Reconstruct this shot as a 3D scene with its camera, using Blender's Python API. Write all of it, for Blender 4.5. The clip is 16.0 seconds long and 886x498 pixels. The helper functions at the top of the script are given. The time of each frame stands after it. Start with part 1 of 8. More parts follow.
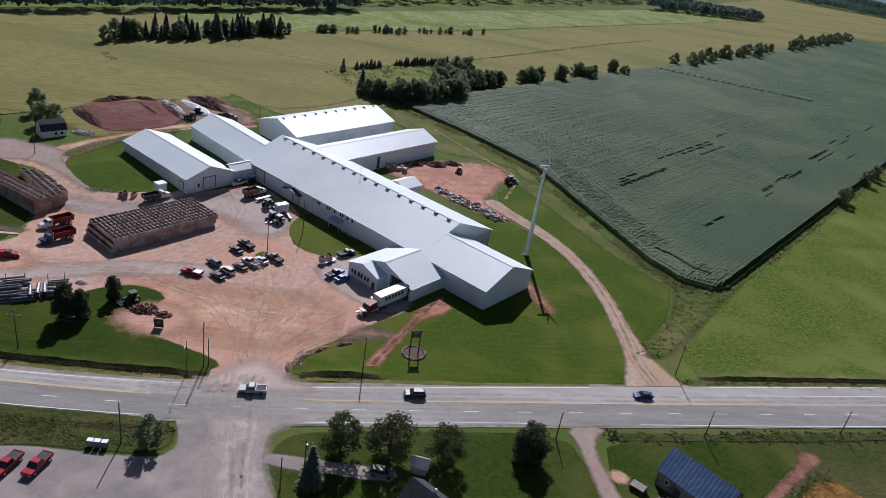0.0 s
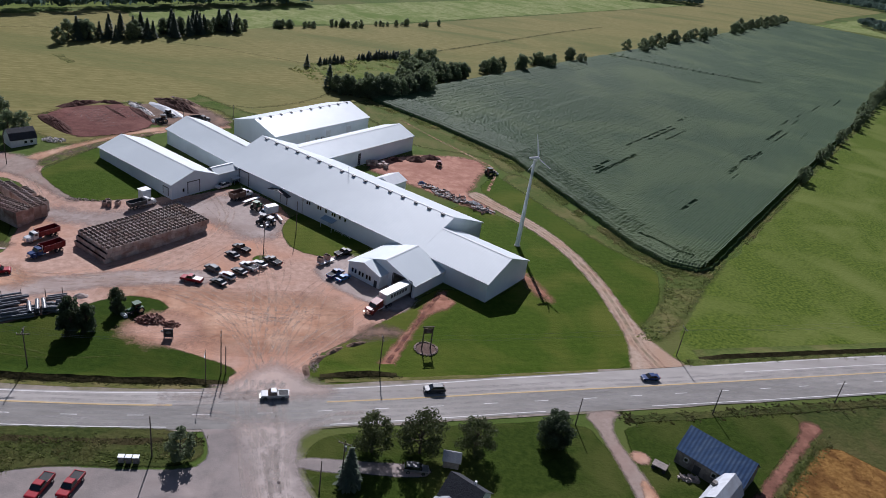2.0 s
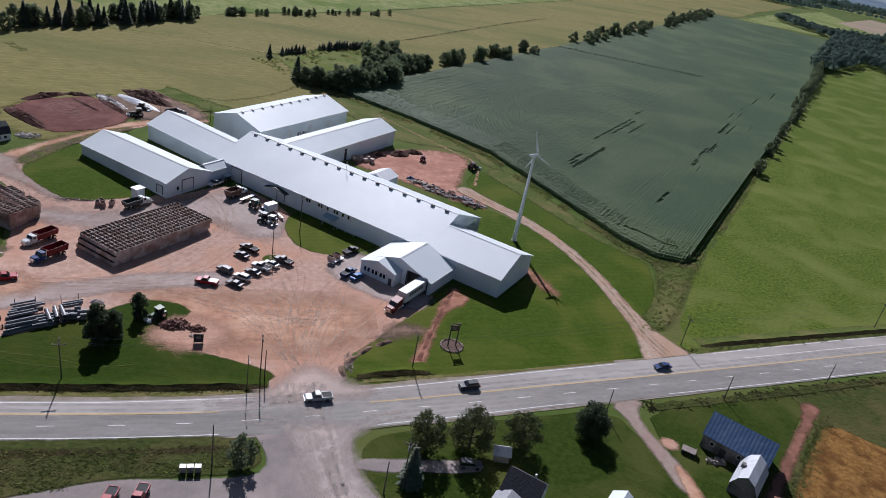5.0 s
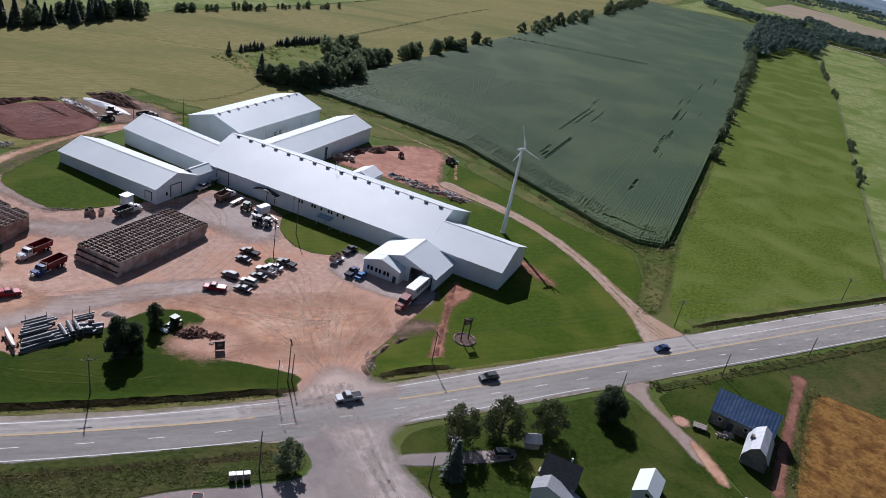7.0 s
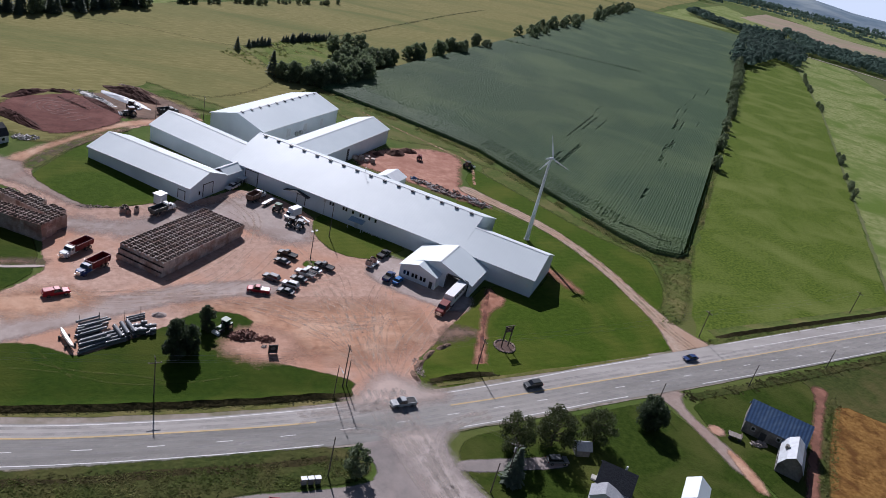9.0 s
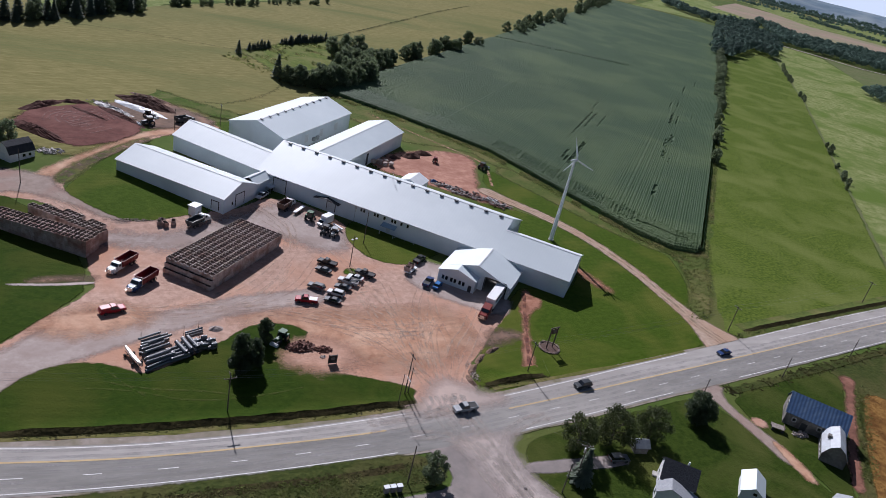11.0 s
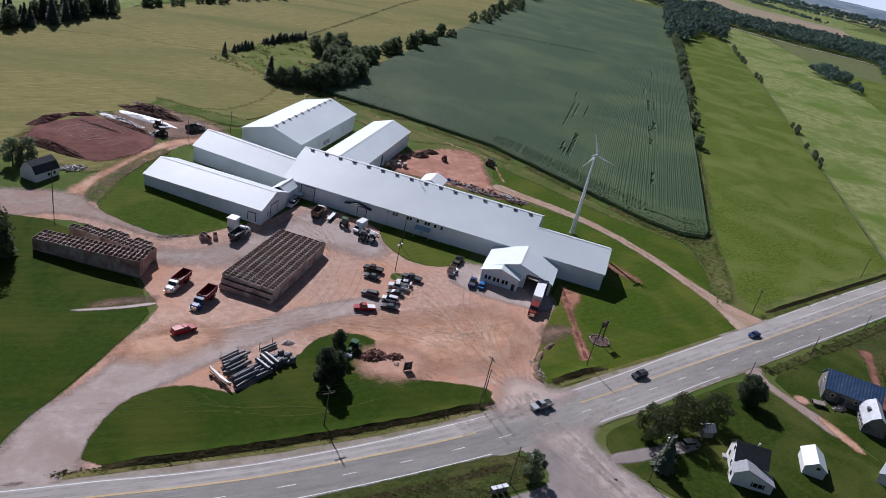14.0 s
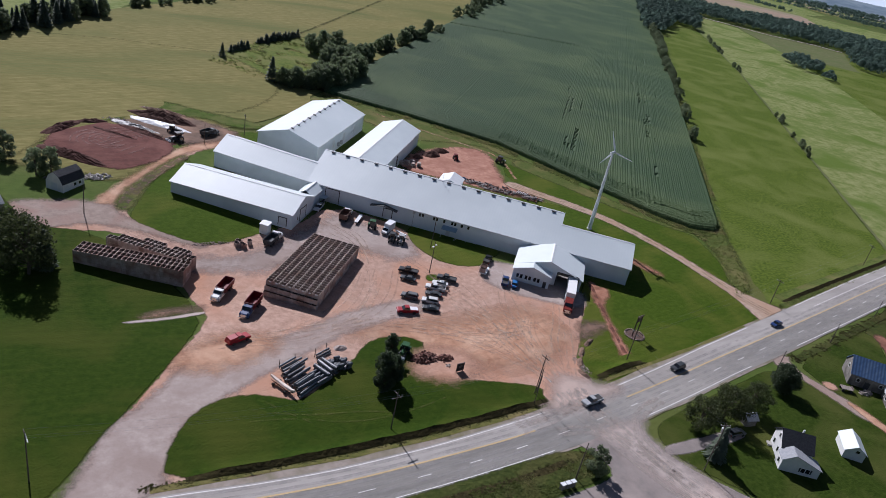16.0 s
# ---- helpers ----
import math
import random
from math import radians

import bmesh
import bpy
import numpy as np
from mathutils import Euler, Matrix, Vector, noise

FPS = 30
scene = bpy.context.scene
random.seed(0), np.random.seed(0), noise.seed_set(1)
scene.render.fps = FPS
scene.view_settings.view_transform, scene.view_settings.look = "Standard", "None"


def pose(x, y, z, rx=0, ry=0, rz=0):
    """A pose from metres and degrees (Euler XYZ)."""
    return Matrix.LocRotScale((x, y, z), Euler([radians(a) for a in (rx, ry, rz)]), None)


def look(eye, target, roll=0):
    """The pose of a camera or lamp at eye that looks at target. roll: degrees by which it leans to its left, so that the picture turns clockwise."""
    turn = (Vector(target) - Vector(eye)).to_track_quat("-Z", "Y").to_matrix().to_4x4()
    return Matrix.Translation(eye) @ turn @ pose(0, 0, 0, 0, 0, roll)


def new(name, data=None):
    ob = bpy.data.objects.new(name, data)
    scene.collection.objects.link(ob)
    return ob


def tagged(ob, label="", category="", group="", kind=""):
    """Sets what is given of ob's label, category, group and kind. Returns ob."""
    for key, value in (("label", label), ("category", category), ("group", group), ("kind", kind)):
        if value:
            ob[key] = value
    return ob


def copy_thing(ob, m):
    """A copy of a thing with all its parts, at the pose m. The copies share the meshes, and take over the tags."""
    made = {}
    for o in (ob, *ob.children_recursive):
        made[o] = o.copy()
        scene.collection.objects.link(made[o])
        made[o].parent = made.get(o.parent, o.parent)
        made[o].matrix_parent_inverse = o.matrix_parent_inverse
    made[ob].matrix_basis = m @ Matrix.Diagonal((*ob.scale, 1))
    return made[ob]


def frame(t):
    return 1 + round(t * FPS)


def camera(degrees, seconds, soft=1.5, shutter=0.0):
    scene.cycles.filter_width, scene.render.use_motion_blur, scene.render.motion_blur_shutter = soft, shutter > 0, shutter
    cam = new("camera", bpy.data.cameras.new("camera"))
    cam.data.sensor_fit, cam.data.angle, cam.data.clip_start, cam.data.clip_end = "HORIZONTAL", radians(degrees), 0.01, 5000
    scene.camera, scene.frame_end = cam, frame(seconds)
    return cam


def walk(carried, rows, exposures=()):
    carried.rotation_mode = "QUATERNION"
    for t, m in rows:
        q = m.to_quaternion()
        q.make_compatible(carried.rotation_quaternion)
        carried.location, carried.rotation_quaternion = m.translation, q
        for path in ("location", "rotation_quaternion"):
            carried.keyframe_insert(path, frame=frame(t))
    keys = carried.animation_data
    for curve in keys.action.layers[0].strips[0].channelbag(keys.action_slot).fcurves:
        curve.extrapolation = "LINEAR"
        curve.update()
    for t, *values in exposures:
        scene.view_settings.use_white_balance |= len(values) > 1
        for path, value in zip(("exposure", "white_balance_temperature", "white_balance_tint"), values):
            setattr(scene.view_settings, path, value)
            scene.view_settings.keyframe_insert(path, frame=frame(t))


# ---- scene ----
cam = camera(63.7, 16.0, soft=0.55)
PATH = [
    (0, (1.933, -0.149, 96.204), (2.066, 1.645, 95.33), 9.5),
    (0.5, (-1.307, -0.112, 96.069), (-1.159, 1.681, 95.194), 9.3),
    (1, (-4.848, -0.1, 95.817), (-4.669, 1.69, 94.942), 8.7),
    (1.5, (-8.257, -0.516, 96.063), (-8.032, 1.268, 95.186), 8.5),
    (2, (-11.976, -0.533, 96.088), (-11.699, 1.243, 95.211), 8.9),
    (2.5, (-15.784, -0.489, 96.131), (-15.459, 1.279, 95.256), 9.6),
    (3, (-19.854, -0.33, 96.236), (-19.488, 1.431, 95.362), 10.3),
    (3.5, (-23.699, -0.239, 96.307), (-23.302, 1.516, 95.435), 10.8),
    (4, (-27.822, 0.082, 96.276), (-27.396, 1.831, 95.404), 11.0),
    (6.3, (-47.283, 2.128, 96.79), (-46.701, 3.827, 95.91), 11.0),
    (6.5, (-49.223, 2.128, 96.597), (-48.621, 3.822, 95.721), 11.0),
    (7, (-53.609, 2.698, 96.718), (-52.961, 4.376, 95.843), 11.1),
    (7.5, (-58.104, 3.643, 96.731), (-57.417, 5.306, 95.858), 11.9),
    (8, (-62.77, 4.568, 96.997), (-62.061, 6.223, 96.127), 13.1),
    (8.5, (-67.526, 5.475, 97.167), (-66.808, 7.127, 96.298), 13.6),
    (9, (-71.952, 6.624, 97.249), (-71.227, 8.273, 96.38), 13.7),
    (11.5, (-94.301, 12.554, 98.059), (-93.492, 14.161, 97.187), 13.1),
    (12, (-98.757, 13.979, 98.235), (-97.932, 15.579, 97.362), 13.2),
    (12.5, (-103.153, 15.568, 98.19), (-102.312, 17.159, 97.317), 13.2),
    (13, (-107.445, 17.123, 98.125), (-106.582, 18.701, 97.249), 12.4),
    (13.5, (-111.91, 18.675, 98.144), (-111.015, 20.235, 97.268), 12.2),
    (14, (-116.303, 20.388, 98.044), (-115.379, 21.931, 97.169), 12.5),
    (14.5, (-120.789, 22.178, 97.983), (-119.843, 23.707, 97.108), 13.0),
    (15, (-125.003, 23.993, 97.781), (-124.041, 25.513, 96.907), 13.1),
    (15.5, (-129.352, 25.952, 97.704), (-128.373, 27.461, 96.829), 12.9),
    (16, (-133.509, 27.689, 97.82), (-132.512, 29.184, 96.942), 12.2),
]
walk(cam, [(t, look(eye, target, roll)) for t, eye, target, roll in PATH], exposures=[(0, 0.1, 5840, 18), (16, 0.1, 5840, 18)])

# ---- world and sun ----
SUN_WAY = Vector((1.1, -36.4, -30.0)).normalized()
world = bpy.data.worlds.new("sky")
scene.world = world
world.use_nodes = True
wn, wl = world.node_tree.nodes, world.node_tree.links
sky = wn.new("ShaderNodeTexSky")
sky.sky_type, sky.sun_disc = "NISHITA", False
sky.sun_elevation, sky.sun_rotation = radians(39.5), radians(-2)
sky.air_density, sky.dust_density, sky.altitude = 1.0, 1.0, 100
wn["Background"].inputs["Strength"].default_value = 0.039
wl.new(sky.outputs["Color"], wn["Background"].inputs["Color"])
sun_data = bpy.data.lights.new("sun", "SUN")
sun_data.energy, sun_data.angle, sun_data.color = 4.45, radians(0.5), (1.0, 0.965, 0.92)
sun = new("sun", sun_data)
sun.matrix_world = look((0, 0, 300), Vector((0, 0, 300)) + SUN_WAY)
scene.view_settings.exposure = 0.0


# ---- materials ----
def mat(name, c1, c2=None, scale=1.0, c3=None, scale3=0.05, rough=0.9, metal=0.0, bump=0.0, bscale=None, stretch=None, rnd=0.0, spec=None, coat=0.0, turn=0.0):
    """A material of two or three colours mixed by fine and broad noise, at world size."""
    m = bpy.data.materials.new(name)
    m.use_nodes = True
    n, l = m.node_tree.nodes, m.node_tree.links
    b = n["Principled BSDF"]
    b.inputs["Roughness"].default_value, b.inputs["Metallic"].default_value = rough, metal
    if spec is not None:
        b.inputs["Specular IOR Level"].default_value = spec
    if coat:
        b.inputs["Coat Weight"].default_value = coat
    geo = n.new("ShaderNodeNewGeometry")
    pos = geo.outputs["Position"]
    if stretch:
        mp = n.new("ShaderNodeMapping")
        mp.inputs["Rotation"].default_value = (0, 0, radians(turn))
        mp.inputs["Scale"].default_value = stretch
        l.new(pos, mp.inputs["Vector"])
        pos = mp.outputs["Vector"]
    col = None
    if c2:
        t = n.new("ShaderNodeTexNoise")
        t.inputs["Scale"].default_value, t.inputs["Detail"].default_value, t.inputs["Roughness"].default_value = scale, 6, 0.65
        l.new(pos, t.inputs["Vector"])
        r = n.new("ShaderNodeMapRange")
        r.inputs["From Min"].default_value, r.inputs["From Max"].default_value = 0.32, 0.68
        l.new(t.outputs["Fac"], r.inputs["Value"])
        x = n.new("ShaderNodeMix")
        x.data_type = "RGBA"
        x.inputs["A"].default_value, x.inputs["B"].default_value = (*c1[:3], 1), (*c2[:3], 1)
        l.new(r.outputs["Result"], x.inputs["Factor"])
        col = x.outputs["Result"]
        if c3:
            t3 = n.new("ShaderNodeTexNoise")
            t3.inputs["Scale"].default_value, t3.inputs["Detail"].default_value, t3.inputs["Distortion"].default_value = scale3, 5, 0.6
            l.new(geo.outputs["Position"] if not stretch else pos, t3.inputs["Vector"])
            r3 = n.new("ShaderNodeMapRange")
            r3.inputs["From Min"].default_value, r3.inputs["From Max"].default_value = 0.45, 0.66
            l.new(t3.outputs["Fac"], r3.inputs["Value"])
            x3 = n.new("ShaderNodeMix")
            x3.data_type = "RGBA"
            x3.inputs["B"].default_value = (*c3[:3], 1)
            l.new(col, x3.inputs["A"])
            l.new(r3.outputs["Result"], x3.inputs["Factor"])
            col = x3.outputs["Result"]
    if rnd:
        info = n.new("ShaderNodeObjectInfo")
        isl = n.new("ShaderNodeMath")
        isl.operation = "ADD"
        l.new(info.outputs["Random"], isl.inputs[0])
        l.new(geo.outputs["Random Per Island"], isl.inputs[1])
        rr = n.new("ShaderNodeMapRange")
        rr.inputs["From Max"].default_value = 2.0
        rr.inputs["To Min"].default_value, rr.inputs["To Max"].default_value = 1 - rnd, 1 + rnd
        l.new(isl.outputs[0], rr.inputs["Value"])
        hv = n.new("ShaderNodeHueSaturation")
        l.new(rr.outputs["Result"], hv.inputs["Value"])
        if col:
            l.new(col, hv.inputs["Color"])
        else:
            hv.inputs["Color"].default_value = (*c1[:3], 1)
        col = hv.outputs["Color"]
    if col:
        l.new(col, b.inputs["Base Color"])
    else:
        b.inputs["Base Color"].default_value = (*c1[:3], 1)
    if bump:
        tb = n.new("ShaderNodeTexNoise")
        tb.inputs["Scale"].default_value, tb.inputs["Detail"].default_value = bscale or scale * 2, 5
        l.new(pos, tb.inputs["Vector"])
        bp = n.new("ShaderNodeBump")
        bp.inputs["Strength"].default_value, bp.inputs["Distance"].default_value = bump, 0.3
        l.new(tb.outputs["Fac"], bp.inputs["Height"])
        l.new(bp.outputs["Normal"], b.inputs["Normal"])
    return m


def banded(m, amount, period, turn, dark, noise_amt=2.0):
    """Adds fine parallel bands (mown swaths, drilled rows, roof ribs) to a material's colour. turn: degrees of the bands' way."""
    n, l = m.node_tree.nodes, m.node_tree.links
    b = n["Principled BSDF"]
    src = b.inputs["Base Color"].links[0].from_socket if b.inputs["Base Color"].links else None
    geo = n.new("ShaderNodeNewGeometry")
    mp = n.new("ShaderNodeMapping")
    mp.inputs["Rotation"].default_value = (0, 0, radians(-turn))
    l.new(geo.outputs["Position"], mp.inputs["Vector"])
    w = n.new("ShaderNodeTexWave")
    w.bands_direction = "Y"
    w.inputs["Scale"].default_value = 0.31416 / period
    w.inputs["Distortion"].default_value, w.inputs["Detail"].default_value, w.inputs["Detail Scale"].default_value = noise_amt, 2, 0.4
    l.new(mp.outputs["Vector"], w.inputs["Vector"])
    brk = n.new("ShaderNodeTexNoise")
    brk.inputs["Scale"].default_value = 0.055
    l.new(geo.outputs["Position"], brk.inputs["Vector"])
    mul = n.new("ShaderNodeMath")
    mul.operation = "MULTIPLY"
    l.new(w.outputs["Fac"], mul.inputs[0])
    l.new(brk.outputs["Fac"], mul.inputs[1])
    am = n.new("ShaderNodeMath")
    am.operation = "MULTIPLY"
    am.inputs[1].default_value = amount * 2
    am.use_clamp = True
    l.new(mul.outputs[0], am.inputs[0])
    x = n.new("ShaderNodeMix")
    x.data_type = "RGBA"
    if src:
        l.new(src, x.inputs["A"])
    else:
        x.inputs["A"].default_value = b.inputs["Base Color"].default_value
    x.inputs["B"].default_value = (*dark[:3], 1)
    l.new(am.outputs[0], x.inputs["Factor"])
    l.new(x.outputs["Result"], b.inputs["Base Color"])
    return m


def leafy(m, amount=0.4):
    """Lets light through leaves, so that they glow when the sun is behind them."""
    n, l = m.node_tree.nodes, m.node_tree.links
    b, out = n["Principled BSDF"], n["Material Output"]
    t = n.new("ShaderNodeBsdfTranslucent")
    if b.inputs["Base Color"].links:
        l.new(b.inputs["Base Color"].links[0].from_socket, t.inputs["Color"])
    else:
        t.inputs["Color"].default_value = b.inputs["Base Color"].default_value
    x = n.new("ShaderNodeMixShader")
    x.inputs["Fac"].default_value = amount
    l.new(b.outputs[0], x.inputs[1])
    l.new(t.outputs[0], x.inputs[2])
    l.new(x.outputs[0], out.inputs["Surface"])
    return m


def veil(m, amount, scale=0.5):
    """A thin, broken film: the ground shows through it in patches."""
    n, l = m.node_tree.nodes, m.node_tree.links
    b, out = n["Principled BSDF"], n["Material Output"]
    geo, t = n.new("ShaderNodeNewGeometry"), n.new("ShaderNodeTexNoise")
    t.inputs["Scale"].default_value, t.inputs["Detail"].default_value = scale, 6
    l.new(geo.outputs["Position"], t.inputs["Vector"])
    r = n.new("ShaderNodeMapRange")
    r.inputs["From Min"].default_value, r.inputs["From Max"].default_value = 0.35, 0.7
    r.inputs["To Max"].default_value = amount
    l.new(t.outputs["Fac"], r.inputs["Value"])
    c, x = n.new("ShaderNodeBsdfTransparent"), n.new("ShaderNodeMixShader")
    l.new(r.outputs["Result"], x.inputs["Fac"])
    l.new(c.outputs[0], x.inputs[1])
    l.new(b.outputs[0], x.inputs[2])
    l.new(x.outputs[0], out.inputs["Surface"])
    return m


ROWS_TURN = 48.5
M_MEADOW = mat("meadow", (0.062, 0.098, 0.02), (0.085, 0.122, 0.027), 0.35, (0.12, 0.125, 0.04), 0.02, bump=0.5, bscale=1.2, spec=0.05)
M_LAWN = banded(mat("lawn", (0.036, 0.068, 0.004), (0.066, 0.104, 0.01), 0.7, (0.1, 0.116, 0.018), 0.05, bump=0.7, bscale=2.0, spec=0.05), 0.13, 2.3, 8, (0.026, 0.05, 0.005), 5.0)
# a darkened copy of the lawn: shade from the view angle put into its colour
M_LAWN_SHADED = banded(mat("house_lawn", (0.02, 0.043, 0.003), (0.038, 0.064, 0.006), 0.7, (0.056, 0.07, 0.01), 0.06, bump=0.6, bscale=2.0, spec=0.05), 0.17, 2.4, -6, (0.017, 0.034, 0.003), 5.0)
# between the two lawns above: part of the same view-angle shade is coloured in
M_LAWN_HALF_SHADED = mat("yard_grass", (0.02, 0.038, 0.004), (0.043, 0.066, 0.009), 0.8, (0.074, 0.083, 0.02), 0.06, bump=0.6, bscale=2.0, spec=0.05)
M_ROUGH = mat("rough_grass", (0.055, 0.084, 0.018), (0.11, 0.13, 0.034), 0.7, (0.15, 0.138, 0.052), 0.08, bump=1.0, bscale=1.0, spec=0.05)
M_BANKGRASS = mat("bank_grass", (0.036, 0.068, 0.008), (0.085, 0.12, 0.02), 0.5, (0.13, 0.135, 0.045), 0.1, bump=1.0, bscale=1.2, spec=0.05)
M_HAY = banded(mat("hay_field", (0.03, 0.062, 0.006), (0.138, 0.176, 0.026), 1.0, (0.135, 0.162, 0.038), 0.035, bump=1.0, bscale=1.0, spec=0.05), 0.1, 2.6, ROWS_TURN, (0.07, 0.105, 0.015), 0.6)
M_HAY_PALE = banded(mat("pale_hay_field", (0.12, 0.165, 0.035), (0.27, 0.28, 0.12), 0.16, (0.105, 0.155, 0.028), 0.025, bump=0.6, bscale=0.7, spec=0.05), 0.12, 4.0, ROWS_TURN, (0.11, 0.15, 0.04), 0.8)
M_STUBBLE = banded(mat("ripening_grain_field", (0.145, 0.135, 0.043), (0.255, 0.222, 0.088), 0.35, (0.125, 0.138, 0.045), 0.018, bump=0.8, bscale=0.6, spec=0.05, stretch=(0.45, 1.3, 1.0), turn=-20), 0.45, 4.0, 20.0, (0.165, 0.148, 0.05), 3.0)
M_BROWNCROP = mat("ripe_brown_grain", (0.15, 0.075, 0.02), (0.29, 0.16, 0.05), 1.1, (0.115, 0.054, 0.017), 0.25, bump=1.0, bscale=0.8, spec=0.05)
M_FALLOW = mat("fallow_field", (0.1, 0.12, 0.045), (0.155, 0.16, 0.075), 0.1, (0.11, 0.14, 0.05), 0.02, bump=0.5, bscale=0.6, spec=0.05)
M_REDFIELD = mat("red_soil_field", (0.27, 0.205, 0.15), (0.33, 0.25, 0.19), 0.03, (0.24, 0.225, 0.13), 0.006, spec=0.05)
M_GRAVEL = mat("red_gravel", (0.34, 0.21, 0.157), (0.54, 0.365, 0.285), 0.6, (0.47, 0.255, 0.168), 0.045, bump=0.5, bscale=1.8, spec=0.15)
M_GREYGRAVEL = mat("grey_gravel", (0.34, 0.275, 0.245), (0.44, 0.365, 0.33), 0.7, (0.31, 0.24, 0.21), 0.09, bump=0.3, bscale=1.8, spec=0.15)
M_CLAY = mat("orange_clay", (0.33, 0.17, 0.105), (0.52, 0.31, 0.205), 0.45, (0.56, 0.365, 0.255), 0.12, bump=0.7, bscale=1.2, spec=0.1)
M_TRACKSOIL = mat("trodden_red_soil", (0.19, 0.085, 0.06), (0.3, 0.15, 0.105), 0.6, (0.16, 0.075, 0.052), 0.15, bump=0.7, bscale=1.2, spec=0.1)
M_SCAR = mat("raw_red_soil", (0.3, 0.135, 0.085), (0.43, 0.225, 0.155), 0.6, (0.22, 0.1, 0.065), 0.2, bump=0.8, bscale=1.2, spec=0.1)
M_BACKSOIL = mat("pale_red_soil", (0.34, 0.165, 0.115), (0.5, 0.28, 0.205), 0.35, (0.3, 0.14, 0.1), 0.09, bump=0.7, bscale=1.2, spec=0.1)
M_REDSOIL = mat("red_soil", (0.09, 0.034, 0.028), (0.15, 0.06, 0.048), 0.4, (0.175, 0.077, 0.062), 0.09, bump=0.8, bscale=0.9, spec=0.1)
M_REDBANK = mat("dark_red_soil", (0.06, 0.027, 0.022), (0.12, 0.056, 0.045), 0.6, bump=1.0, bscale=1.0, spec=0.1)
M_DRIVE = mat("brownish_grey_gravel", (0.26, 0.197, 0.165), (0.36, 0.283, 0.24), 0.6, (0.3, 0.2, 0.165), 0.1, bump=0.4, bscale=1.8, spec=0.15)
M_PASTURE = mat("weedy_pasture", (0.03, 0.044, 0.011), (0.07, 0.082, 0.022), 0.9, (0.095, 0.085, 0.032), 0.07, bump=1.0, bscale=1.0, spec=0.05)
M_BROWNSOIL = mat("brown_soil", (0.11, 0.075, 0.055), (0.19, 0.13, 0.1), 0.4, (0.27, 0.17, 0.12), 0.09, bump=0.8, bscale=0.9, spec=0.1)
M_DARKSOIL = mat("dark_soil", (0.055, 0.028, 0.022), (0.12, 0.065, 0.05), 0.5, bump=1.0, bscale=1.0, spec=0.1)
M_ASPHALT = mat("worn_asphalt", (0.19, 0.18, 0.165), (0.28, 0.265, 0.245), 0.35, (0.33, 0.308, 0.283), 0.05, rough=0.85, bump=0.1, bscale=6, stretch=(0.22, 1.0, 1.0), turn=-7, spec=0.15)
M_PALEASPHALT = mat("pale_worn_asphalt", (0.31, 0.285, 0.262), (0.43, 0.398, 0.37), 0.35, (0.29, 0.266, 0.245), 0.05, rough=0.85, bump=0.1, bscale=6, stretch=(0.22, 1.0, 1.0), turn=-7, spec=0.15)
M_OLDASPHALT = mat("old_asphalt", (0.2, 0.173, 0.162), (0.275, 0.24, 0.223), 0.3, (0.36, 0.3, 0.273), 0.08, rough=0.9, bump=0.2, bscale=4, spec=0.15)
M_TAN = mat("tan_gravel", (0.345, 0.25, 0.185), (0.48, 0.365, 0.285), 0.7, (0.4, 0.27, 0.19), 0.09, bump=0.5, bscale=1.8, spec=0.1)
M_JUNCTION = mat("dusty_asphalt", (0.38, 0.32, 0.293), (0.48, 0.41, 0.377), 0.3, (0.49, 0.395, 0.35), 0.07, rough=0.9, bump=0.15, bscale=4, spec=0.15)
M_SHOULDER = mat("shoulder_gravel", (0.25, 0.21, 0.175), (0.36, 0.31, 0.27), 0.5, (0.17, 0.155, 0.09), 0.12, bump=0.3, spec=0.1)
M_WHITE_PAINT = mat("road_white", (0.66, 0.64, 0.62), (0.78, 0.76, 0.74), 1.0)
M_YELLOW_PAINT = mat("road_yellow", (0.5, 0.36, 0.17), (0.6, 0.45, 0.25), 1.0)
# brown weeds, darkened further by the bank's shade put into the colour
M_DITCH_SHADED = mat("ditch_weeds", (0.028, 0.023, 0.01), (0.065, 0.055, 0.022), 0.8, bump=1.0, bscale=1.5, spec=0.05)
M_DRYGRASS = mat("dry_verge_grass", (0.09, 0.1, 0.026), (0.16, 0.15, 0.05), 0.8, (0.2, 0.165, 0.07), 0.1, bump=0.9, bscale=1.2, spec=0.05)


# ---- helpers for building ----
def gz(x, y):
    """The height of the ground: a low rise behind the yard, a slight dip in it, and land that falls away in the distance."""
    z = 2.2 * math.exp(-(((x + 92) / 45) ** 2 + ((y - 264) / 44) ** 2)) - 1.75 * math.exp(-(((x + 104) / 28) ** 2 + ((y - 187) / 21) ** 2)) - 0.8 * math.exp(-(((x + 60) / 30) ** 2 + ((y - 172) / 26) ** 2))
    r = math.hypot(x + 50, y - 150)
    if r > 1400:
        z -= 45 * min(1.0, (r - 1400) / 3000) ** 1.2
    return z


YARD = pose(27.15, 163.4, 0, 0, 0, -41.5)


def yard(x, y):
    """From the farm's own axes (x along the long sheds, y across them) to the world's plan."""
    p = YARD @ Vector((x, y, 0))
    return p.x, p.y


def link(name, bm, material, parent=None, label="", smooth=False):
    me = bpy.data.meshes.new(name)
    bm.to_mesh(me)
    bm.free()
    for m in material if isinstance(material, (list, tuple)) else [material]:
        me.materials.append(m)
    if smooth:
        for p in me.polygons:
            p.use_smooth = True
    ob = new(name, me)
    if parent:
        ob.parent = parent
    if label:
        ob["label"] = label
    return ob


def part(name, bm, material, parent, label="", smooth=False):
    return link(name, bm, material, parent, label, smooth)


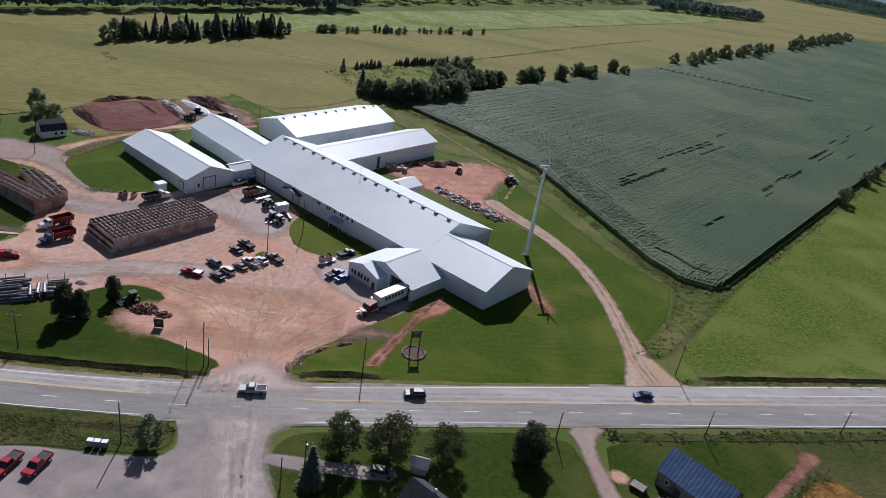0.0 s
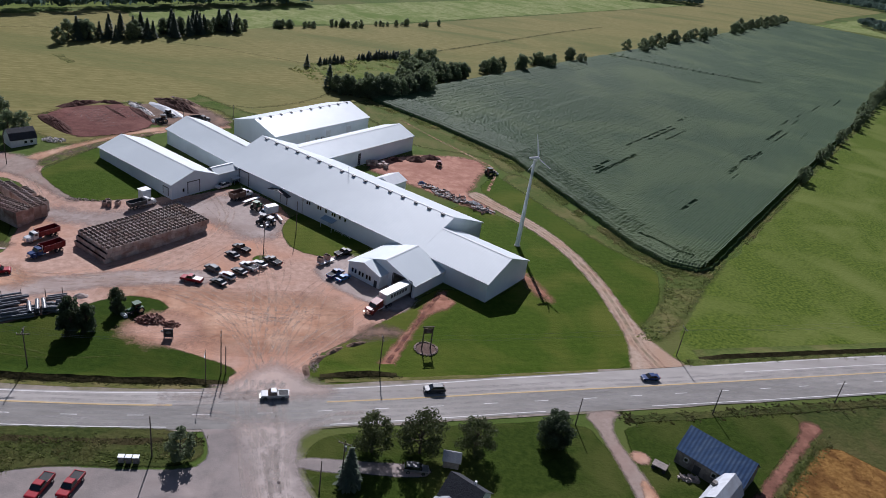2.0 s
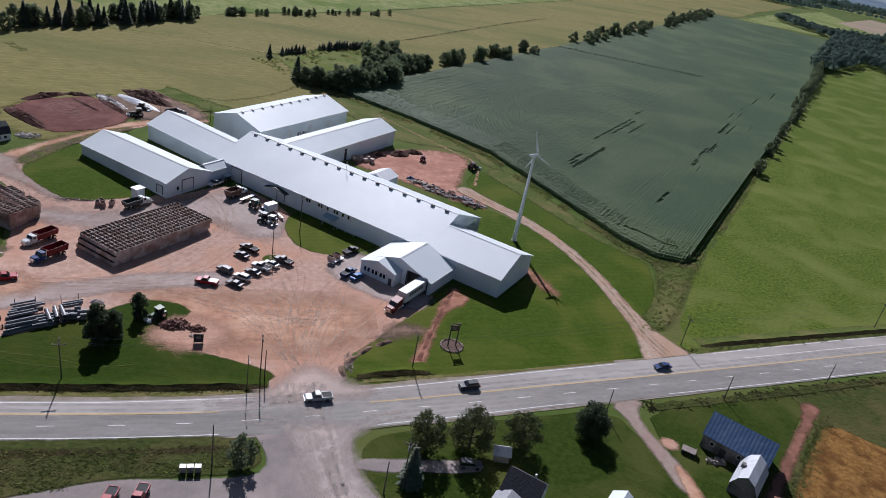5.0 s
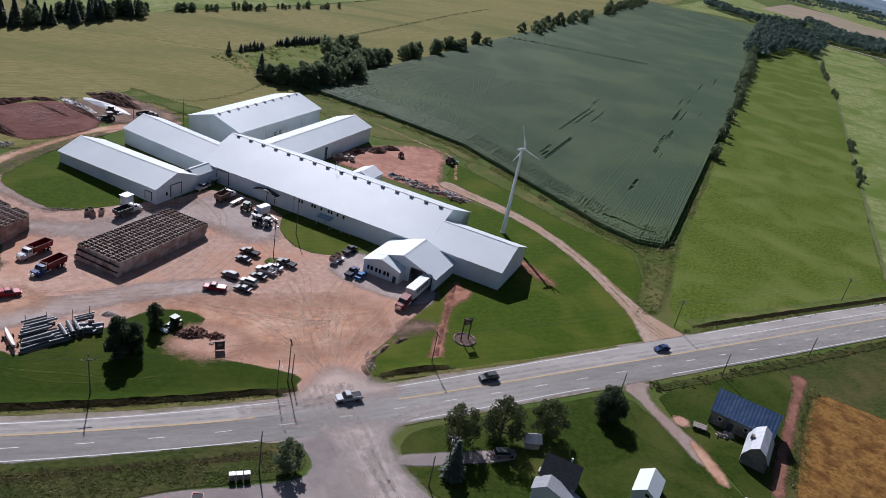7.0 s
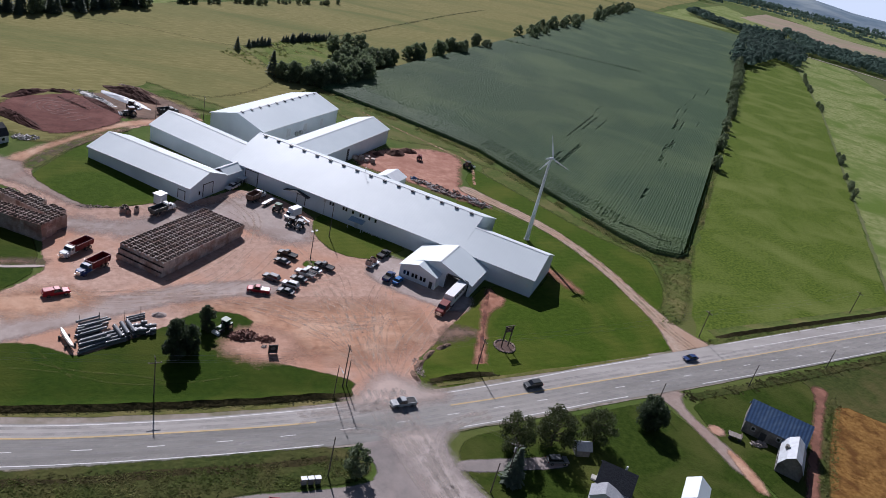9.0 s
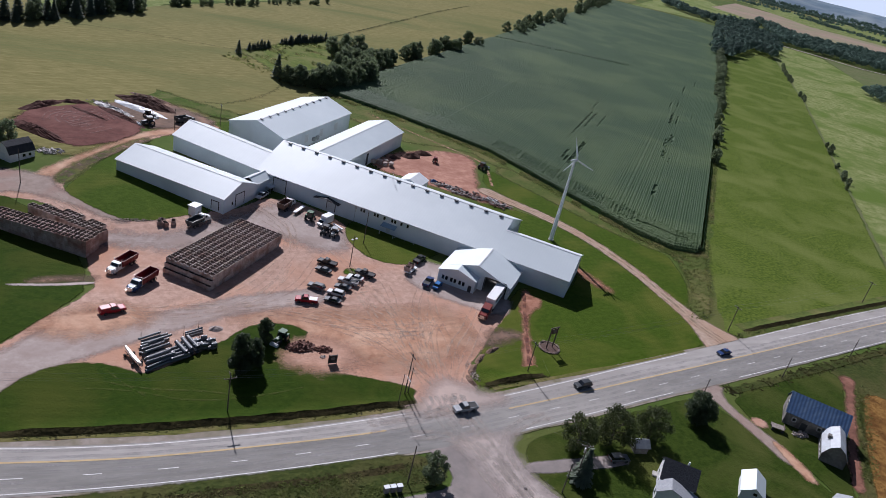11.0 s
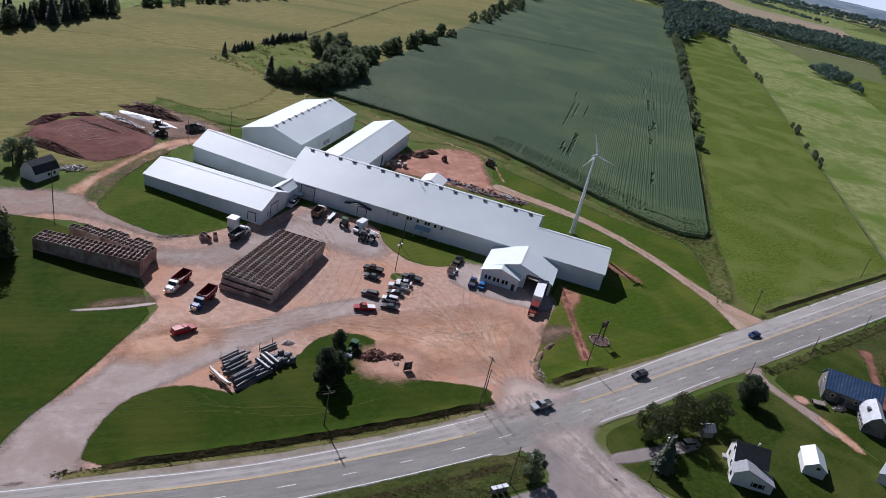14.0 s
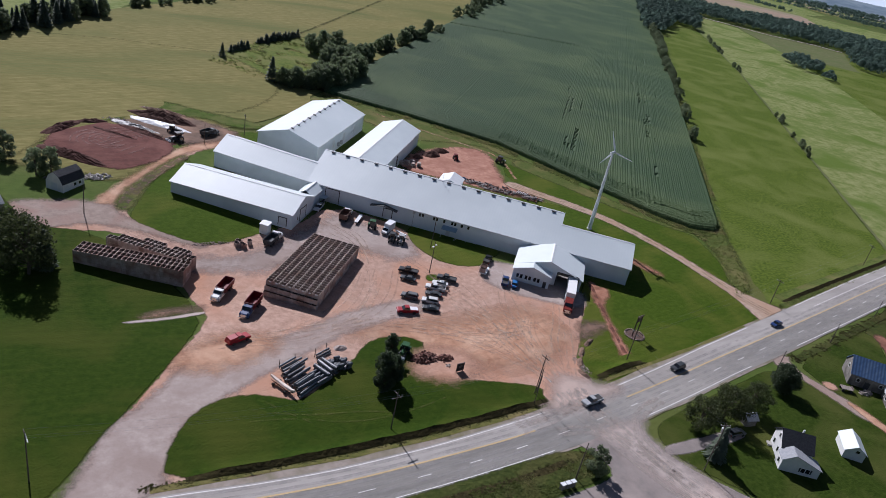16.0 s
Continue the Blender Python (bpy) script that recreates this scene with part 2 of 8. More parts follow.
def raw_mesh(name, verts, faces, material, parent=None, smooth=False):
    me = bpy.data.meshes.new(name)
    me.from_pydata(verts, [], faces)
    me.materials.append(material)
    if smooth:
        for p in me.polygons:
            p.use_smooth = True
    ob = new(name, me)
    if parent:
        ob.parent = parent
    return ob


def thing(name, m, label, category, group="", kind=""):
    ob = new(name)
    ob.matrix_world = m
    ob.empty_display_size = 0.3
    return tagged(ob, label, category, group, kind)


def soften(pts, times=2, closed=True):
    for _ in range(times):
        out = []
        n = len(pts)
        for i in range(n if closed else n - 1):
            (ax, ay), (bx, by) = pts[i], pts[(i + 1) % n]
            out += [(ax * 0.75 + bx * 0.25, ay * 0.75 + by * 0.25), (ax * 0.25 + bx * 0.75, ay * 0.25 + by * 0.75)]
        pts = out if closed else [pts[0], *out, pts[-1]]
    return pts


def densify(pts, step, closed=True):
    out = []
    n = len(pts)
    for i in range(n if closed else n - 1):
        (ax, ay), (bx, by) = pts[i], pts[(i + 1) % n]
        k = max(1, int(math.hypot(bx - ax, by - ay) / step))
        out += [(ax + (bx - ax) * j / k, ay + (by - ay) * j / k) for j in range(k)]
    return out if closed else out + [pts[-1]]


def ragged(pts, amount, step):
    pts = densify(pts, step)
    return [(x + amount * noise.noise((x * 0.45, y * 0.45, 3)) + amount * 0.6 * noise.noise((x * 1.7, y * 1.7, 7)),
             y + amount * noise.noise((x * 0.45, y * 0.45, 9)) + amount * 0.6 * noise.noise((x * 1.7, y * 1.7, 5))) for x, y in pts]


EDGED = {}


def edged(m, wobble, soft):
    """A copy of a ground material that thins out at the sheet's rim, in uneven tongues."""
    key = (m.name, wobble, soft)
    if key in EDGED:
        return EDGED[key]
    c = m.copy()
    n, l = c.node_tree.nodes, c.node_tree.links
    out, b = n["Material Output"], n["Principled BSDF"]
    at_rim = n.new("ShaderNodeAttribute")
    at_rim.attribute_name = "inside"
    geo = n.new("ShaderNodeNewGeometry")
    total = at_rim.outputs["Fac"]
    for scale, amt in ((0.35, wobble), (1.6, wobble * 0.6), (6.0, wobble * 0.35)):
        t = n.new("ShaderNodeTexNoise")
        t.inputs["Scale"].default_value = scale
        l.new(geo.outputs["Position"], t.inputs["Vector"])
        k = n.new("ShaderNodeMath")
        k.operation = "MULTIPLY_ADD"
        k.inputs[1].default_value = amt * 2
        l.new(t.outputs["Fac"], k.inputs[0])
        l.new(total, k.inputs[2])
        total = k.outputs[0]
    r = n.new("ShaderNodeMapRange")
    mid = wobble * 1.95
    r.inputs["From Min"].default_value, r.inputs["From Max"].default_value = mid - soft, mid + soft
    l.new(total, r.inputs["Value"])
    clear = n.new("ShaderNodeBsdfTransparent")
    mix = n.new("ShaderNodeMixShader")
    l.new(r.outputs["Result"], mix.inputs["Fac"])
    l.new(clear.outputs[0], mix.inputs[1])
    l.new(b.outputs[0], mix.inputs[2])
    l.new(mix.outputs[0], out.inputs["Surface"])
    EDGED[key] = c
    return c


def inside_of(pts, poly):
    """Signed distance of points from a closed outline, positive inside."""
    p = np.asarray(poly, float)
    q = np.roll(p, -1, 0)
    d = q - p
    best = np.full(len(pts), 1e9)
    odd = np.zeros(len(pts), bool)
    for (ax, ay), (dx, dy), (bx, by) in zip(p, d, q):
        k = np.clip(((pts[:, 0] - ax) * dx + (pts[:, 1] - ay) * dy) / max(1e-9, dx * dx + dy * dy), 0, 1)
        best = np.minimum(best, np.hypot(pts[:, 0] - ax - k * dx, pts[:, 1] - ay - k * dy))
        cross = (ay > pts[:, 1]) != (by > pts[:, 1])
        odd ^= cross & (pts[:, 0] < (bx - ax) * (pts[:, 1] - ay) / (by - ay if by != ay else 1e-9) + ax)
    return np.where(odd, best, -best)


def patch(name, outline, lift, material, label, category="ground", rough=0.5, smooth=1, cell=1.6, soft=0.25):
    """A sheet of ground laid over the one below it, with an uneven edge."""
    pts = soften(outline, smooth) if smooth else outline
    a = np.asarray(pts, float)
    lo, hi = a.min(0) - 2 * cell, a.max(0) + 2 * cell
    xs, ys = np.arange(lo[0], hi[0], cell), np.arange(lo[1], hi[1], cell)
    grid = np.stack(np.meshgrid(xs, ys), -1).reshape(-1, 2)
    deep = inside_of(grid, pts)
    w = len(xs)
    keep = deep > -(0.5 + rough + soft)
    idx = np.arange(len(grid)).reshape(len(ys), w)
    quads = np.stack([idx[:-1, :-1], idx[:-1, 1:], idx[1:, 1:], idx[1:, :-1]], -1).reshape(-1, 4)
    quads = quads[keep[quads].any(1)]
    used, back = np.unique(quads, return_inverse=True)
    vs = [(x, y, gz(x, y) + lift) for x, y in grid[used]]
    ob = raw_mesh(name, vs, back.reshape(-1, 4).tolist(), edged(material, rough, soft))
    ob.data.attributes.new("inside", "FLOAT", "POINT").data.foreach_set("value", deep[used].astype(np.float32))
    return tagged(ob, label, category, kind="structure")


def strip(name, line, half_l, half_r, lift, material, label, category, parent=None, closed=False, rough=0.0):
    """A ribbon along a line: half_l to its left and half_r to its right."""
    vs, fs = [], []
    n = len(line)
    for i, (x, y) in enumerate(line):
        a, b = line[max(0, i - 1)], line[min(n - 1, i + 1)]
        d = Vector((b[0] - a[0], b[1] - a[1])).normalized()
        nx, ny = -d.y, d.x
        j1 = rough * noise.noise((x * 0.6, y * 0.6, 1)) if rough else 0
        j2 = rough * noise.noise((x * 0.6, y * 0.6, 11)) if rough else 0
        for o in (half_l + j1, -(half_r + j2)):
            px, py = x + nx * o, y + ny * o
            vs.append((px, py, gz(px, py) + lift))
        if i:
            k = 2 * i
            fs.append((k - 2, k - 1, k + 1, k))
    ob = raw_mesh(name, vs, fs, material, parent)
    return tagged(ob, label, category, kind="structure") if not parent else ob


# ---- ground ----
def axis(lo, hi, step):
    near = list(np.arange(lo, hi + 0.1, step))
    out, d = [], step
    a = hi
    while a < 4700:
        d *= 1.16
        a += d
        out.append(a)
    left, d, a = [], step, lo
    while a > -3300:
        d *= 1.16
        a -= d
        left.append(a)
    return left[::-1] + near + out


gx, gy = axis(-176, 80, 4), axis(64, 352, 4)
gv = [(x, y, gz(x, y)) for y in gy for x in gx]
gf = [(j * len(gx) + i, j * len(gx) + i + 1, (j + 1) * len(gx) + i + 1, (j + 1) * len(gx) + i) for j in range(len(gy) - 1) for i in range(len(gx) - 1)]
tagged(raw_mesh("ground", gv, gf, M_MEADOW, smooth=True), "green meadow land reaching to the horizon", "ground", kind="structure")

# fields, in the farm's own axes
def field(name, corners, lift, material, label, rough=1.0, step=6.0):
    """A large field: one flat sheet with an uneven rim."""
    bm = bmesh.new()
    bm.faces.new([bm.verts.new((x, y, lift)) for x, y in ragged([yard(*p) for p in corners], rough, step)])
    bmesh.ops.triangulate(bm, faces=bm.faces[:])
    if sum(f.normal.z for f in bm.faces) < 0:
        bmesh.ops.reverse_faces(bm, faces=bm.faces[:])
    for v in bm.verts:
        v.co.z += min(0, gz(v.co.x, v.co.y)) if math.hypot(v.co.x, v.co.y) > 1300 else max(0.0, gz(v.co.x, v.co.y))
    return tagged(link(name, bm, material), label, "field", kind="structure")


field("field", [(-152, 110), (-152, 1090), (-285, 1090), (-292, 330), (-306, 200), (-306, 100), (-292, 60), (-296, 20), (-300, -200), (-214, -90), (-196, -60), (-194, -10), (-184, 20), (-160, 30), (-152, 60), (-146, 92)], 0.25, M_STUBBLE, "pale yellow ripening grain field with drill rows")
field("field", [(-296, 110), (-310, 200), (-296, 330), (-288, 1000), (-370, 1000), (-372, 130)], 0.2, M_HAY_PALE, "pale green hay field beyond the trees", rough=3)
field("field", [(-304, -200), (-300, 60), (-314, 110), (-376, 126), (-380, -200)], 0.2, M_STUBBLE, "yellow grain field beyond the trees", rough=3)
field("field", [(-388, -300), (-392, 700), (-620, 700), (-620, -300)], 0.2, M_HAY, "green field beyond the far trees", rough=4, step=15)
field("field", [(-300, 1060), (-390, 1060), (-520, 1900), (-120, 2000), (-130, 1120)], 0.3, M_STUBBLE, "far yellow grain field", rough=6, step=25)
field("field", [(-120, 1110), (30, 1170), (90, 1480), (-60, 2100)], 0.3, M_HAY_PALE, "far pale green field", rough=6, step=25)
field("field", [(0, 1660), (92, 1500), (254, 1440), (330, 1480), (240, 2100), (60, 2300)], 0.4, M_REDFIELD, "far field of bare red soil", rough=6, step=25)
field("field", [(212, 100), (420, 60), (430, 900), (214, 890)], 0.16, M_HAY, "green pasture beyond the hedge", rough=3, step=12)
field("field", [(240, 1900), (215, 1530), (371, 1440), (440, 1600), (460, 1850)], 0.5, M_REDFIELD, "far pale brown field", rough=6, step=25)
field("field", [(110, 2400), (240, 1910), (460, 1860), (640, 2300), (620, 2620), (480, 3500), (150, 2900)], 0.5, M_HAY_PALE, "far pale green field", rough=8, step=40)
field("field", [(330, 1300), (800, 1200), (900, 1900), (300, 2000)], 0.3, M_HAY_PALE, "far pale green field", rough=6, step=25)
field("field", [(420, 1000), (900, 800), (1000, 1150), (420, 1240)], 0.3, M_REDFIELD, "far field of bare red soil", rough=6, step=25)
field("field", [(41, 60), (43, 1000), (112, 1000), (112, 90), (86, 57), (53, 16), (48, 16), (44, 38)], 0.12, M_HAY, "bright green mown hay field", rough=1.5)
field("field", [(113, 92), (113, 525), (110, 600), (106, 724), (101, 840), (98, 1030), (124, 1050), (178, 1012), (194, 891), (206, 803), (213, 690), (219, 626), (222, 572), (222, 100)], 0.2, M_HAY_PALE, "pale green hay field with lighter swaths", rough=2)
field("field", [(181, 1025), (228, 1003), (296, 1008), (331, 980), (302, 835), (295, 772), (236, 778), (206, 803), (194, 891)], 0.3, M_FALLOW, "dull brownish green fallow field by the wood", rough=2, step=12)
strip("field_edge", densify([yard(*p) for p in ((113, 94), (113, 300), (113, 525), (110, 600), (106, 724), (101, 840))], 4.0, closed=False), 0.8, 0.8, 0.34, M_FALLOW, "unmown dry grass along the field's edge", "grass", rough=0.8)

# yard, drives and lanes
LOT = [(-33, 122), (-18, 122), (-18, 130), (-14, 136), (-7, 143), (-3, 148), (6, 157), (8, 163), (-4, 178), (-12, 185), (-26, 184), (-31, 196), (-28, 209), (-47, 228), (-66, 212), (-72, 214), (-79, 209), (-86, 206), (-93, 206), (-99, 211), (-108, 221), (-110, 227), (-106, 236), (-92, 258), (-78, 273), (-62, 292), (-66, 296), (-94, 262), (-112, 237), (-120, 230), (-130, 236), (-137, 236), (-136, 226), (-128, 218), (-113, 216), (-106, 206), (-101, 194), (-101, 182), (-98, 174), (-100, 169), (-107, 159), (-114.5, 148.5), (-119.5, 142), (-124, 137), (-127.5, 131), (-129, 126), (-134, 120), (-114, 118), (-60, 119)]
patch("yard_ground", LOT, 0.06, M_GRAVEL, "reddish gravel farm yard with tyre tracks", rough=0.7, smooth=1)
patch("lawn", [(-117, 122), (-114, 131), (-109.5, 137.5), (-104, 141), (-97, 141.5), (-92, 139), (-88, 136.5), (-83, 139), (-72, 147), (-66, 153), (-60, 155), (-54, 153), (-51, 149), (-58, 142), (-53, 136), (-46, 133), (-34, 128.5), (-31.5, 125), (-39, 121.5), (-47, 120.5), (-73, 119.5), (-96, 120)], 0.12, M_LAWN_SHADED, "mown green lawn between the yard and the road", "lawn", rough=0.5)
patch("lawn", [(-16, 121), (64, 136), (66, 150), (63, 162), (62, 179), (57, 200), (49, 217), (30, 232), (20, 222), (43, 180), (28, 164), (17, 171), (8, 162), (-4, 148), (-14, 134), (-18, 126)], 0.05, M_LAWN, "mown green lawn beside the warehouse", "lawn", rough=0.5)
patch("lawn", [(-109.5, 222), (-99, 211), (-92, 206), (-86, 206.5), (-79, 209), (-66, 213), (-96, 240), (-85, 258), (-86, 263), (-93, 254), (-98.5, 247.5), (-103.4, 238), (-108.4, 226)], 0.12, M_LAWN, "mown green lawn beside the shed", "lawn", rough=0.5)
patch("lawn", [(-29, 208), (-31, 198), (-29, 191), (-25, 184.5), (-17, 182), (-11, 185), (-1, 191), (-24, 211)], 0.12, M_LAWN, "mown green lawn along the warehouse wall", "lawn", rough=0.4)
patch("grain_edge", [(-240, 264), (-146, 264), (-134, 270), (-128, 284), (-118, 304), (-98, 306), (-100, 318), (-84, 326), (-62, 314), (-42, 330), (-27, 352), (-24, 376), (-44, 430), (-240, 430)], 0.36, M_STUBBLE, "grain field reaching up to the soil pad", "field", rough=2.0, soft=1.2, cell=3.0)
patch("lawn", [(-101, 173.5), (-101, 169), (-107.5, 158.5), (-115, 148.5), (-120, 142), (-124.5, 137), (-129, 130), (-136, 122), (-230, 128), (-230, 260), (-150, 262), (-138, 236), (-136, 222), (-118, 216), (-104, 190), (-101, 181)], 0.13, M_LAWN_SHADED, "wide mown green lawn beside the drive", "lawn", rough=0.5)

# the highway
M_WHEELPATH = veil(mat("polished_asphalt", (0.36, 0.338, 0.325), (0.46, 0.432, 0.415), 0.3, spec=0.15), 0.5, 0.25)
ROAD = soften([(-330, 178), (-240, 140), (-180, 122), (-120, 115.5), (-80, 113.6), (-40, 115), (0, 120), (40, 126.3), (100, 136.5), (300, 171), (800, 256)], 3, closed=False)
ROAD = densify(ROAD, 4.0, closed=False)
# offsets from the line above, along x: edges of gravel, white edge lines, the yellow line and the dashes
ALONG = [-330, -115, -103, -89, -67, -51, -12, 6, 25, 70, 95, 130, 800]
NORTH_LINE = [3.2, 3.15, 2.5, 2.05, 2.35, 2.8, 3.65, 4.4, 5.4, 6.5, 7.2, 7.8, 7.8]
YELLOW_LINE = [-0.2, -0.2, -0.7, -1.1, -0.85, -0.95, -0.45, -0.1, 0.3, 0.4, 0.5, 0.8, 0.8]
DASHES = [-4.1, -4.1, -4.2, -4.3, -4.1, -3.95, -3.2, -3.05, -2.9, -2.9, -2.9, -2.75, -2.75]
SOUTH_LINE = [-7.5, -7.5, -7.5, -7.5, -7.3, -7.25, -7.35, -6.95, -6.4, -6.8, -7.0, -7.0, -7.0]
NORTH_GRAVEL = [4.9, 4.9, 4.7, 4.5, 4.5, 4.2, 5.3, 6.3, 7.1, 7.6, 7.8, 8.2, 8.2]
SOUTH_GRAVEL = [-8.6, -8.6, -8.6, -8.6, -8.5, -8.45, -8.4, -8.1, -7.8, -7.7, -7.6, -7.6, -7.6]


def offset_line(line, off):
    """The line moved to its left, by one distance or by one that follows x."""
    out = []
    for i, (x, y) in enumerate(line):
        a, b = line[max(0, i - 1)], line[min(len(line) - 1, i + 1)]
        d = Vector((b[0] - a[0], b[1] - a[1])).normalized()
        o = float(np.interp(x, ALONG, off)) if isinstance(off, list) else off
        out.append((x - d.y * o, y + d.x * o))
    return out


def moved(offs, by):
    return [o + by for o in offs]


def band(name, left, right, lift, material, label, rough=0.0):
    """The sheet between two offset lines of the highway."""
    vs, fs = [], []
    for i, (p, q) in enumerate(zip(offset_line(ROAD, left), offset_line(ROAD, right))):
        for k, (x, y) in enumerate((p, q)):
            j = rough * noise.noise((x * 0.6, y * 0.6, 1 + 10 * k)) if rough else 0
            vs.append((x, y + j, gz(x, y) + lift))
        if i:
            k = 2 * i
            fs.append((k - 2, k - 1, k + 1, k))
    return tagged(raw_mesh(name, vs, fs, material), label, "road", kind="structure")


band("shoulder", NORTH_GRAVEL, SOUTH_GRAVEL, 0.10, M_SHOULDER, "gravel shoulder of the highway", rough=0.4)
band("road", moved(NORTH_LINE, 0.55), moved(SOUTH_LINE, -0.6), 0.14, M_ASPHALT, "worn grey asphalt highway with three lanes")
band("lane", moved(NORTH_LINE, 0.4), moved(YELLOW_LINE, 0.1), 0.152, M_PALEASPHALT, "paler worn lane of the highway")
for base, off in ((YELLOW_LINE, 1.0), (YELLOW_LINE, 2.6), (YELLOW_LINE, -0.8), (YELLOW_LINE, -2.4), (DASHES, -0.9), (DASHES, -2.5)):
    strip("wheel_path", offset_line(ROAD, moved(base, off)), 0.38, 0.38, 0.158, M_WHEELPATH, "paler polished wheel path along the highway", "road", rough=0.25)
markings = thing("road_marking", pose(0, 0, 0), "faded white and yellow painted lane lines", "road marking", kind="structure")
for lo, hi in ((-400, -40), (-15, 900)):
    strip("yellow_line", [p for p in offset_line(ROAD, YELLOW_LINE) if lo < p[0] < hi], 0.19, 0.19, 0.165, M_YELLOW_PAINT, "", "", markings)
fine = densify(ROAD, 0.4, closed=False)
for lo, hi, off in ((-400, -27, NORTH_LINE), (-18, 58, NORTH_LINE), (78, 900, NORTH_LINE), (-400, -39.5, SOUTH_LINE), (-15, 40, SOUTH_LINE), (54, 900, SOUTH_LINE), (88, 900, moved(YELLOW_LINE, 3.4))):
    strip("edge_line", [p for p in offset_line(ROAD, off) if lo < p[0] < hi], 0.1, 0.1, 0.165, M_WHITE_PAINT, "", "", markings)
dash_line = offset_line(fine, DASHES)
run = 0.0
DASH_PHASE = 5.3
piece = []
for i in range(1, len(dash_line)):
    run += math.dist(dash_line[i], dash_line[i - 1])
    if (run + DASH_PHASE) % 11.9 < 3.5:
        piece.append(dash_line[i])
    elif piece:
        if len(piece) > 1 and -200 < piece[0][0] < 330:
            strip("dash", piece, 0.09, 0.09, 0.165, M_WHITE_PAINT, "", "", markings)
        piece = []

# ---- farm buildings ----
M_ROOF = banded(mat("pale_metal_roof", (0.63, 0.69, 0.705), (0.68, 0.735, 0.745), 0.15, (0.595, 0.65, 0.665), 0.03, rough=0.46, metal=0.0, spec=0.45), 0.05, 0.9, 48.5, (0.51, 0.535, 0.55), 0.0)
M_ROOF_ACROSS = banded(mat("pale_metal_roof_across", (0.63, 0.69, 0.705), (0.68, 0.735, 0.745), 0.15, (0.595, 0.65, 0.665), 0.03, rough=0.46, metal=0.0, spec=0.45), 0.05, 0.9, -41.5, (0.51, 0.535, 0.55), 0.0)
M_SIDING = mat("white_steel_siding", (0.7, 0.76, 0.8), (0.76, 0.8, 0.83), 0.3, (0.64, 0.69, 0.72), 0.08, rough=0.55)
M_TRIM = mat("pale_trim", (0.7, 0.72, 0.73), (0.78, 0.79, 0.8), 1.0, rough=0.5)
M_DARKTRIM = mat("dark_trim", (0.03, 0.032, 0.035), (0.05, 0.05, 0.055), 2.0, rough=0.6)
M_DOOR = mat("white_door", (0.6, 0.62, 0.64), (0.68, 0.7, 0.71), 0.8, rough=0.5)
M_GLASS = mat("window_glass", (0.015, 0.018, 0.022), rough=0.08, spec=0.6)
M_VENT = mat("dark_vent_metal", (0.045, 0.047, 0.05), (0.08, 0.08, 0.085), 2.0, rough=0.6)
M_CONCRETE = mat("concrete", (0.32, 0.3, 0.27), (0.42, 0.4, 0.37), 0.8, rough=0.9, bump=0.2)
M_GALV = mat("galvanised_steel", (0.4, 0.42, 0.43), (0.55, 0.56, 0.57), 1.0, rough=0.4, metal=0.6)
M_BLUEMETAL = mat("blue_awning_metal", (0.26, 0.38, 0.46), (0.33, 0.45, 0.52), 0.8, rough=0.5)


def box(bm, x0, x1, y0, y1, z0, z1):
    v = [bm.verts.new((x, y, z)) for z in (z0, z1) for x, y in ((x0, y0), (x1, y0), (x1, y1), (x0, y1))]
    for q in ((3, 2, 1, 0), (4, 5, 6, 7), (0, 1, 5, 4), (1, 2, 6, 5), (2, 3, 7, 6), (3, 0, 4, 7)):
        bm.faces.new([v[i] for i in q])


def boxes(*dims):
    bm = bmesh.new()
    for d in dims:
        box(bm, *d)
    return bm


def prism(bm, outline, shift):
    """A solid from a flat outline of 3D points, pushed along shift."""
    a = [bm.verts.new(p) for p in outline]
    b = [bm.verts.new(Vector(p) + Vector(shift)) for p in outline]
    n = len(a)
    fs = [bm.faces.new(a), bm.faces.new(b[::-1])]
    fs += [bm.faces.new((a[(i + 1) % n], a[i], b[i], b[(i + 1) % n])) for i in range(n)]
    return fs


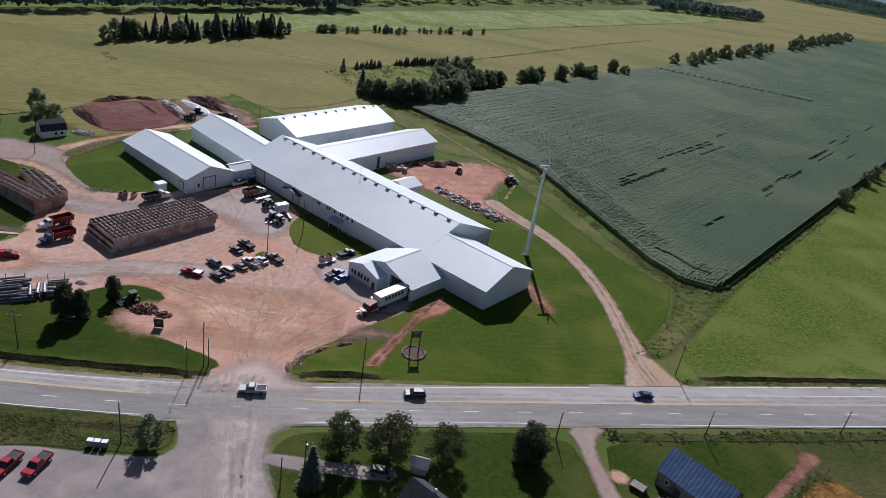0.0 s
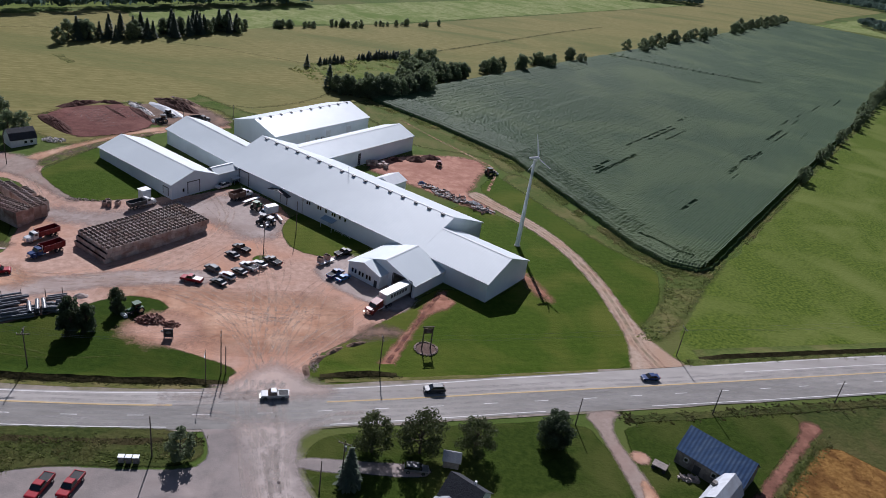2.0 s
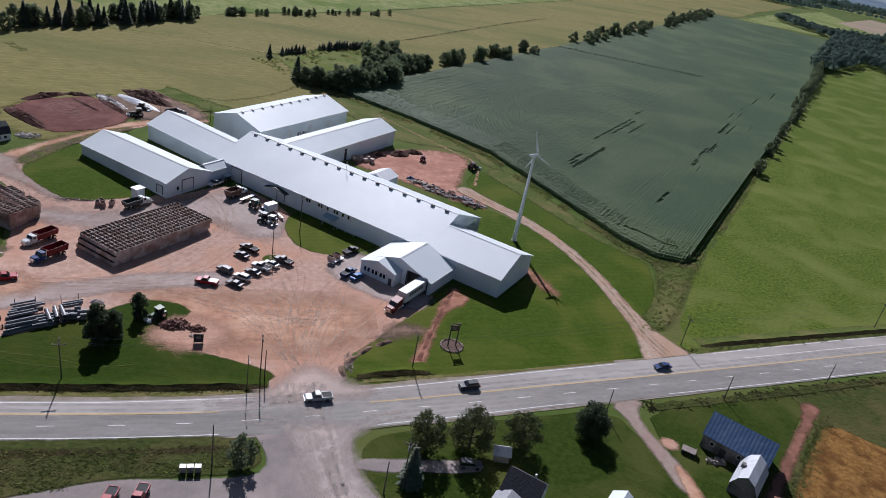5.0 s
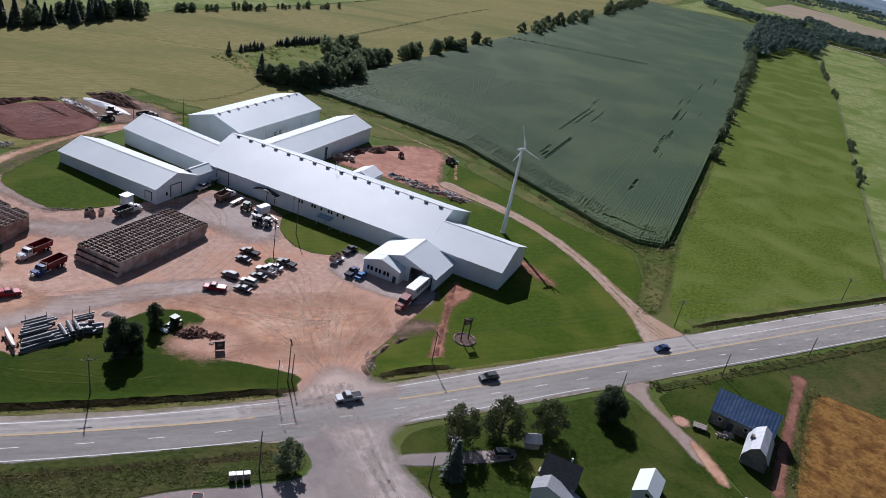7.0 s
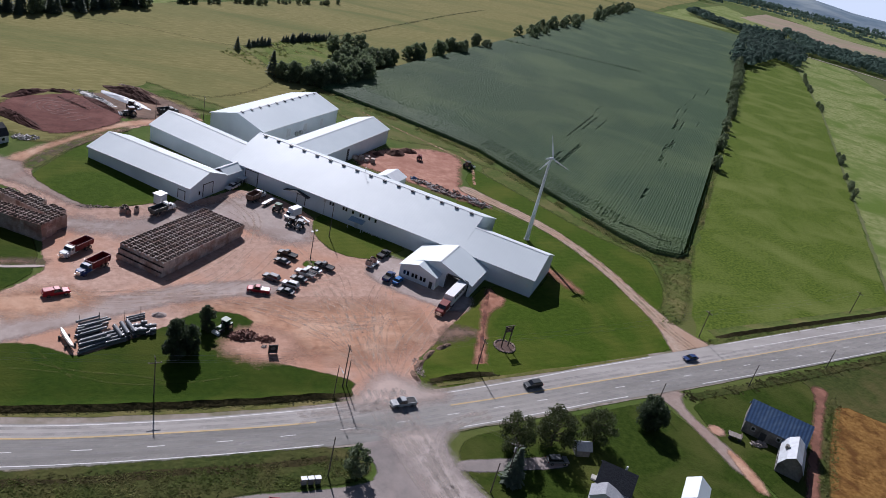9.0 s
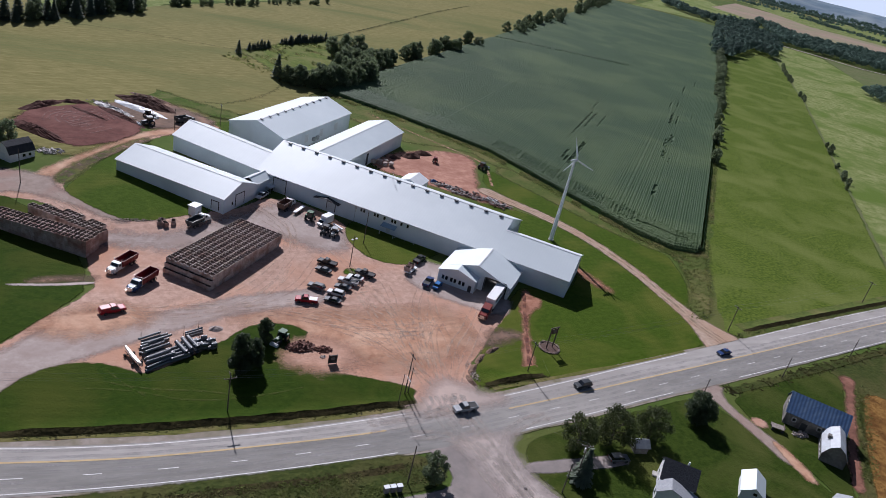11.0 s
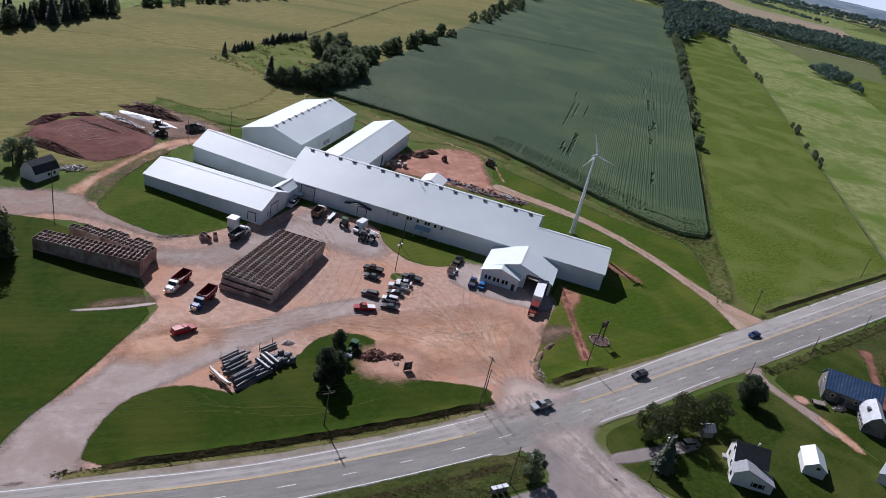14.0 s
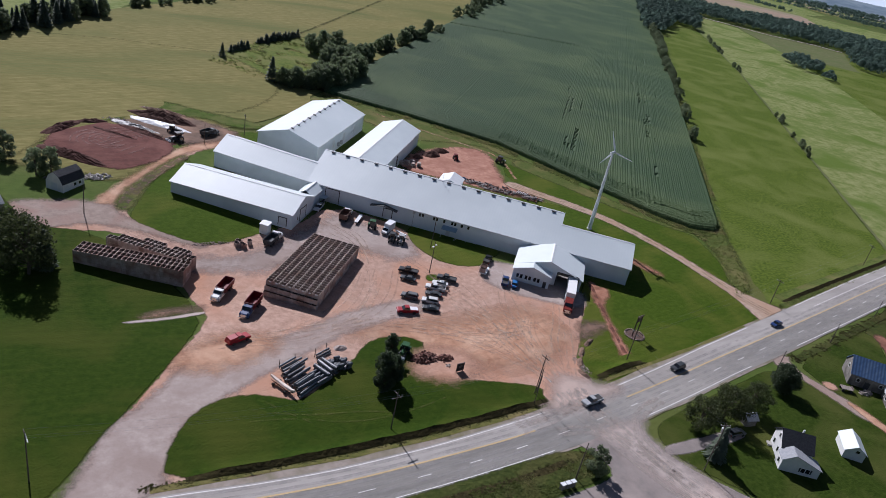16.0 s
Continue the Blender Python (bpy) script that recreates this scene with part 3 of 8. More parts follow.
def gable_shed(name, x0, x1, y0, y1, base, eave, ridge, label, along="x", ridge_at=None, eave_far=None, walls="nsew", over=0.35, end_gap=None):
    """A steel-clad shed with a gable roof, in the farm's axes. walls: which are built (s: low y, n: high y, e: high x, w: low x)."""
    top = thing(name, YARD.copy(), label, "farm building")
    eave_far = eave if eave_far is None else eave_far
    if along == "x":
        u0, u1, v0, v1 = x0, x1, y0, y1
        P = lambda u, v, z: (u, v, z)
        sides = dict(v0="s", v1="n", u0="w", u1="e")
        roof_mat = M_ROOF
    else:
        u0, u1, v0, v1 = y0, y1, x0, x1
        P = lambda u, v, z: (v, u, z)
        sides = dict(v0="w", v1="e", u0="s", u1="n")
        roof_mat = M_ROOF_ACROSS
    vr = (v0 + v1) / 2 if ridge_at is None else ridge_at
    t = 0.2

    def wall(outline, shift):
        bm = bmesh.new()
        prism(bm, [P(*p) for p in outline], P(*shift))
        bmesh.ops.recalc_face_normals(bm, faces=bm.faces[:])
        return part("wall", bm, M_SIDING, top)

    if sides["v0"] in walls:
        wall([(u0, v0, base), (u1, v0, base), (u1, v0, eave), (u0, v0, eave)], (0, t, 0))
    if sides["v1"] in walls:
        wall([(u0, v1, base), (u1, v1, base), (u1, v1, eave_far), (u0, v1, eave_far)], (0, -t, 0))
    for key, u, s in (("u0", u0, t), ("u1", u1, -t)):
        if sides[key] in walls:
            if end_gap and end_gap[0] == sides[key]:
                _, g0, g1, gh = end_gap
                zat = lambda v: eave + (ridge - eave) * (v - v0) / (vr - v0) if v < vr else eave_far + (ridge - eave_far) * (v1 - v) / (v1 - vr)
                for lo, hi, z0 in ((v0 + t, g0, base), (g0, g1, gh), (g1, v1 - t, base)):
                    crest = [(u, vr, ridge)] if lo < vr < hi else []
                    wall([(u, lo, z0), (u, hi, z0), (u, hi, zat(hi)), *crest, (u, lo, zat(lo))], (s, 0, 0))
            else:
                wall([(u, v0 + t, base), (u, v1 - t, base), (u, v1 - t, eave_far), (u, vr, ridge), (u, v0 + t, eave)], (s, 0, 0))
    th = 0.14
    for va, za, o in ((v0, eave, -over), (v1, eave_far, over)):
        k = (ridge - za) / (vr - va)
        bm = bmesh.new()
        e0, e1 = u0 - over * (sides["u0"] in walls), u1 + over * (sides["u1"] in walls)
        lo = (va + o, za + k * o + 0.02)
        prism(bm, [P(e0, lo[0], lo[1]), P(e1, lo[0], lo[1]), P(e1, vr, ridge + 0.02), P(e0, vr, ridge + 0.02)], (0, 0, th))
        bmesh.ops.recalc_face_normals(bm, faces=bm.faces[:])
        slope = part("roof", bm, roof_mat, top)
        bm = bmesh.new()
        prism(bm, [P(e0, lo[0], lo[1] - 0.16), P(e1, lo[0], lo[1] - 0.16), P(e1, lo[0], lo[1] + th - 0.02), P(e0, lo[0], lo[1] + th - 0.02)], P(0, math.copysign(0.1, o), 0))
        bmesh.ops.recalc_face_normals(bm, faces=bm.faces[:])
        part("gutter", bm, M_TRIM, slope, "pale metal eave gutter")
    bm = bmesh.new()
    prism(bm, [P(u0, vr - 0.35, ridge + th - 0.02), P(u0, vr, ridge + th + 0.1), P(u0, vr + 0.35, ridge + th - 0.02)], P(u1 - u0, 0, 0))
    bmesh.ops.recalc_face_normals(bm, faces=bm.faces[:])
    part("ridge_cap", bm, M_TRIM, top, "pale metal ridge cap")
    for ax0, ax1, ay0, ay1, s in ((x0, x1, y0 - 0.04, y0, "s"), (x0, x1, y1, y1 + 0.04, "n"), (x0 - 0.04, x0, y0, y1, "w"), (x1, x1 + 0.04, y0, y1, "e")):
        if s in walls and not (end_gap and end_gap[0] == s):
            part("foundation", boxes((ax0, ax1, ay0, ay1, base, base + 0.75)), M_CONCRETE, top, "low grey concrete base")
    return top


def wall_door(top, x, y, w, h, z, face="s", dark=True, leaf=M_DOOR, name="door"):
    """A closed door with its frame on a wall that looks to face."""
    bm = bmesh.new()
    s = -1 if face in "sw" else 1
    f = 0.22

    def put(bm, a0, a1, d0, d1, z0, z1):
        lo, hi = sorted((d0 * s, d1 * s))
        if face in "sn":
            box(bm, x + a0, x + a1, y + lo, y + hi, z0, z1)
        else:
            box(bm, x + lo, x + hi, y + a0, y + a1, z0, z1)

    put(bm, -w / 2, w / 2, 0.003, 0.07, z, z + h)
    d = part(name, bm, leaf, top, "closed white door")
    bm = bmesh.new()
    put(bm, -w / 2 - f, -w / 2, 0.003, 0.13, z, z + h + f)
    put(bm, w / 2, w / 2 + f, 0.003, 0.13, z, z + h + f)
    put(bm, -w / 2, w / 2, 0.003, 0.13, z + h, z + h + f)
    part("frame", bm, M_DARKTRIM if dark else M_TRIM, d)
    if h > 2.6:
        for k in range(1, 5):
            bm = bmesh.new()
            put(bm, -w / 2, w / 2, 0.07, 0.085, z + h * k / 5 - 0.02, z + h * k / 5 + 0.02)
            part("panel_joint", bm, M_TRIM, d)
    return d


def wall_window(top, x, y, w, h, z, face="s"):
    bm = bmesh.new()
    s = -1 if face in "sw" else 1

    def put(bm, a0, a1, d0, d1, z0, z1):
        lo, hi = sorted((d0 * s, d1 * s))
        if face in "sn":
            box(bm, x + a0, x + a1, y + lo, y + hi, z0, z1)
        else:
            box(bm, x + lo, x + hi, y + a0, y + a1, z0, z1)

    put(bm, -w / 2, w / 2, 0.003, 0.03, z, z + h)
    d = part("window", bm, M_GLASS, top, "dark glass window")
    bm = bmesh.new()
    f = 0.1
    put(bm, -w / 2 - f, -w / 2, 0.003, 0.08, z - f, z + h + f)
    put(bm, w / 2, w / 2 + f, 0.003, 0.08, z - f, z + h + f)
    put(bm, -w / 2, w / 2, 0.003, 0.08, z + h, z + h + f)
    put(bm, -w / 2, w / 2, 0.003, 0.08, z - f, z)
    part("frame", bm, M_TRIM, d)
    return d


def ridge_vent(top, x, y, z, tilt_x=0.0):
    bm = boxes((-0.5, 0.5, -0.35, 0.35, 0, 0.26), (-0.62, 0.62, -0.45, 0.45, 0.26, 0.38))
    v = part("roof_vent", bm, M_VENT, top, "dark metal ridge vent")
    v.location = (x, y, z)


def farm_buildings():
    main = gable_shed("potato_warehouse", -108, -24, 0, 33, -0.6, 5.95, 12.15, "long white steel warehouse with dark ridge vents", ridge_at=15.8, eave_far=5.7)
    for k in range(16):
        ridge_vent(main, -105.2 + k * 77.7 / 15, 15.1, 11.95)
    east = gable_shed("packing_wing", -24, 0, 0, 21.3, -0.6, 5.94, 10.1, "white steel packing wing joined to the warehouse", walls="sen")
    north = gable_shed("storage_wing", -141.3, -108, 0, 17.4, -0.6, 5.97, 9.38, "white steel storage wing at the warehouse's end", walls="snw")
    for ob in north.children_recursive:
        for v in ob.data.vertices:
            if v.co.z > 3:
                v.co.z += 0.047 * (-108 - v.co.x)
    side = gable_shed("storage_shed", -141.3, -101.5, -25.8, -9.0, -0.6, 5.3, 8.35, "white steel storage shed with a low gable roof")
    link_shed = gable_shed("link_passage", -107.3, -102.2, -9.0, 0, -0.6, 4.9, 6.4, "small white passage between shed and warehouse", along="y", walls="we")
    back = gable_shed("back_shed", -139.7, -115.9, 28.8, 81.2, -0.6, 7.3, 10.9, "wide white steel shed with ridge vents", along="y")
    for k in range(10):
        ridge_vent(back, -127.4, 31 + k * 48 / 9, 10.8)
    middle = gable_shed("middle_shed", -106.7, -90.5, 23.3, 80.8, -0.6, 6.5, 9.3, "white steel shed behind the warehouse", along="y", walls="wen")
    annex = gable_shed("loading_bay_building", -34.6, -14.2, -13.5, 0, -0.6, 3.95, 7.45, "white office and loading bay with an open truck door", along="y", walls="wes", end_gap=("s", -21.6, -15.2, 4.6))
    return main, east, north, side, link_shed, back, middle, annex


main_shed, east_wing, north_wing, side_shed, link_shed, back_shed, middle_shed, annex = farm_buildings()


def office_front():
    """The low gabled office that stands out from the loading bay's front."""
    t = 0.2
    x0, x1, xr, y0, y1, eave, ridge = -34.6, -23.4, -29.1, -17.0, -13.5, 3.95, 5.75
    bm = bmesh.new()
    prism(bm, [(x0, y0, -0.3), (x1, y0, -0.3), (x1, y0, eave), (xr, y0, ridge), (x0, y0, eave)], (0, t, 0))
    bmesh.ops.recalc_face_normals(bm, faces=bm.faces[:])
    part("wall", bm, M_SIDING, annex)
    part("wall", boxes((x0, x0 + t, y0 + t, y1, -0.3, eave)), M_SIDING, annex)
    part("wall", boxes((x1 - t, x1, y0 + t, y1, -0.3, eave)), M_SIDING, annex)
    k = (ridge - eave) / (x1 - xr)
    for xa, o in ((x0, -0.35), (x1, 0.35)):
        kk = (ridge - eave) / abs(xr - xa)
        bm = bmesh.new()
        back = y1 + 0.0 if xa == x0 else -12.6
        prism(bm, [(xa + o, y0 - 0.35, eave - kk * 0.35 + 0.02), (xr, y0 - 0.35, ridge + 0.02), (xr, back, ridge + 0.02), (xa + o, back, eave - kk * 0.35 + 0.02)], (0, 0, 0.14))
        bmesh.ops.recalc_face_normals(bm, faces=bm.faces[:])
        part("roof", bm, M_ROOF_ACROSS, annex)
    for x in (-33.0, -31.9, -30.4, -29.3, -27.8, -26.7):
        wall_window(annex, x, y0, 0.75, 1.3, 1.3)
    part("door", boxes((-25.2, -24.2, y0 - 0.07, y0 - 0.003, 0, 2.1)), M_DARKTRIM, annex, "dark entrance door")
    part("bay_floor", boxes((-34, -14.5, -13.2, -0.3, -0.2, 0.1)), M_CONCRETE, annex)
    # bay door frame
    part("frame", boxes((-21.85, -21.6, -13.62, -13.5, -0.3, 4.6), (-15.2, -14.95, -13.62, -13.5, -0.3, 4.6), (-21.6, -15.2, -13.62, -13.5, 4.6, 4.85)), M_DARKTRIM, annex)


def building_details():
    wall_door(main_shed, -98.7, 0, 4.6, 4.6, 0.6)
    wall_door(main_shed, -79.3, 0, 2.9, 3.0, 0.7, dark=True)
    bm = bmesh.new()
    for sgn in (-1, 1):
        prism(bm, [(-80.6, -1.7, 5.0), (-80.6 + sgn * 4.6, -1.7, 4.0), (-80.6 + sgn * 4.6, -1.7, 4.16), (-80.6, -1.7, 5.16)], (0, 1.72, 0))
    bmesh.ops.recalc_face_normals(bm, faces=bm.faces[:])
    canopy = part("canopy", bm, M_DARKTRIM, main_shed, "dark gabled canopy over the door")
    for x in (-68.6, -67.6, -63.8, -62.8, -60.4, -57.7, -56.7, -54.5, -52.3):
        wall_window(main_shed, x, 0, 0.7, 1.1, 4.3)
    bm = bmesh.new()
    prism(bm, [(-60.6, -0.02, 3.5), (-60.6, -2.2, 2.9), (-60.6, -2.2, 3.02), (-60.6, -0.02, 3.62)], (5.0, 0, 0))
    bmesh.ops.recalc_face_normals(bm, faces=bm.faces[:])
    aw = part("awning", bm, M_BLUEMETAL, main_shed, "pale blue metal awning")
    for x in (-60.5, -55.8):
        part("awning_post", boxes((x, x + 0.1, -2.15, -2.05, 0, 2.9)), M_TRIM, aw)
    part("door", boxes((-59.2, -57.9, -0.08, -0.003, 0.1, 2.3)), M_DOOR, main_shed)
    part("handrail", boxes((-55.5, -48.8, -1.15, -1.05, 1.0, 1.08), (-55.5, -48.8, -1.15, -1.05, 0.55, 0.6), (-55.5, -55.4, -1.15, -1.05, 0, 1.0), (-52.2, -52.1, -1.15, -1.05, 0, 1.0), (-48.9, -48.8, -1.15, -1.05, 0, 1.0)), M_TRIM, main_shed, "white ramp handrail")
    part("meter_box", boxes((-71.0, -70.2, -0.25, -0.003, 4.6, 5.6)), M_GALV, main_shed, "grey electric meter box")
    part("conduit", boxes((-70.7, -70.55, -0.14, -0.003, 0.1, 4.6)), M_GALV, main_shed)
    part("antenna", boxes((-66.0, -65.93, 15.0, 15.07, 11.9, 15.2), (-66.4, -65.5, 15.0, 15.05, 14.2, 14.25), (-66.3, -65.6, 15.0, 15.05, 13.6, 13.65)), M_GALV, main_shed, "thin roof antenna")
    # shed doors
    wall_door(side_shed, -101.5, -17.8, 4.2, 3.8, 1.0, face="e")
    wall_door(side_shed, -104.5, -25.8, 2.4, 2.6, 1.0, dark=True)
    wall_window(side_shed, -101.5, -21.6, 0.7, 1.2, 2.0, face="e")
    wall_door(middle_shed, -90.5, 48, 0.9, 4.5, 0.3, face="e", leaf=M_DARKTRIM)
    for y in (45.5, 57, 69):
        wall_door(back_shed, -115.9, y, 2.0, 3.0, 2.2, face="e", dark=False)
    for y in (50.5, 53.5):
        part("fan_unit", boxes((-115.88, -115.0, y - 0.7, y + 0.7, 1.8, 3.2)), M_GALV, back_shed, "grey ventilation unit")
    # plain pale square added on the wall, without any vent detail
    part("wall_vent", boxes((-2.0, -1.2, -0.06, -0.003, 3.0, 4.0)), M_TRIM, east_wing, "pale square wall panel")
    part("wall_cap", boxes((-24.3, -24.0, 21.3, 33.0, 0.2, 5.6)), M_SIDING, main_shed)
    # long drain pipe and steps
    part("rear_step", boxes((-8, -5, 21.35, 22.4, -0.2, 0.3)), M_CONCRETE, east_wing)


office_front()
building_details()

# ---- corn, trees ----
M_CORN = leafy(mat("corn_leaves", (0.04, 0.08, 0.034), (0.084, 0.14, 0.06), 1.3, (0.11, 0.16, 0.066), 0.016, rough=0.6, bump=0.6, bscale=3.0, spec=0.15), 0.3)
M_LEAF = leafy(mat("leaves", (0.052, 0.068, 0.026), (0.1, 0.118, 0.046), 0.5, rough=0.6, rnd=0.4, spec=0.2), 0.4)
M_LEAF_DARK = leafy(mat("dark_leaves", (0.05, 0.074, 0.036), (0.085, 0.115, 0.056), 0.5, rough=0.6, rnd=0.35), 0.5)
# the dark leaves lightened and greyed: haze over the far trees is in this colour
M_LEAF_HAZED = leafy(mat("grey_green_leaves", (0.13, 0.172, 0.092), (0.205, 0.245, 0.134), 0.5, rough=0.6, rnd=0.35), 0.6)
# needles paled with the haze that lies over the far spruces
M_NEEDLE = leafy(mat("spruce_needles", (0.075, 0.1, 0.066), (0.12, 0.15, 0.1), 0.7, rough=0.7, rnd=0.3), 0.35)
M_BARK = mat("bark", (0.07, 0.052, 0.04), (0.12, 0.095, 0.075), 3.0, rough=0.95, bump=0.5)


# gaps in the corn, in the farm's axes: (row, from, to, rows wide)
CORN_GAPS = [(-34.4, 176, 238, 2), (-31.2, 198, 237, 1), (-26, 208, 236, 2), (-29.6, 130, 149, 2), (-25.6, 124, 166, 2), (-27.4, 126, 136, 1), (-36.7, 255, 268, 1),
             (10.6, 268, 303, 2), (13.2, 271, 301, 1), (14.4, 218, 240, 2), (12.5, 205, 227, 2), (13.2, 184, 198, 2), (16.5, 178, 187, 1), (14.4, 117, 133, 1),
             (10.6, 330, 344, 1), (11.2, 392, 420, 1), (21.8, 296, 314, 1), (17.2, 430, 458, 1), (6.2, 322, 338, 1), (8, 352, 366, 2)]


def corn_field():
    """Tall corn in drilled rows: a ridge a row, broken by gaps, with a headland of cross rows along the near edge."""
    near_x = [-152, -144, -105, -59.6, -23, 13.7, 27.6, 36, 40]
    near_y = [124, 122, 119, 111, 91, 71, 67.5, 71, 82]
    vs, fs = [], []
    rng = np.random.default_rng(5)
    pitch = 0.94
    way = np.random.default_rng(77)
    for i, x in enumerate(np.arange(-150, 38.0, pitch)):
        y0 = float(np.interp(x, near_x, near_y))
        ys, y, d = [], y0, 0.75
        while y < 1088:
            ys.append(y)
            if y - y0 > 170:
                d = min(4.0, d * 1.012)
            y += d
        k = len(ys)
        ys = np.array(ys)
        wave = np.array([0.4 * noise.noise((x * 0.02, v * 0.02, 0)) + 0.08 * noise.noise((x * 0.13, v * 0.05, 6)) for v in ys])
        gap = np.array([noise.noise((x * 1.1, v * 0.03, 40)) for v in ys])
        deep = ys - y0
        rim = np.clip(0.55 + deep / 7, 0, 1)
        lay = 0.15 - 0.09 * np.clip((ys - 200) / 260, 0, 1)
        sx = x + way.normal(0, 0.15)
        head = deep < 17 + 3 * noise.noise((x * 0.06, 2, 9))
        top = 2.45 + wave + rng.normal(0, 0.045, k)
        low = top - lay + rng.normal(0, 0.04, k)
        # the headland's own rows follow the edge
        cross = 0.1 * np.where(np.arange(k) % 2, 1, -1) * (1 + rng.normal(0, 0.3, k))
        top = np.where(head, 2.42 + 0.6 * wave + cross + rng.normal(0, 0.06, k), top)
        low = np.where(head, 2.38 + 0.6 * wave + cross + rng.normal(0, 0.06, k), low)
        cut = (gap > 0.9) & (ys < 420) & ~head
        for gx0, ya, yb, wide in CORN_GAPS:
            if abs(x - gx0) < pitch * (0.1 + 0.4 * wide):
                ragged_y = ys + 2.5 * np.array([noise.noise((x * 5, v * 0.3, 2)) for v in ys])
                cut |= (ragged_y > ya) & (ragged_y < yb) & (np.sin(ys * 0.55 + x * 3) > -0.75) & (rng.random(k) < 0.985)
        lane = np.abs(ys - (410 + (x + 140) * 0.376)) < 4.2
        cut |= lane & (x < -40)
        # the turning furrow at the corner
        cut |= (np.abs(deep - (9.5 - 0.012 * (x - 24) ** 2)) < 0.5) & (12 < x < 32)
        top = np.where(cut, 1.55, top) * rim
        low = np.where(cut, 1.75, low) * rim
        top[0] = top[-1] = 1.2
        low[0] = low[-1] = 0.0
        jx = rng.normal(0, 0.09, k)
        base = len(vs)
        for j in range(k):
            px, py = yard(sx - pitch / 2, ys[j])
            qx, qy = yard(sx + jx[j], ys[j])
            vs.append((px, py, low[j] + gz(px, py)))
            vs.append((qx, qy, top[j] + gz(qx, qy)))
        if i:
            pk, pb = prev
            off_prev = max(0, int(round((y0 - prev_y0) / 0.75)))
            off_here = max(0, int(round((prev_y0 - y0) / 0.75)))
            for j in range(min(pk - off_prev, k - off_here) - 1):
                a, b = pb + 2 * (j + off_prev) + 1, base + 2 * (j + off_here)
                fs.append((a, b, b + 2, a + 2))
        for j in range(k - 1):
            a = base + 2 * j
            fs.append((a, a + 1, a + 3, a + 2))
        prev, prev_y0 = (k, base), y0
    ob = raw_mesh("corn_field", vs, fs, M_CORN)
    tagged(ob, "tall dark green corn standing in drilled rows", "crop field", kind="stuff")
    # the cut faces round the field's rim
    rim = [(x, float(np.interp(x, near_x, near_y))) for x in np.arange(-151, 38.5, 0.6)] + [(38.3, y) for y in np.arange(78, 1088, 1.5)]
    vs, fs = [], []
    for i, (x, y) in enumerate(rim):
        px, py = yard(x + rng.normal(0, 0.15), y + rng.normal(0, 0.15))
        vs += [(px, py, gz(px, py)), (px, py, gz(px, py) + 1.25 + rng.normal(0, 0.12))]
        if i:
            fs.append((2 * i - 2, 2 * i, 2 * i + 1, 2 * i - 1))
    edge = raw_mesh("corn_edge", vs, fs, M_CORN, ob)


corn_field()


def leaf_cloud(rng, lobes, count, size, squash=0.8):
    """Leaf sprays scattered through the lobes of a crown: small bent quads."""
    vs, fs = [], []
    w = np.array([l[3] ** 2 for l in lobes])
    w = w / w.sum()
    for li in rng.choice(len(lobes), count, p=w):
        cx, cy, cz, r = lobes[li]
        d = rng.normal(0, 1, 3)
        d /= np.linalg.norm(d)
        d *= r * (0.35 + 0.85 * rng.random() ** 0.7)
        c = Vector((cx + d[0], cy + d[1], cz + d[2] * squash))
        n = Vector(d) + Vector(rng.normal(0, 0.9, 3)) * r * 0.6
        n.normalize()
        a = n.orthogonal().normalized()
        a.rotate(Matrix.Rotation(rng.random() * 6.28, 3, n))
        b = n.cross(a)
        s = size * (0.6 + 0.8 * rng.random())
        k = len(vs)
        vs += [c - a * s, c - b * s * 0.55 + n * s * 0.25, c + a * s, c + b * s * 0.55 + n * s * 0.2]
        fs.append((k, k + 1, k + 2, k + 3))
    return vs, fs


def limb(bm, p, q, r0, r1, n=6):
    d = (q - p).normalized()
    a = d.orthogonal().normalized()
    b = d.cross(a)
    rings = [[bm.verts.new(c + (a * math.cos(6.2832 * i / n) + b * math.sin(6.2832 * i / n)) * r) for i in range(n)] for c, r in ((p, r0), (q, r1))]
    for i in range(n):
        bm.faces.new((rings[0][i], rings[0][(i + 1) % n], rings[1][(i + 1) % n], rings[1][i]))
    bm.faces.new(rings[1])


def tree_proto(seed, h, spread, leaves, leaf_size, material=None, lobes_n=16, bare=0.25, label="leafy green broadleaf tree", lobe=0.2):
    rng = np.random.default_rng(seed)
    top = thing("tree", pose(0, 0, 0), label, "tree")
    bm = bmesh.new()
    trunk_top = Vector((rng.normal(0, 0.2), rng.normal(0, 0.2), h * 0.5))
    limb(bm, Vector((0, 0, -0.3)), trunk_top, h * 0.028, h * 0.016, 8)
    lobes = []
    for i in range(lobes_n):
        z = h * (bare + (0.93 - bare) * (i + 0.5) / lobes_n)
        f = (z / h - bare) / (1 - bare)
        rad = spread * (math.sin(math.pi * min(1, 0.18 + 0.8 * f)) ** 0.7)
        ang = i * 2.4 + rng.normal(0, 0.4)
        rr = rad * (0.3 + 0.65 * rng.random() ** 0.7) * (0.5 if f > 0.85 else 1)
        r = spread * (lobe + 0.18 * rng.random()) * (0.8 if f > 0.8 else 1)
        c = (rr * math.cos(ang), rr * math.sin(ang), z)
        lobes.append((*c, r))
        limb(bm, Vector((trunk_top.x * 0.7, trunk_top.y * 0.7, min(h * 0.5, z * 0.6))), Vector(c), h * 0.01, h * 0.003, 5)
    part("trunk", bm, M_BARK, top)
    vs, fs = leaf_cloud(rng, lobes, leaves, leaf_size)
    raw_mesh("crown", vs, fs, material or M_LEAF, top)
    return top


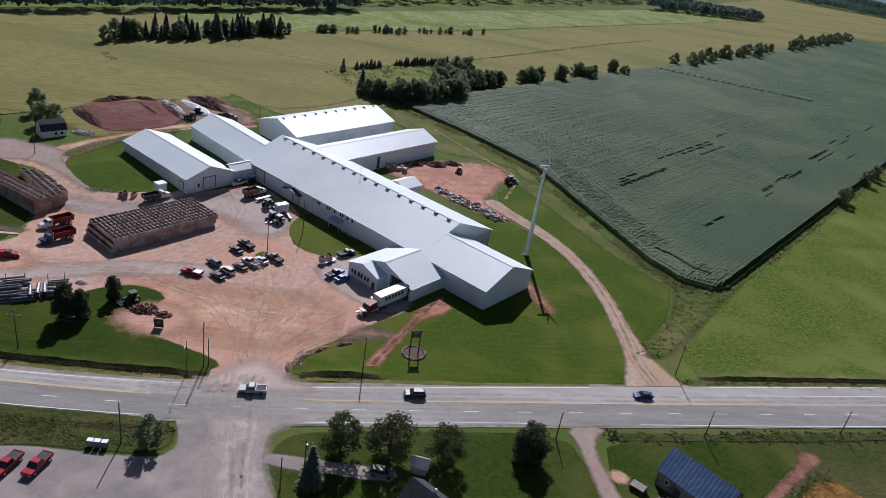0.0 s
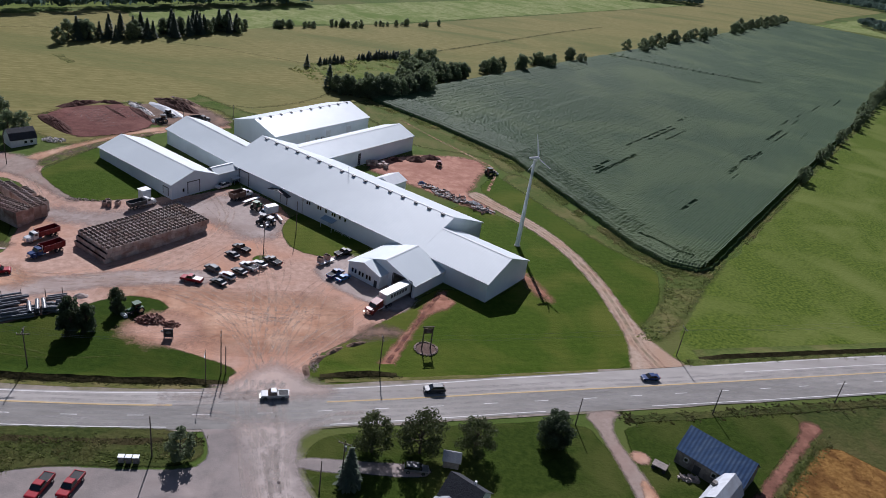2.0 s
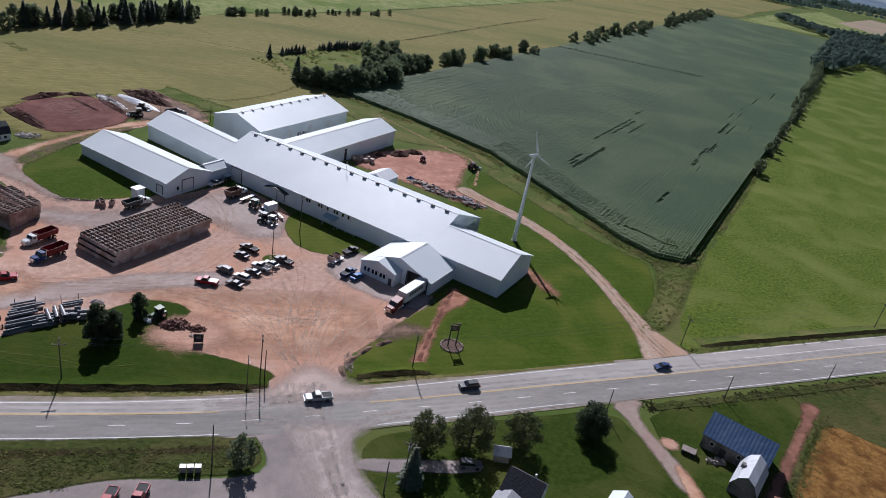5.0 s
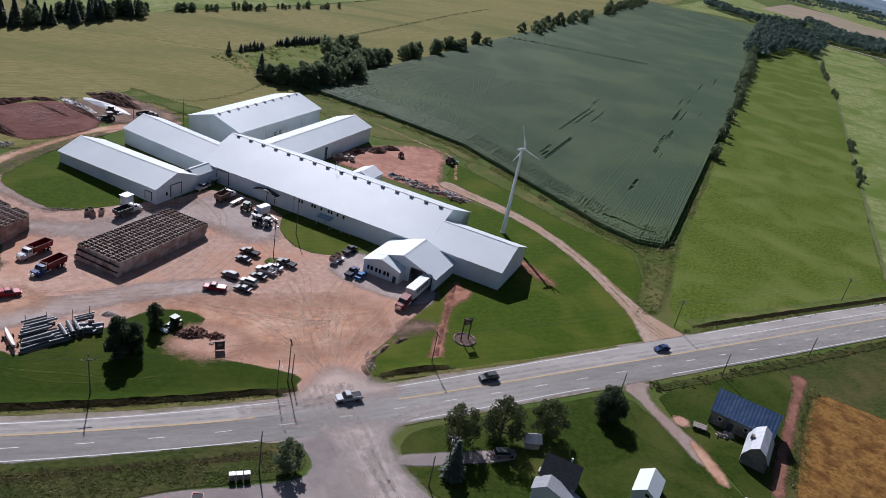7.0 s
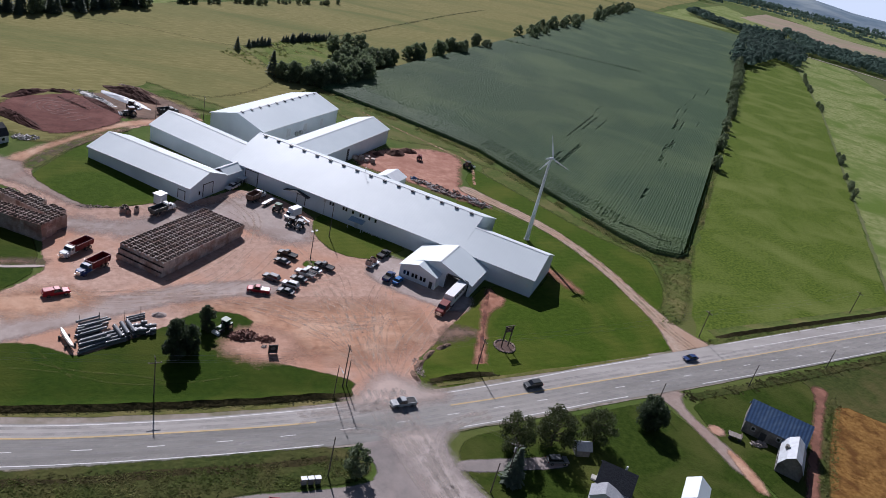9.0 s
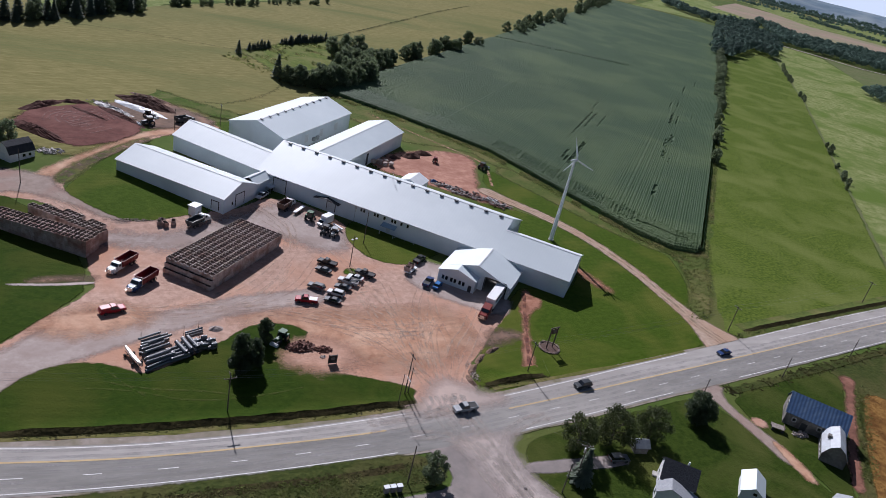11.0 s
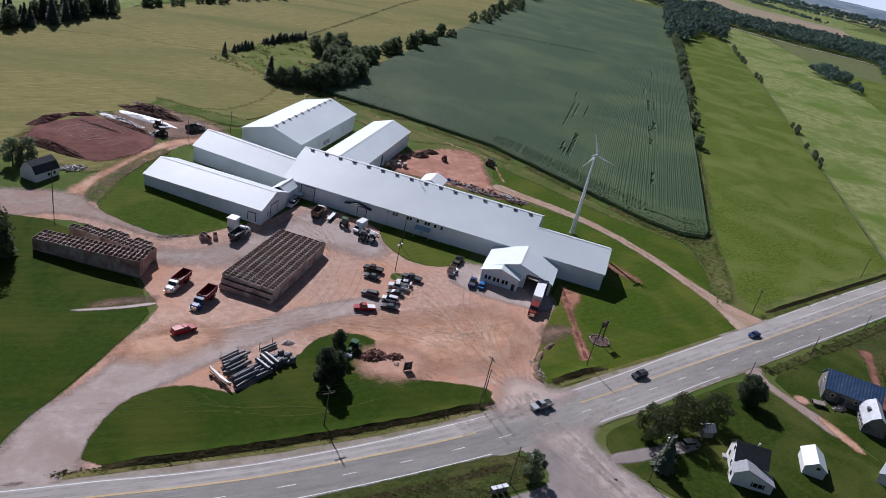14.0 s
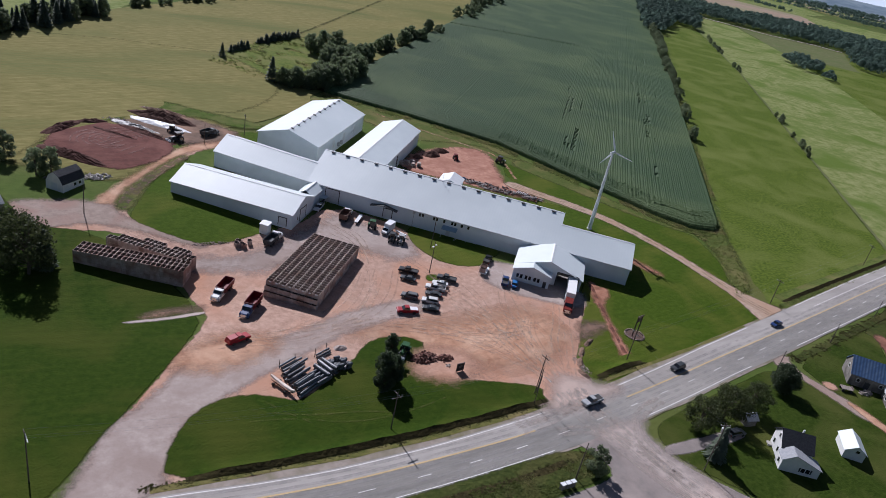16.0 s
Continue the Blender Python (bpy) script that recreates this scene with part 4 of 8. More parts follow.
def spruce_proto(seed, h, spread, leaves, leaf_size, label="dark green spruce tree"):
    rng = np.random.default_rng(seed)
    top = thing("spruce", pose(0, 0, 0), label, "tree")
    bm = bmesh.new()
    limb(bm, Vector((0, 0, -0.3)), Vector((0, 0, h * 0.96)), h * 0.02, 0.03, 7)
    part("trunk", bm, M_BARK, top)
    vs, fs = [], []
    for i in range(leaves):
        f = rng.random() ** 0.75
        z = h * (0.06 + 0.92 * (1 - f))
        tier = 0.75 + 0.25 * math.sin(z * 5.0)
        ang = rng.random() * 6.2832
        rad = spread * f * tier * (0.5 + 0.5 * rng.random() ** 0.5)
        c = Vector((math.cos(ang) * rad, math.sin(ang) * rad, z - 0.12 * rad))
        out = Vector((math.cos(ang), math.sin(ang), -0.35)).normalized()
        side = Vector((-math.sin(ang), math.cos(ang), rng.normal(0, 0.3))).normalized()
        s = leaf_size * (0.6 + 0.8 * rng.random())
        k = len(vs)
        vs += [c - out * s, c + side * s * 0.55, c + out * s, c - side * s * 0.55]
        fs.append((k, k + 1, k + 2, k + 3))
    raw_mesh("crown", vs, fs, M_NEEDLE, top)
    return top


def at(x, y, turn=0.0, s=1.0, dz=0.0):
    return pose(x, y, gz(x, y) + dz, 0, 0, turn) @ Matrix.Scale(s, 4)


def plant(proto, x, y, s, turn, label="", group=""):
    ob = copy_thing(proto, Matrix.Identity(4))
    ob.matrix_basis = at(x, y, turn, s)
    if label:
        ob["label"] = label
    if group:
        ob["group"] = group
    return ob


def trees():
    rnd = random.Random(3)
    big = [tree_proto(20 + i, 10, 4.6, 3300, 0.27, lobes_n=30, bare=0.2) for i in range(3)]
    round_tree = tree_proto(31, 10, 4.2, 7000, 0.3, M_LEAF_DARK, lobes_n=60, bare=0.1, label="dense dark green maple tree")
    small = [tree_proto(40 + i, 9, 3.0, 1500, 0.38, M_LEAF_HAZED, lobes_n=14, bare=0.1, label="dark green hedgerow tree", lobe=0.3) for i in range(4)]
    dense = tree_proto(33, 10, 2.5, 4600, 0.27, M_LEAF_DARK, lobes_n=44, bare=0.06, label="dense dark green tree on the lawn", lobe=0.22)
    spr = [spruce_proto(60 + i, 11, 3.3, 900, 0.6) for i in range(3)]
    young = [spruce_proto(70 + i, 6, 2.7, 480, 0.55, "bushy young green spruce tree") for i in range(2)]
    # yard and house trees
    for p, x, y, s, lab in ((dense, -68.9, 136.4, 1.0, ""), (dense, -66.0, 137.6, 0.78, ""), (dense, -62.5, 146.5, 0.7, ""), (big[1], -3.3, 104.0, 0.9, ""), (big[2], 6.0, 104.3, 1.0, ""),
                            (big[0], 16.8, 104.8, 0.85, ""), (round_tree, 33.6, 108.4, 0.82, ""), (spr[0], -7.4, 95.0, 0.85, ""), (small[1], -37.5, 100.3, 0.75, ""),
                            (big[2], -134.5, 197, 1.5, ""), (big[0], -137, 205, 1.3, ""), (spr[1], -131, 199, 1.0, ""), (small[2], -131, 253, 1.0, ""), (small[3], -127, 254.5, 0.95, ""), (small[0], -139, 266, 1.1, "")):
        plant(p, x, y, s, rnd.random() * 360)
    # wood beside the corn: a front of broadleaf trees, taller ones behind, a pasture with a row of young spruce
    for i in range(58):
        f, v = rnd.random(), rnd.random()
        x, y = -24 + 52 * f + rnd.gauss(0, 1.5), 362 - 6 * math.sin(math.pi * min(1, f * 1.3)) + 32 * max(0, f - 0.42) + 12 * v * (0.4 + f)
        plant(rnd.choice(small), x, y, rnd.uniform(0.6, 1.25) + 0.35 * f, rnd.random() * 360, group="wood beside the corn")
    for i in range(30):
        f = rnd.random()
        plant(rnd.choice(small), 10 + 24 * f + rnd.gauss(0, 4), 386 + 34 * f + rnd.gauss(0, 7), rnd.uniform(0.9, 1.5), rnd.random() * 360, group="wood beside the corn")
    for x, y, sc in ((14.9, 431, 1.35), (20, 433, 1.1), (24.3, 437, 1.5), (30.3, 430, 1.7), (33, 427, 1.2)):
        plant(rnd.choice(small), x, y, sc, rnd.random() * 360, group="wood beside the corn")
    for x, y, sc in ((-40.9, 409.5, 0.7), (-26.3, 369.2, 1.15), (27.4, 450, 0.75), (20, 447, 0.65)):
        plant(rnd.choice(spr), x, y, sc, rnd.random() * 360, label="single dark green spruce in rough pasture")
    for x0, y0, x1, y1, n in ((-34, 419.5, -21, 431.6, 8), (-12, 444, 19, 469, 24)):
        for i in range(n):
            f = i / (n - 1)
            plant(rnd.choice(young), x0 + (x1 - x0) * f + rnd.gauss(0, 0.5), y0 + (y1 - y0) * f + rnd.gauss(0, 0.7), rnd.uniform(0.65, 1.0), rnd.random() * 360, group="young spruce row")
    # along the corn's far side
    for x, y, k in ((44, 421, 3), (51, 425, 3), (71, 449, 5), (80, 458, 2), (92, 470, 3), (112, 492, 8), (146, 524, 4)):
        for _ in range(k):
            plant(rnd.choice(small), x + rnd.gauss(0, 3), y + rnd.gauss(0, 2.5), rnd.uniform(0.8, 1.3), rnd.random() * 360, group="trees along the corn")
    for i in range(46):
        f = i / 45
        if 0.42 < f < 0.47:
            continue
        plant(rnd.choice(small), 216 + 390 * f + rnd.gauss(0, 4), 600 + 445 * f + rnd.gauss(0, 4), rnd.uniform(1.1, 1.7), rnd.random() * 360, group="trees along the corn")
    # hedgerow east of the corn
    for Y, sc in ((213, 0.95), (219, 0.8), (262, 0.95), (277, 0.9), (284, 0.7), (318, 0.95), (329, 0.85), (352, 0.6)):
        plant(rnd.choice(small), *yard(39.2 + rnd.gauss(0, 0.6), Y), sc, rnd.random() * 360, group="hedgerow trees")
    for i in range(66):
        Y = 372 + 680 * (i / 65) ** 1.15
        plant(rnd.choice(small), *yard(38.6 - 6 * min(1, (Y - 372) / 350) + rnd.gauss(0, 1.2), Y), rnd.uniform(0.6, 1.0) + 0.35 * (Y > 480), rnd.random() * 360, group="hedgerow trees")
    for Y in (242, 256, 262, 268, 290, 326, 332, 336, 348, 530, 538, 546, 556, 564, 572, 642, 652, 660, 667, 673, 684, 690, 702, 716, 730, 764):
        plant(rnd.choice(small), *yard(113 - 7 * max(0, min(1, (Y - 520) / 200)) + rnd.gauss(0, 0.7), Y), rnd.uniform(0.4, 0.7), rnd.random() * 360, group="hedgerow trees")
    # spruce wood beyond the grain
    for i in range(60):
        f = rnd.random()
        plant(rnd.choice(spr + small[:1]), -165 + 75 * f + rnd.gauss(0, 3), 400 + 92 * f + rnd.gauss(0, 4), rnd.uniform(0.75, 1.35), rnd.random() * 360, group="trees beyond the grain")
    for i in range(40):
        f = rnd.random()
        plant(rnd.choice(small), -80 + 130 * f + rnd.gauss(0, 2), 506 + 105 * f + rnd.gauss(0, 2), rnd.uniform(0.35, 0.7), rnd.random() * 360, group="trees beyond the grain")
    for ob in (*big, *small, *spr, *young, round_tree, dense):
        for o in (*ob.children_recursive, ob):
            bpy.data.objects.remove(o)


trees()

# ---- drives, soil, tracks and weeds ----
patch("drive", [(-136, 118), (-117, 119), (-114, 130), (-109, 137), (-101, 142), (-92, 147), (-80, 153), (-66, 160), (-40, 164), (-44, 170), (-64, 168), (-78, 162), (-90, 158), (-98, 163), (-105, 158), (-112, 148), (-119, 142), (-125, 137), (-129, 128)], 0.10, M_GREYGRAVEL, "grey gravel drive curving to the road", rough=1.2, soft=1.2)
patch("drive", [(-104, 204), (-94, 199), (-82, 198), (-70, 206), (-58, 212), (-48, 222), (-44, 214), (-30, 204), (-32, 192), (-40, 190), (-46, 196), (-60, 204), (-76, 190), (-92, 194), (-103, 194)], 0.09, M_GREYGRAVEL, "worn grey gravel in front of the sheds", rough=2.5, soft=3.0)
patch("yard_clay", [(-44, 138), (-30, 134), (-14, 140), (-8, 150), (-16, 160), (-34, 158), (-54, 160), (-70, 158), (-58, 152)], 0.085, M_CLAY, "orange clayey gravel in the yard's middle", rough=3.0, soft=5.0)
patch("yard_clay", [(-112, 156), (-104, 150), (-94, 152), (-84, 158), (-92, 164), (-102, 162)], 0.11, M_CLAY, "orange clayey gravel beside the drive", rough=2.5, soft=3.0)
patch("gravel_apron", [(-16, 168), (-20, 176), (-12, 186), (-2, 180), (6, 168), (9, 160), (2, 154), (-6, 160)], 0.10, M_GREYGRAVEL, "grey gravel apron by the office", rough=1.0, soft=1.2)
patch("drive", [(-140, 237), (-126, 235.5), (-117, 233.5), (-112, 231.5), (-111.5, 225), (-106, 220), (-97, 213), (-90, 207), (-94, 204.5), (-110, 217), (-120, 221.5), (-131, 219), (-140, 223)], 0.09, M_DRIVE, "worn brownish grey drive to the farmhouse", rough=1.4, soft=1.4)
patch("dry_grass", [(-140, 264), (-129, 258), (-121, 255), (-112, 246), (-105, 250), (-96, 262), (-104, 258), (-112, 259), (-121, 270), (-130, 278), (-142, 276)], 0.24, M_STUBBLE, "dry yellowish grass beside the soil pad", "grass", rough=2.0, soft=2.0)
patch("farm_track", [(59.5, 134.5), (76.5, 138), (71.6, 146), (68.6, 156), (67.6, 166), (66.3, 181), (61.5, 203), (53, 221), (42, 235), (36, 245), (30, 241), (39, 230), (49, 217), (57.5, 201), (62.3, 179), (63.2, 162), (63.4, 150), (61.5, 142)], 0.14, M_TAN, "pale gravel farm track between lawn and corn", rough=0.6, soft=0.5)
TRACK = soften([(68, 138), (65.5, 148), (65.6, 158), (65.4, 168), (64.2, 181), (59.6, 202), (51, 219), (40.5, 233), (33, 243)], 2, closed=False)
strip("track_crown", densify(TRACK, 1.5, closed=False), 0.55, 0.5, 0.165, veil(M_ROUGH.copy(), 0.5, 0.35), "grassy crown between the wheel ruts", "track", rough=0.5)
for side in (-1.55, 1.5):
    strip("track_edge", densify(offset_line(TRACK, side), 1.5, closed=False), 0.4, 0.4, 0.163, veil(M_SCAR.copy(), 0.35, 0.5), "reddish soil along the track's ruts", "track", rough=0.5)
strip("worn_path", soften([(40, 246), (45, 262), (47, 272), (40, 282), (24, 304), (10, 326)], 2, closed=False), 0.6, 0.6, 0.15, veil(M_CLAY.copy(), 0.9), "narrow worn path along the corn", "path", rough=0.5)
patch("back_yard_ground", [(-8, 258), (0, 270), (8, 276), (28, 282), (42, 280), (43, 270), (38, 260), (35, 250), (31, 240), (40, 229), (38, 224), (24, 234), (10, 246)], 0.10, M_BACKSOIL, "pale red bare soil yard behind the warehouse", rough=1.8, soft=1.5)
patch("soil_pad", [(-129, 274), (-125.5, 290), (-117, 300), (-105.5, 300.5), (-96, 288), (-87, 274.5), (-94.8, 261), (-107, 253.5), (-112, 255.5), (-119, 266)], 0.40, M_REDSOIL, "levelled pad of dark red soil", rough=1.2, soft=0.6)
patch("bare_soil", [(-107, 303), (-95, 288), (-87, 276), (-76, 279), (-64, 284), (-62, 292), (-70, 302), (-78, 310), (-94, 318), (-101, 309)], 0.38, M_BROWNSOIL, "trodden brown soil round the heaps", rough=2.5, soft=2.0)
patch("soil_lane", [(-118, 232.5), (-111.5, 241.7), (-103.6, 252.6), (-95, 264.4), (-85.4, 273.8), (-77, 280.5), (-64, 290), (-60, 284), (-76.4, 273.2), (-85.3, 268.2), (-94.7, 258), (-103.2, 247), (-108.7, 239.6), (-112, 231)], 0.16, M_CLAY, "rutted red soil lane to the heaps", "lane", rough=1.4, soft=1.2)
patch("rough_grass", [(-112, 302), (-110, 312), (-107, 319.5), (-99.5, 327.5), (-86.5, 330.5), (-78, 326), (-69.5, 317), (-60, 311.5), (-52, 306), (-48, 298), (-57, 296), (-64, 300), (-70, 307), (-80, 311), (-89.5, 320), (-95.5, 317.5), (-100.5, 307), (-106.5, 301)], 0.46, M_BANKGRASS, "bright green grass behind the soil heaps", "grass", rough=2.0, soft=1.6)
patch("bare_soil", [(15.4, 168), (12.3, 162), (9.3, 157.6), (9, 154.6), (6.1, 148.2), (2.2, 140.8), (-1.2, 133.6), (-1.6, 130.5), (0.8, 130.5), (4.0, 138.6), (6.7, 146), (8.9, 151.2), (12.2, 156.2), (17, 159), (19.5, 163), (16.6, 164), (17.2, 168)], 0.11, M_SCAR, "bare red soil scar across the lawn", rough=0.8, soft=0.7, cell=0.8)
strip("soil_rut", soften([(15, 166), (11.5, 158.5), (7.6, 149.8), (3.4, 140.5), (0.4, 133)], 2, closed=False), 0.5, 0.5, 0.13, veil(M_REDSOIL.copy(), 0.9), "dark red rut along the soil scar", "soil", rough=0.6)
patch("bare_soil", [(-9, 140.2), (-5.4, 146.4), (-2, 148.6), (4.8, 146.8), (3.4, 144), (-3, 143)], 0.10, M_BROWNSOIL, "worn brown soil at the lawn's corner", rough=1.6, soft=1.6)
patch("bare_soil", [(39.6, 181), (41.2, 175.5), (43.4, 169.5), (45.6, 166.4), (47.2, 168), (45.4, 173.5), (43.6, 179), (41.6, 183)], 0.11, M_SCAR, "bare red soil beside the building corner", rough=1.2, soft=1.6)
patch("bare_soil", [(-60, 140), (-56, 136), (-50, 134), (-42, 137), (-44, 146), (-54, 148)], 0.15, M_GRAVEL, "pale red gravel spilled onto the lawn", rough=2.2, soft=2.6)
strip("grass_strip", densify(soften([(-160, 372), (-139, 350), (-129, 337.6), (-119.4, 331), (-109.6, 324.5), (-103, 320)], 2, closed=False), 2.0, closed=False), 2.2, 2.2, 0.6, veil(M_BANKGRASS.copy(), 0.85, 0.3), "green grassy strip through the grain", "grass", rough=1.4)
strip("field_ditch", soften([(24, 480), (66, 533), (173, 669), (230, 735)], 2, closed=False), 1.1, 1.1, 0.5, veil(M_PASTURE.copy(), 1.0, 0.2), "weedy ditch across the grain field", "ditch", rough=1.2)
patch("worn_patch", [(-117, 172.6), (-107, 172.6), (-98.5, 173.8), (-99, 175), (-108, 173.8), (-117, 173.5)], 0.17, M_JUNCTION, "strip of bare stones in the lawn", rough=0.3, cell=0.6)
patch("worn_patch", [(-112, 174.4), (-99, 175.6), (-98.5, 178), (-112, 176)], 0.16, M_BROWNSOIL, "bare brown soil beside the stone strip", rough=1.6, soft=1.8)
patch("rough_grass", [(66, 151), (72, 160), (78.5, 166), (82.7, 175), (87.5, 185), (89.5, 194), (104, 196), (114, 205), (116, 203), (101.5, 185.9), (94, 175.6), (84.3, 163.4), (76, 153.5), (70, 150)], 0.13, M_ROUGH, "rough weedy margin between corn, hay and track", "grass", rough=1.8, soft=1.4)
patch("rough_grass", [(48, 262), (56, 270), (66, 246), (76, 216), (92, 194), (98, 192), (104, 193), (100, 189), (88, 190), (72, 210), (60, 236), (50, 256)], 0.07, M_ROUGH, "rough weedy margin along the corn", "grass", rough=1.5, soft=1.0)
patch("rough_grass", [(10, 290), (46, 286), (50, 268), (60, 266), (40, 306), (14, 336), (-8, 350), (-20, 342), (0, 316)], 0.08, M_ROUGH, "rough weedy margin behind the sheds", "grass", rough=2.0, soft=1.2)
patch("rough_grass", [(-112, 228), (-112, 232), (-108.6, 239.8), (-103, 247), (-94.6, 258.2), (-85.2, 268.4), (-85.8, 263), (-93.3, 254), (-98.6, 247.6), (-103.6, 238.2), (-109, 225.6)], 0.17, M_ROUGH, "weedy bank beside the soil lane", "grass", rough=1.2, soft=1.0)
strip("soil_cut", soften([(-111, 229), (-106, 238.5), (-101, 246), (-94, 255.5), (-86, 265)], 2, closed=False), 1.6, 1.4, 0.22, veil(M_BROWNSOIL.copy(), 0.95, 0.4), "bare brown soil on the bank", "soil", rough=1.0)
patch("rough_grass", [(-51, 402), (-40, 418), (-20, 438), (14, 470), (22, 474), (46, 434), (30, 396), (0, 354), (-22, 364)], 0.31, mat("bright_rough_pasture", (0.065, 0.1, 0.016), (0.14, 0.17, 0.036), 0.4, (0.16, 0.165, 0.055), 0.06, bump=1.0, bscale=0.8, spec=0.05), "rough pasture round the wood", "grass", rough=2.5, soft=1.5, cell=4)
patch("lawn", [(-40, 244), (-76, 278), (-62, 296), (-44, 290), (-34, 282), (-50, 270)], 0.05, M_LAWN, "green grass behind the sheds", "lawn", rough=1.0)
patch("lawn", [(36, 248), (44, 262), (48, 262), (60, 236), (72, 210), (88, 195), (82, 175), (77, 166), (66.5, 153), (66, 166), (67, 182), (62, 203), (53, 221), (42, 236)], 0.05, M_LAWN, "mown grass strip beside the track", "lawn", rough=0.8)


def ribbon_mesh(name, lines, half, lift, material, label, category):
    vs, fs = [], []
    for q, line in enumerate(lines):
        for i, (x, y) in enumerate(line):
            a, b = line[max(0, i - 1)], line[min(len(line) - 1, i + 1)]
            d = Vector((b[0] - a[0], b[1] - a[1])).normalized()
            h = half * (0.55 + 0.8 * abs(noise.noise((x * 0.3, y * 0.3, 2)))) * min(1, i / 3, (len(line) - 1 - i) / 3)
            for o in (h, -h):
                px, py = x - d.y * o, y + d.x * o
                vs.append((px, py, gz(px, py) + lift + 0.0008 * q))
            if i:
                k = len(vs)
                fs.append((k - 4, k - 3, k - 1, k - 2))
    return tagged(raw_mesh(name, vs, fs, material), label, category, kind="stuff")


M_TRACK_DARK = veil(mat("packed_track", (0.36, 0.225, 0.17), (0.44, 0.285, 0.205), 0.6, bump=0.3), 0.35)
M_TRACK_DUST = veil(mat("road_dust", (0.4, 0.34, 0.3), (0.5, 0.43, 0.385), 0.6), 0.5)
M_TRACK_PALE = veil(mat("dusty_track", (0.5, 0.36, 0.265), (0.6, 0.45, 0.345), 0.6, bump=0.3), 0.38)


WEDGE = [(-117, 122), (-114, 131), (-109.5, 137.5), (-104, 141), (-97, 141.5), (-92, 139), (-88, 136), (-83, 139), (-72, 147), (-66, 153), (-60, 155), (-54, 153), (-51, 149), (-58, 142), (-53, 136), (-46, 133), (-34, 128.5), (-31.5, 125), (-47, 120.5), (-96, 120)]


def tyre_tracks():
    rnd = random.Random(11)
    ways = [[(-26, 122), (-22, 136), (-16, 150), (-6, 158)], [(-27, 122), (-26, 140), (-22, 158), (-14, 172)], [(-26, 123), (-32, 142), (-44, 156), (-60, 164)],
            [(-25, 121), (-30, 150), (-30, 170), (-38, 194)], [(-60, 160), (-40, 152), (-20, 150), (-4, 155)], [(-100, 160), (-80, 158), (-50, 160), (-24, 168)],
            [(-94, 166), (-82, 158), (-60, 166), (-46, 190)],
            [(-48, 190), (-46, 204), (-52, 216)], [(-98, 190), (-96, 204), (-110, 222)], [(-40, 150), (-28, 146), (-20, 154), (-28, 164)]]
    dark, pale = [], []
    for _ in range(5):
        for w in ways:
            ox, oy = rnd.gauss(0, 3.2), rnd.gauss(0, 2.4)
            line = [(x + ox + rnd.gauss(0, 1.5), y + oy + rnd.gauss(0, 1.5)) for x, y in w]
            line[0] = (w[0][0] + rnd.gauss(0, 2.0), w[0][1] + rnd.gauss(0, 1))
            line = densify(soften(line, 3, closed=False), 1.2, closed=False)
            cut = rnd.randrange(0, max(1, len(line) // 3))
            line = line[cut: len(line) - rnd.randrange(0, max(1, len(line) // 3))]
            q = np.array(line)
            ok = (inside_of(q, LOT) > 1.5) & (inside_of(q, WEDGE) < -0.5)
            line = [p for p, o in zip(line, ok) if o]
            if len(line) < 8 or not ok[len(ok) // 2] or (np.diff(ok.astype(int)) > 0).sum() > 1:
                continue
            bag = dark if rnd.random() < 0.35 else pale
            bag.append(offset_line(line, 0.9))
            bag.append(offset_line(line, -0.9))
    ribbon_mesh("tyre_track", dark, 0.3, 0.13, M_TRACK_DARK, "dark packed tyre tracks in the gravel", "tyre tracks")
    ribbon_mesh("tyre_track", pale, 0.34, 0.135, M_TRACK_PALE, "pale dusty tyre tracks in the gravel", "tyre tracks")
    # dust dragged onto the highway and down the side road
    dust = []
    for k in range(14):
        o = rnd.gauss(0, 2.6)
        way = rnd.choice(([(-26 + o, 124), (-27 + o * 0.7, 120), (-33 + o, 117 + o * 0.3), (-46, 116.4 + o * 0.5)], [(-24 + o, 124), (-22 + o, 120.5), (-15 + o, 119 + o * 0.3), (-4, 119.8 + o * 0.5)],
                          [(-25 + o, 124), (-24 + o, 116), (-22 + o, 108), (-21 + o * 0.8, 96), (-17 + o * 0.8, 84)], [(-38, 113 + o * 0.3), (-28 + o * 0.5, 111), (-23 + o * 0.6, 104), (-20 + o * 0.8, 92)], [(-4, 115 + o * 0.3), (-14 + o * 0.4, 112.5), (-20 + o * 0.6, 105), (-20 + o * 0.8, 92)]))
        line = densify(soften(way, 3, closed=False), 1.2, closed=False)
        dust += [offset_line(line, 0.9), offset_line(line, -0.9)]
    ribbon_mesh("tyre_track", dust, 0.6, 0.175, M_TRACK_DUST, "pale dusty tyre tracks across the highway", "tyre tracks")
    # a mower's pale sweeps on the wedge of lawn
    sweeps = [[(-99.1, 133.1), (-90.1, 131.8), (-79.8, 127.2), (-66.9, 127.2), (-56.4, 129.6)], [(-98.3, 136.3), (-88.1, 131.8), (-76.4, 130.3), (-70.8, 128.3)],
              [(-94.6, 138.3), (-92, 134.4), (-89.9, 132.3), (-86.8, 128.8)]]
    ribbon_mesh("mower_track", [densify(soften(w, 3, closed=False), 1.2, closed=False) for w in sweeps], 0.32, 0.2, veil(mat("flattened_dry_grass", (0.1, 0.115, 0.03), (0.17, 0.17, 0.06), 0.8, bump=0.4, spec=0.05), 0.45), "pale mower tracks curving over the lawn", "tyre tracks")
    # round tracks on the soil pad
    loops = []
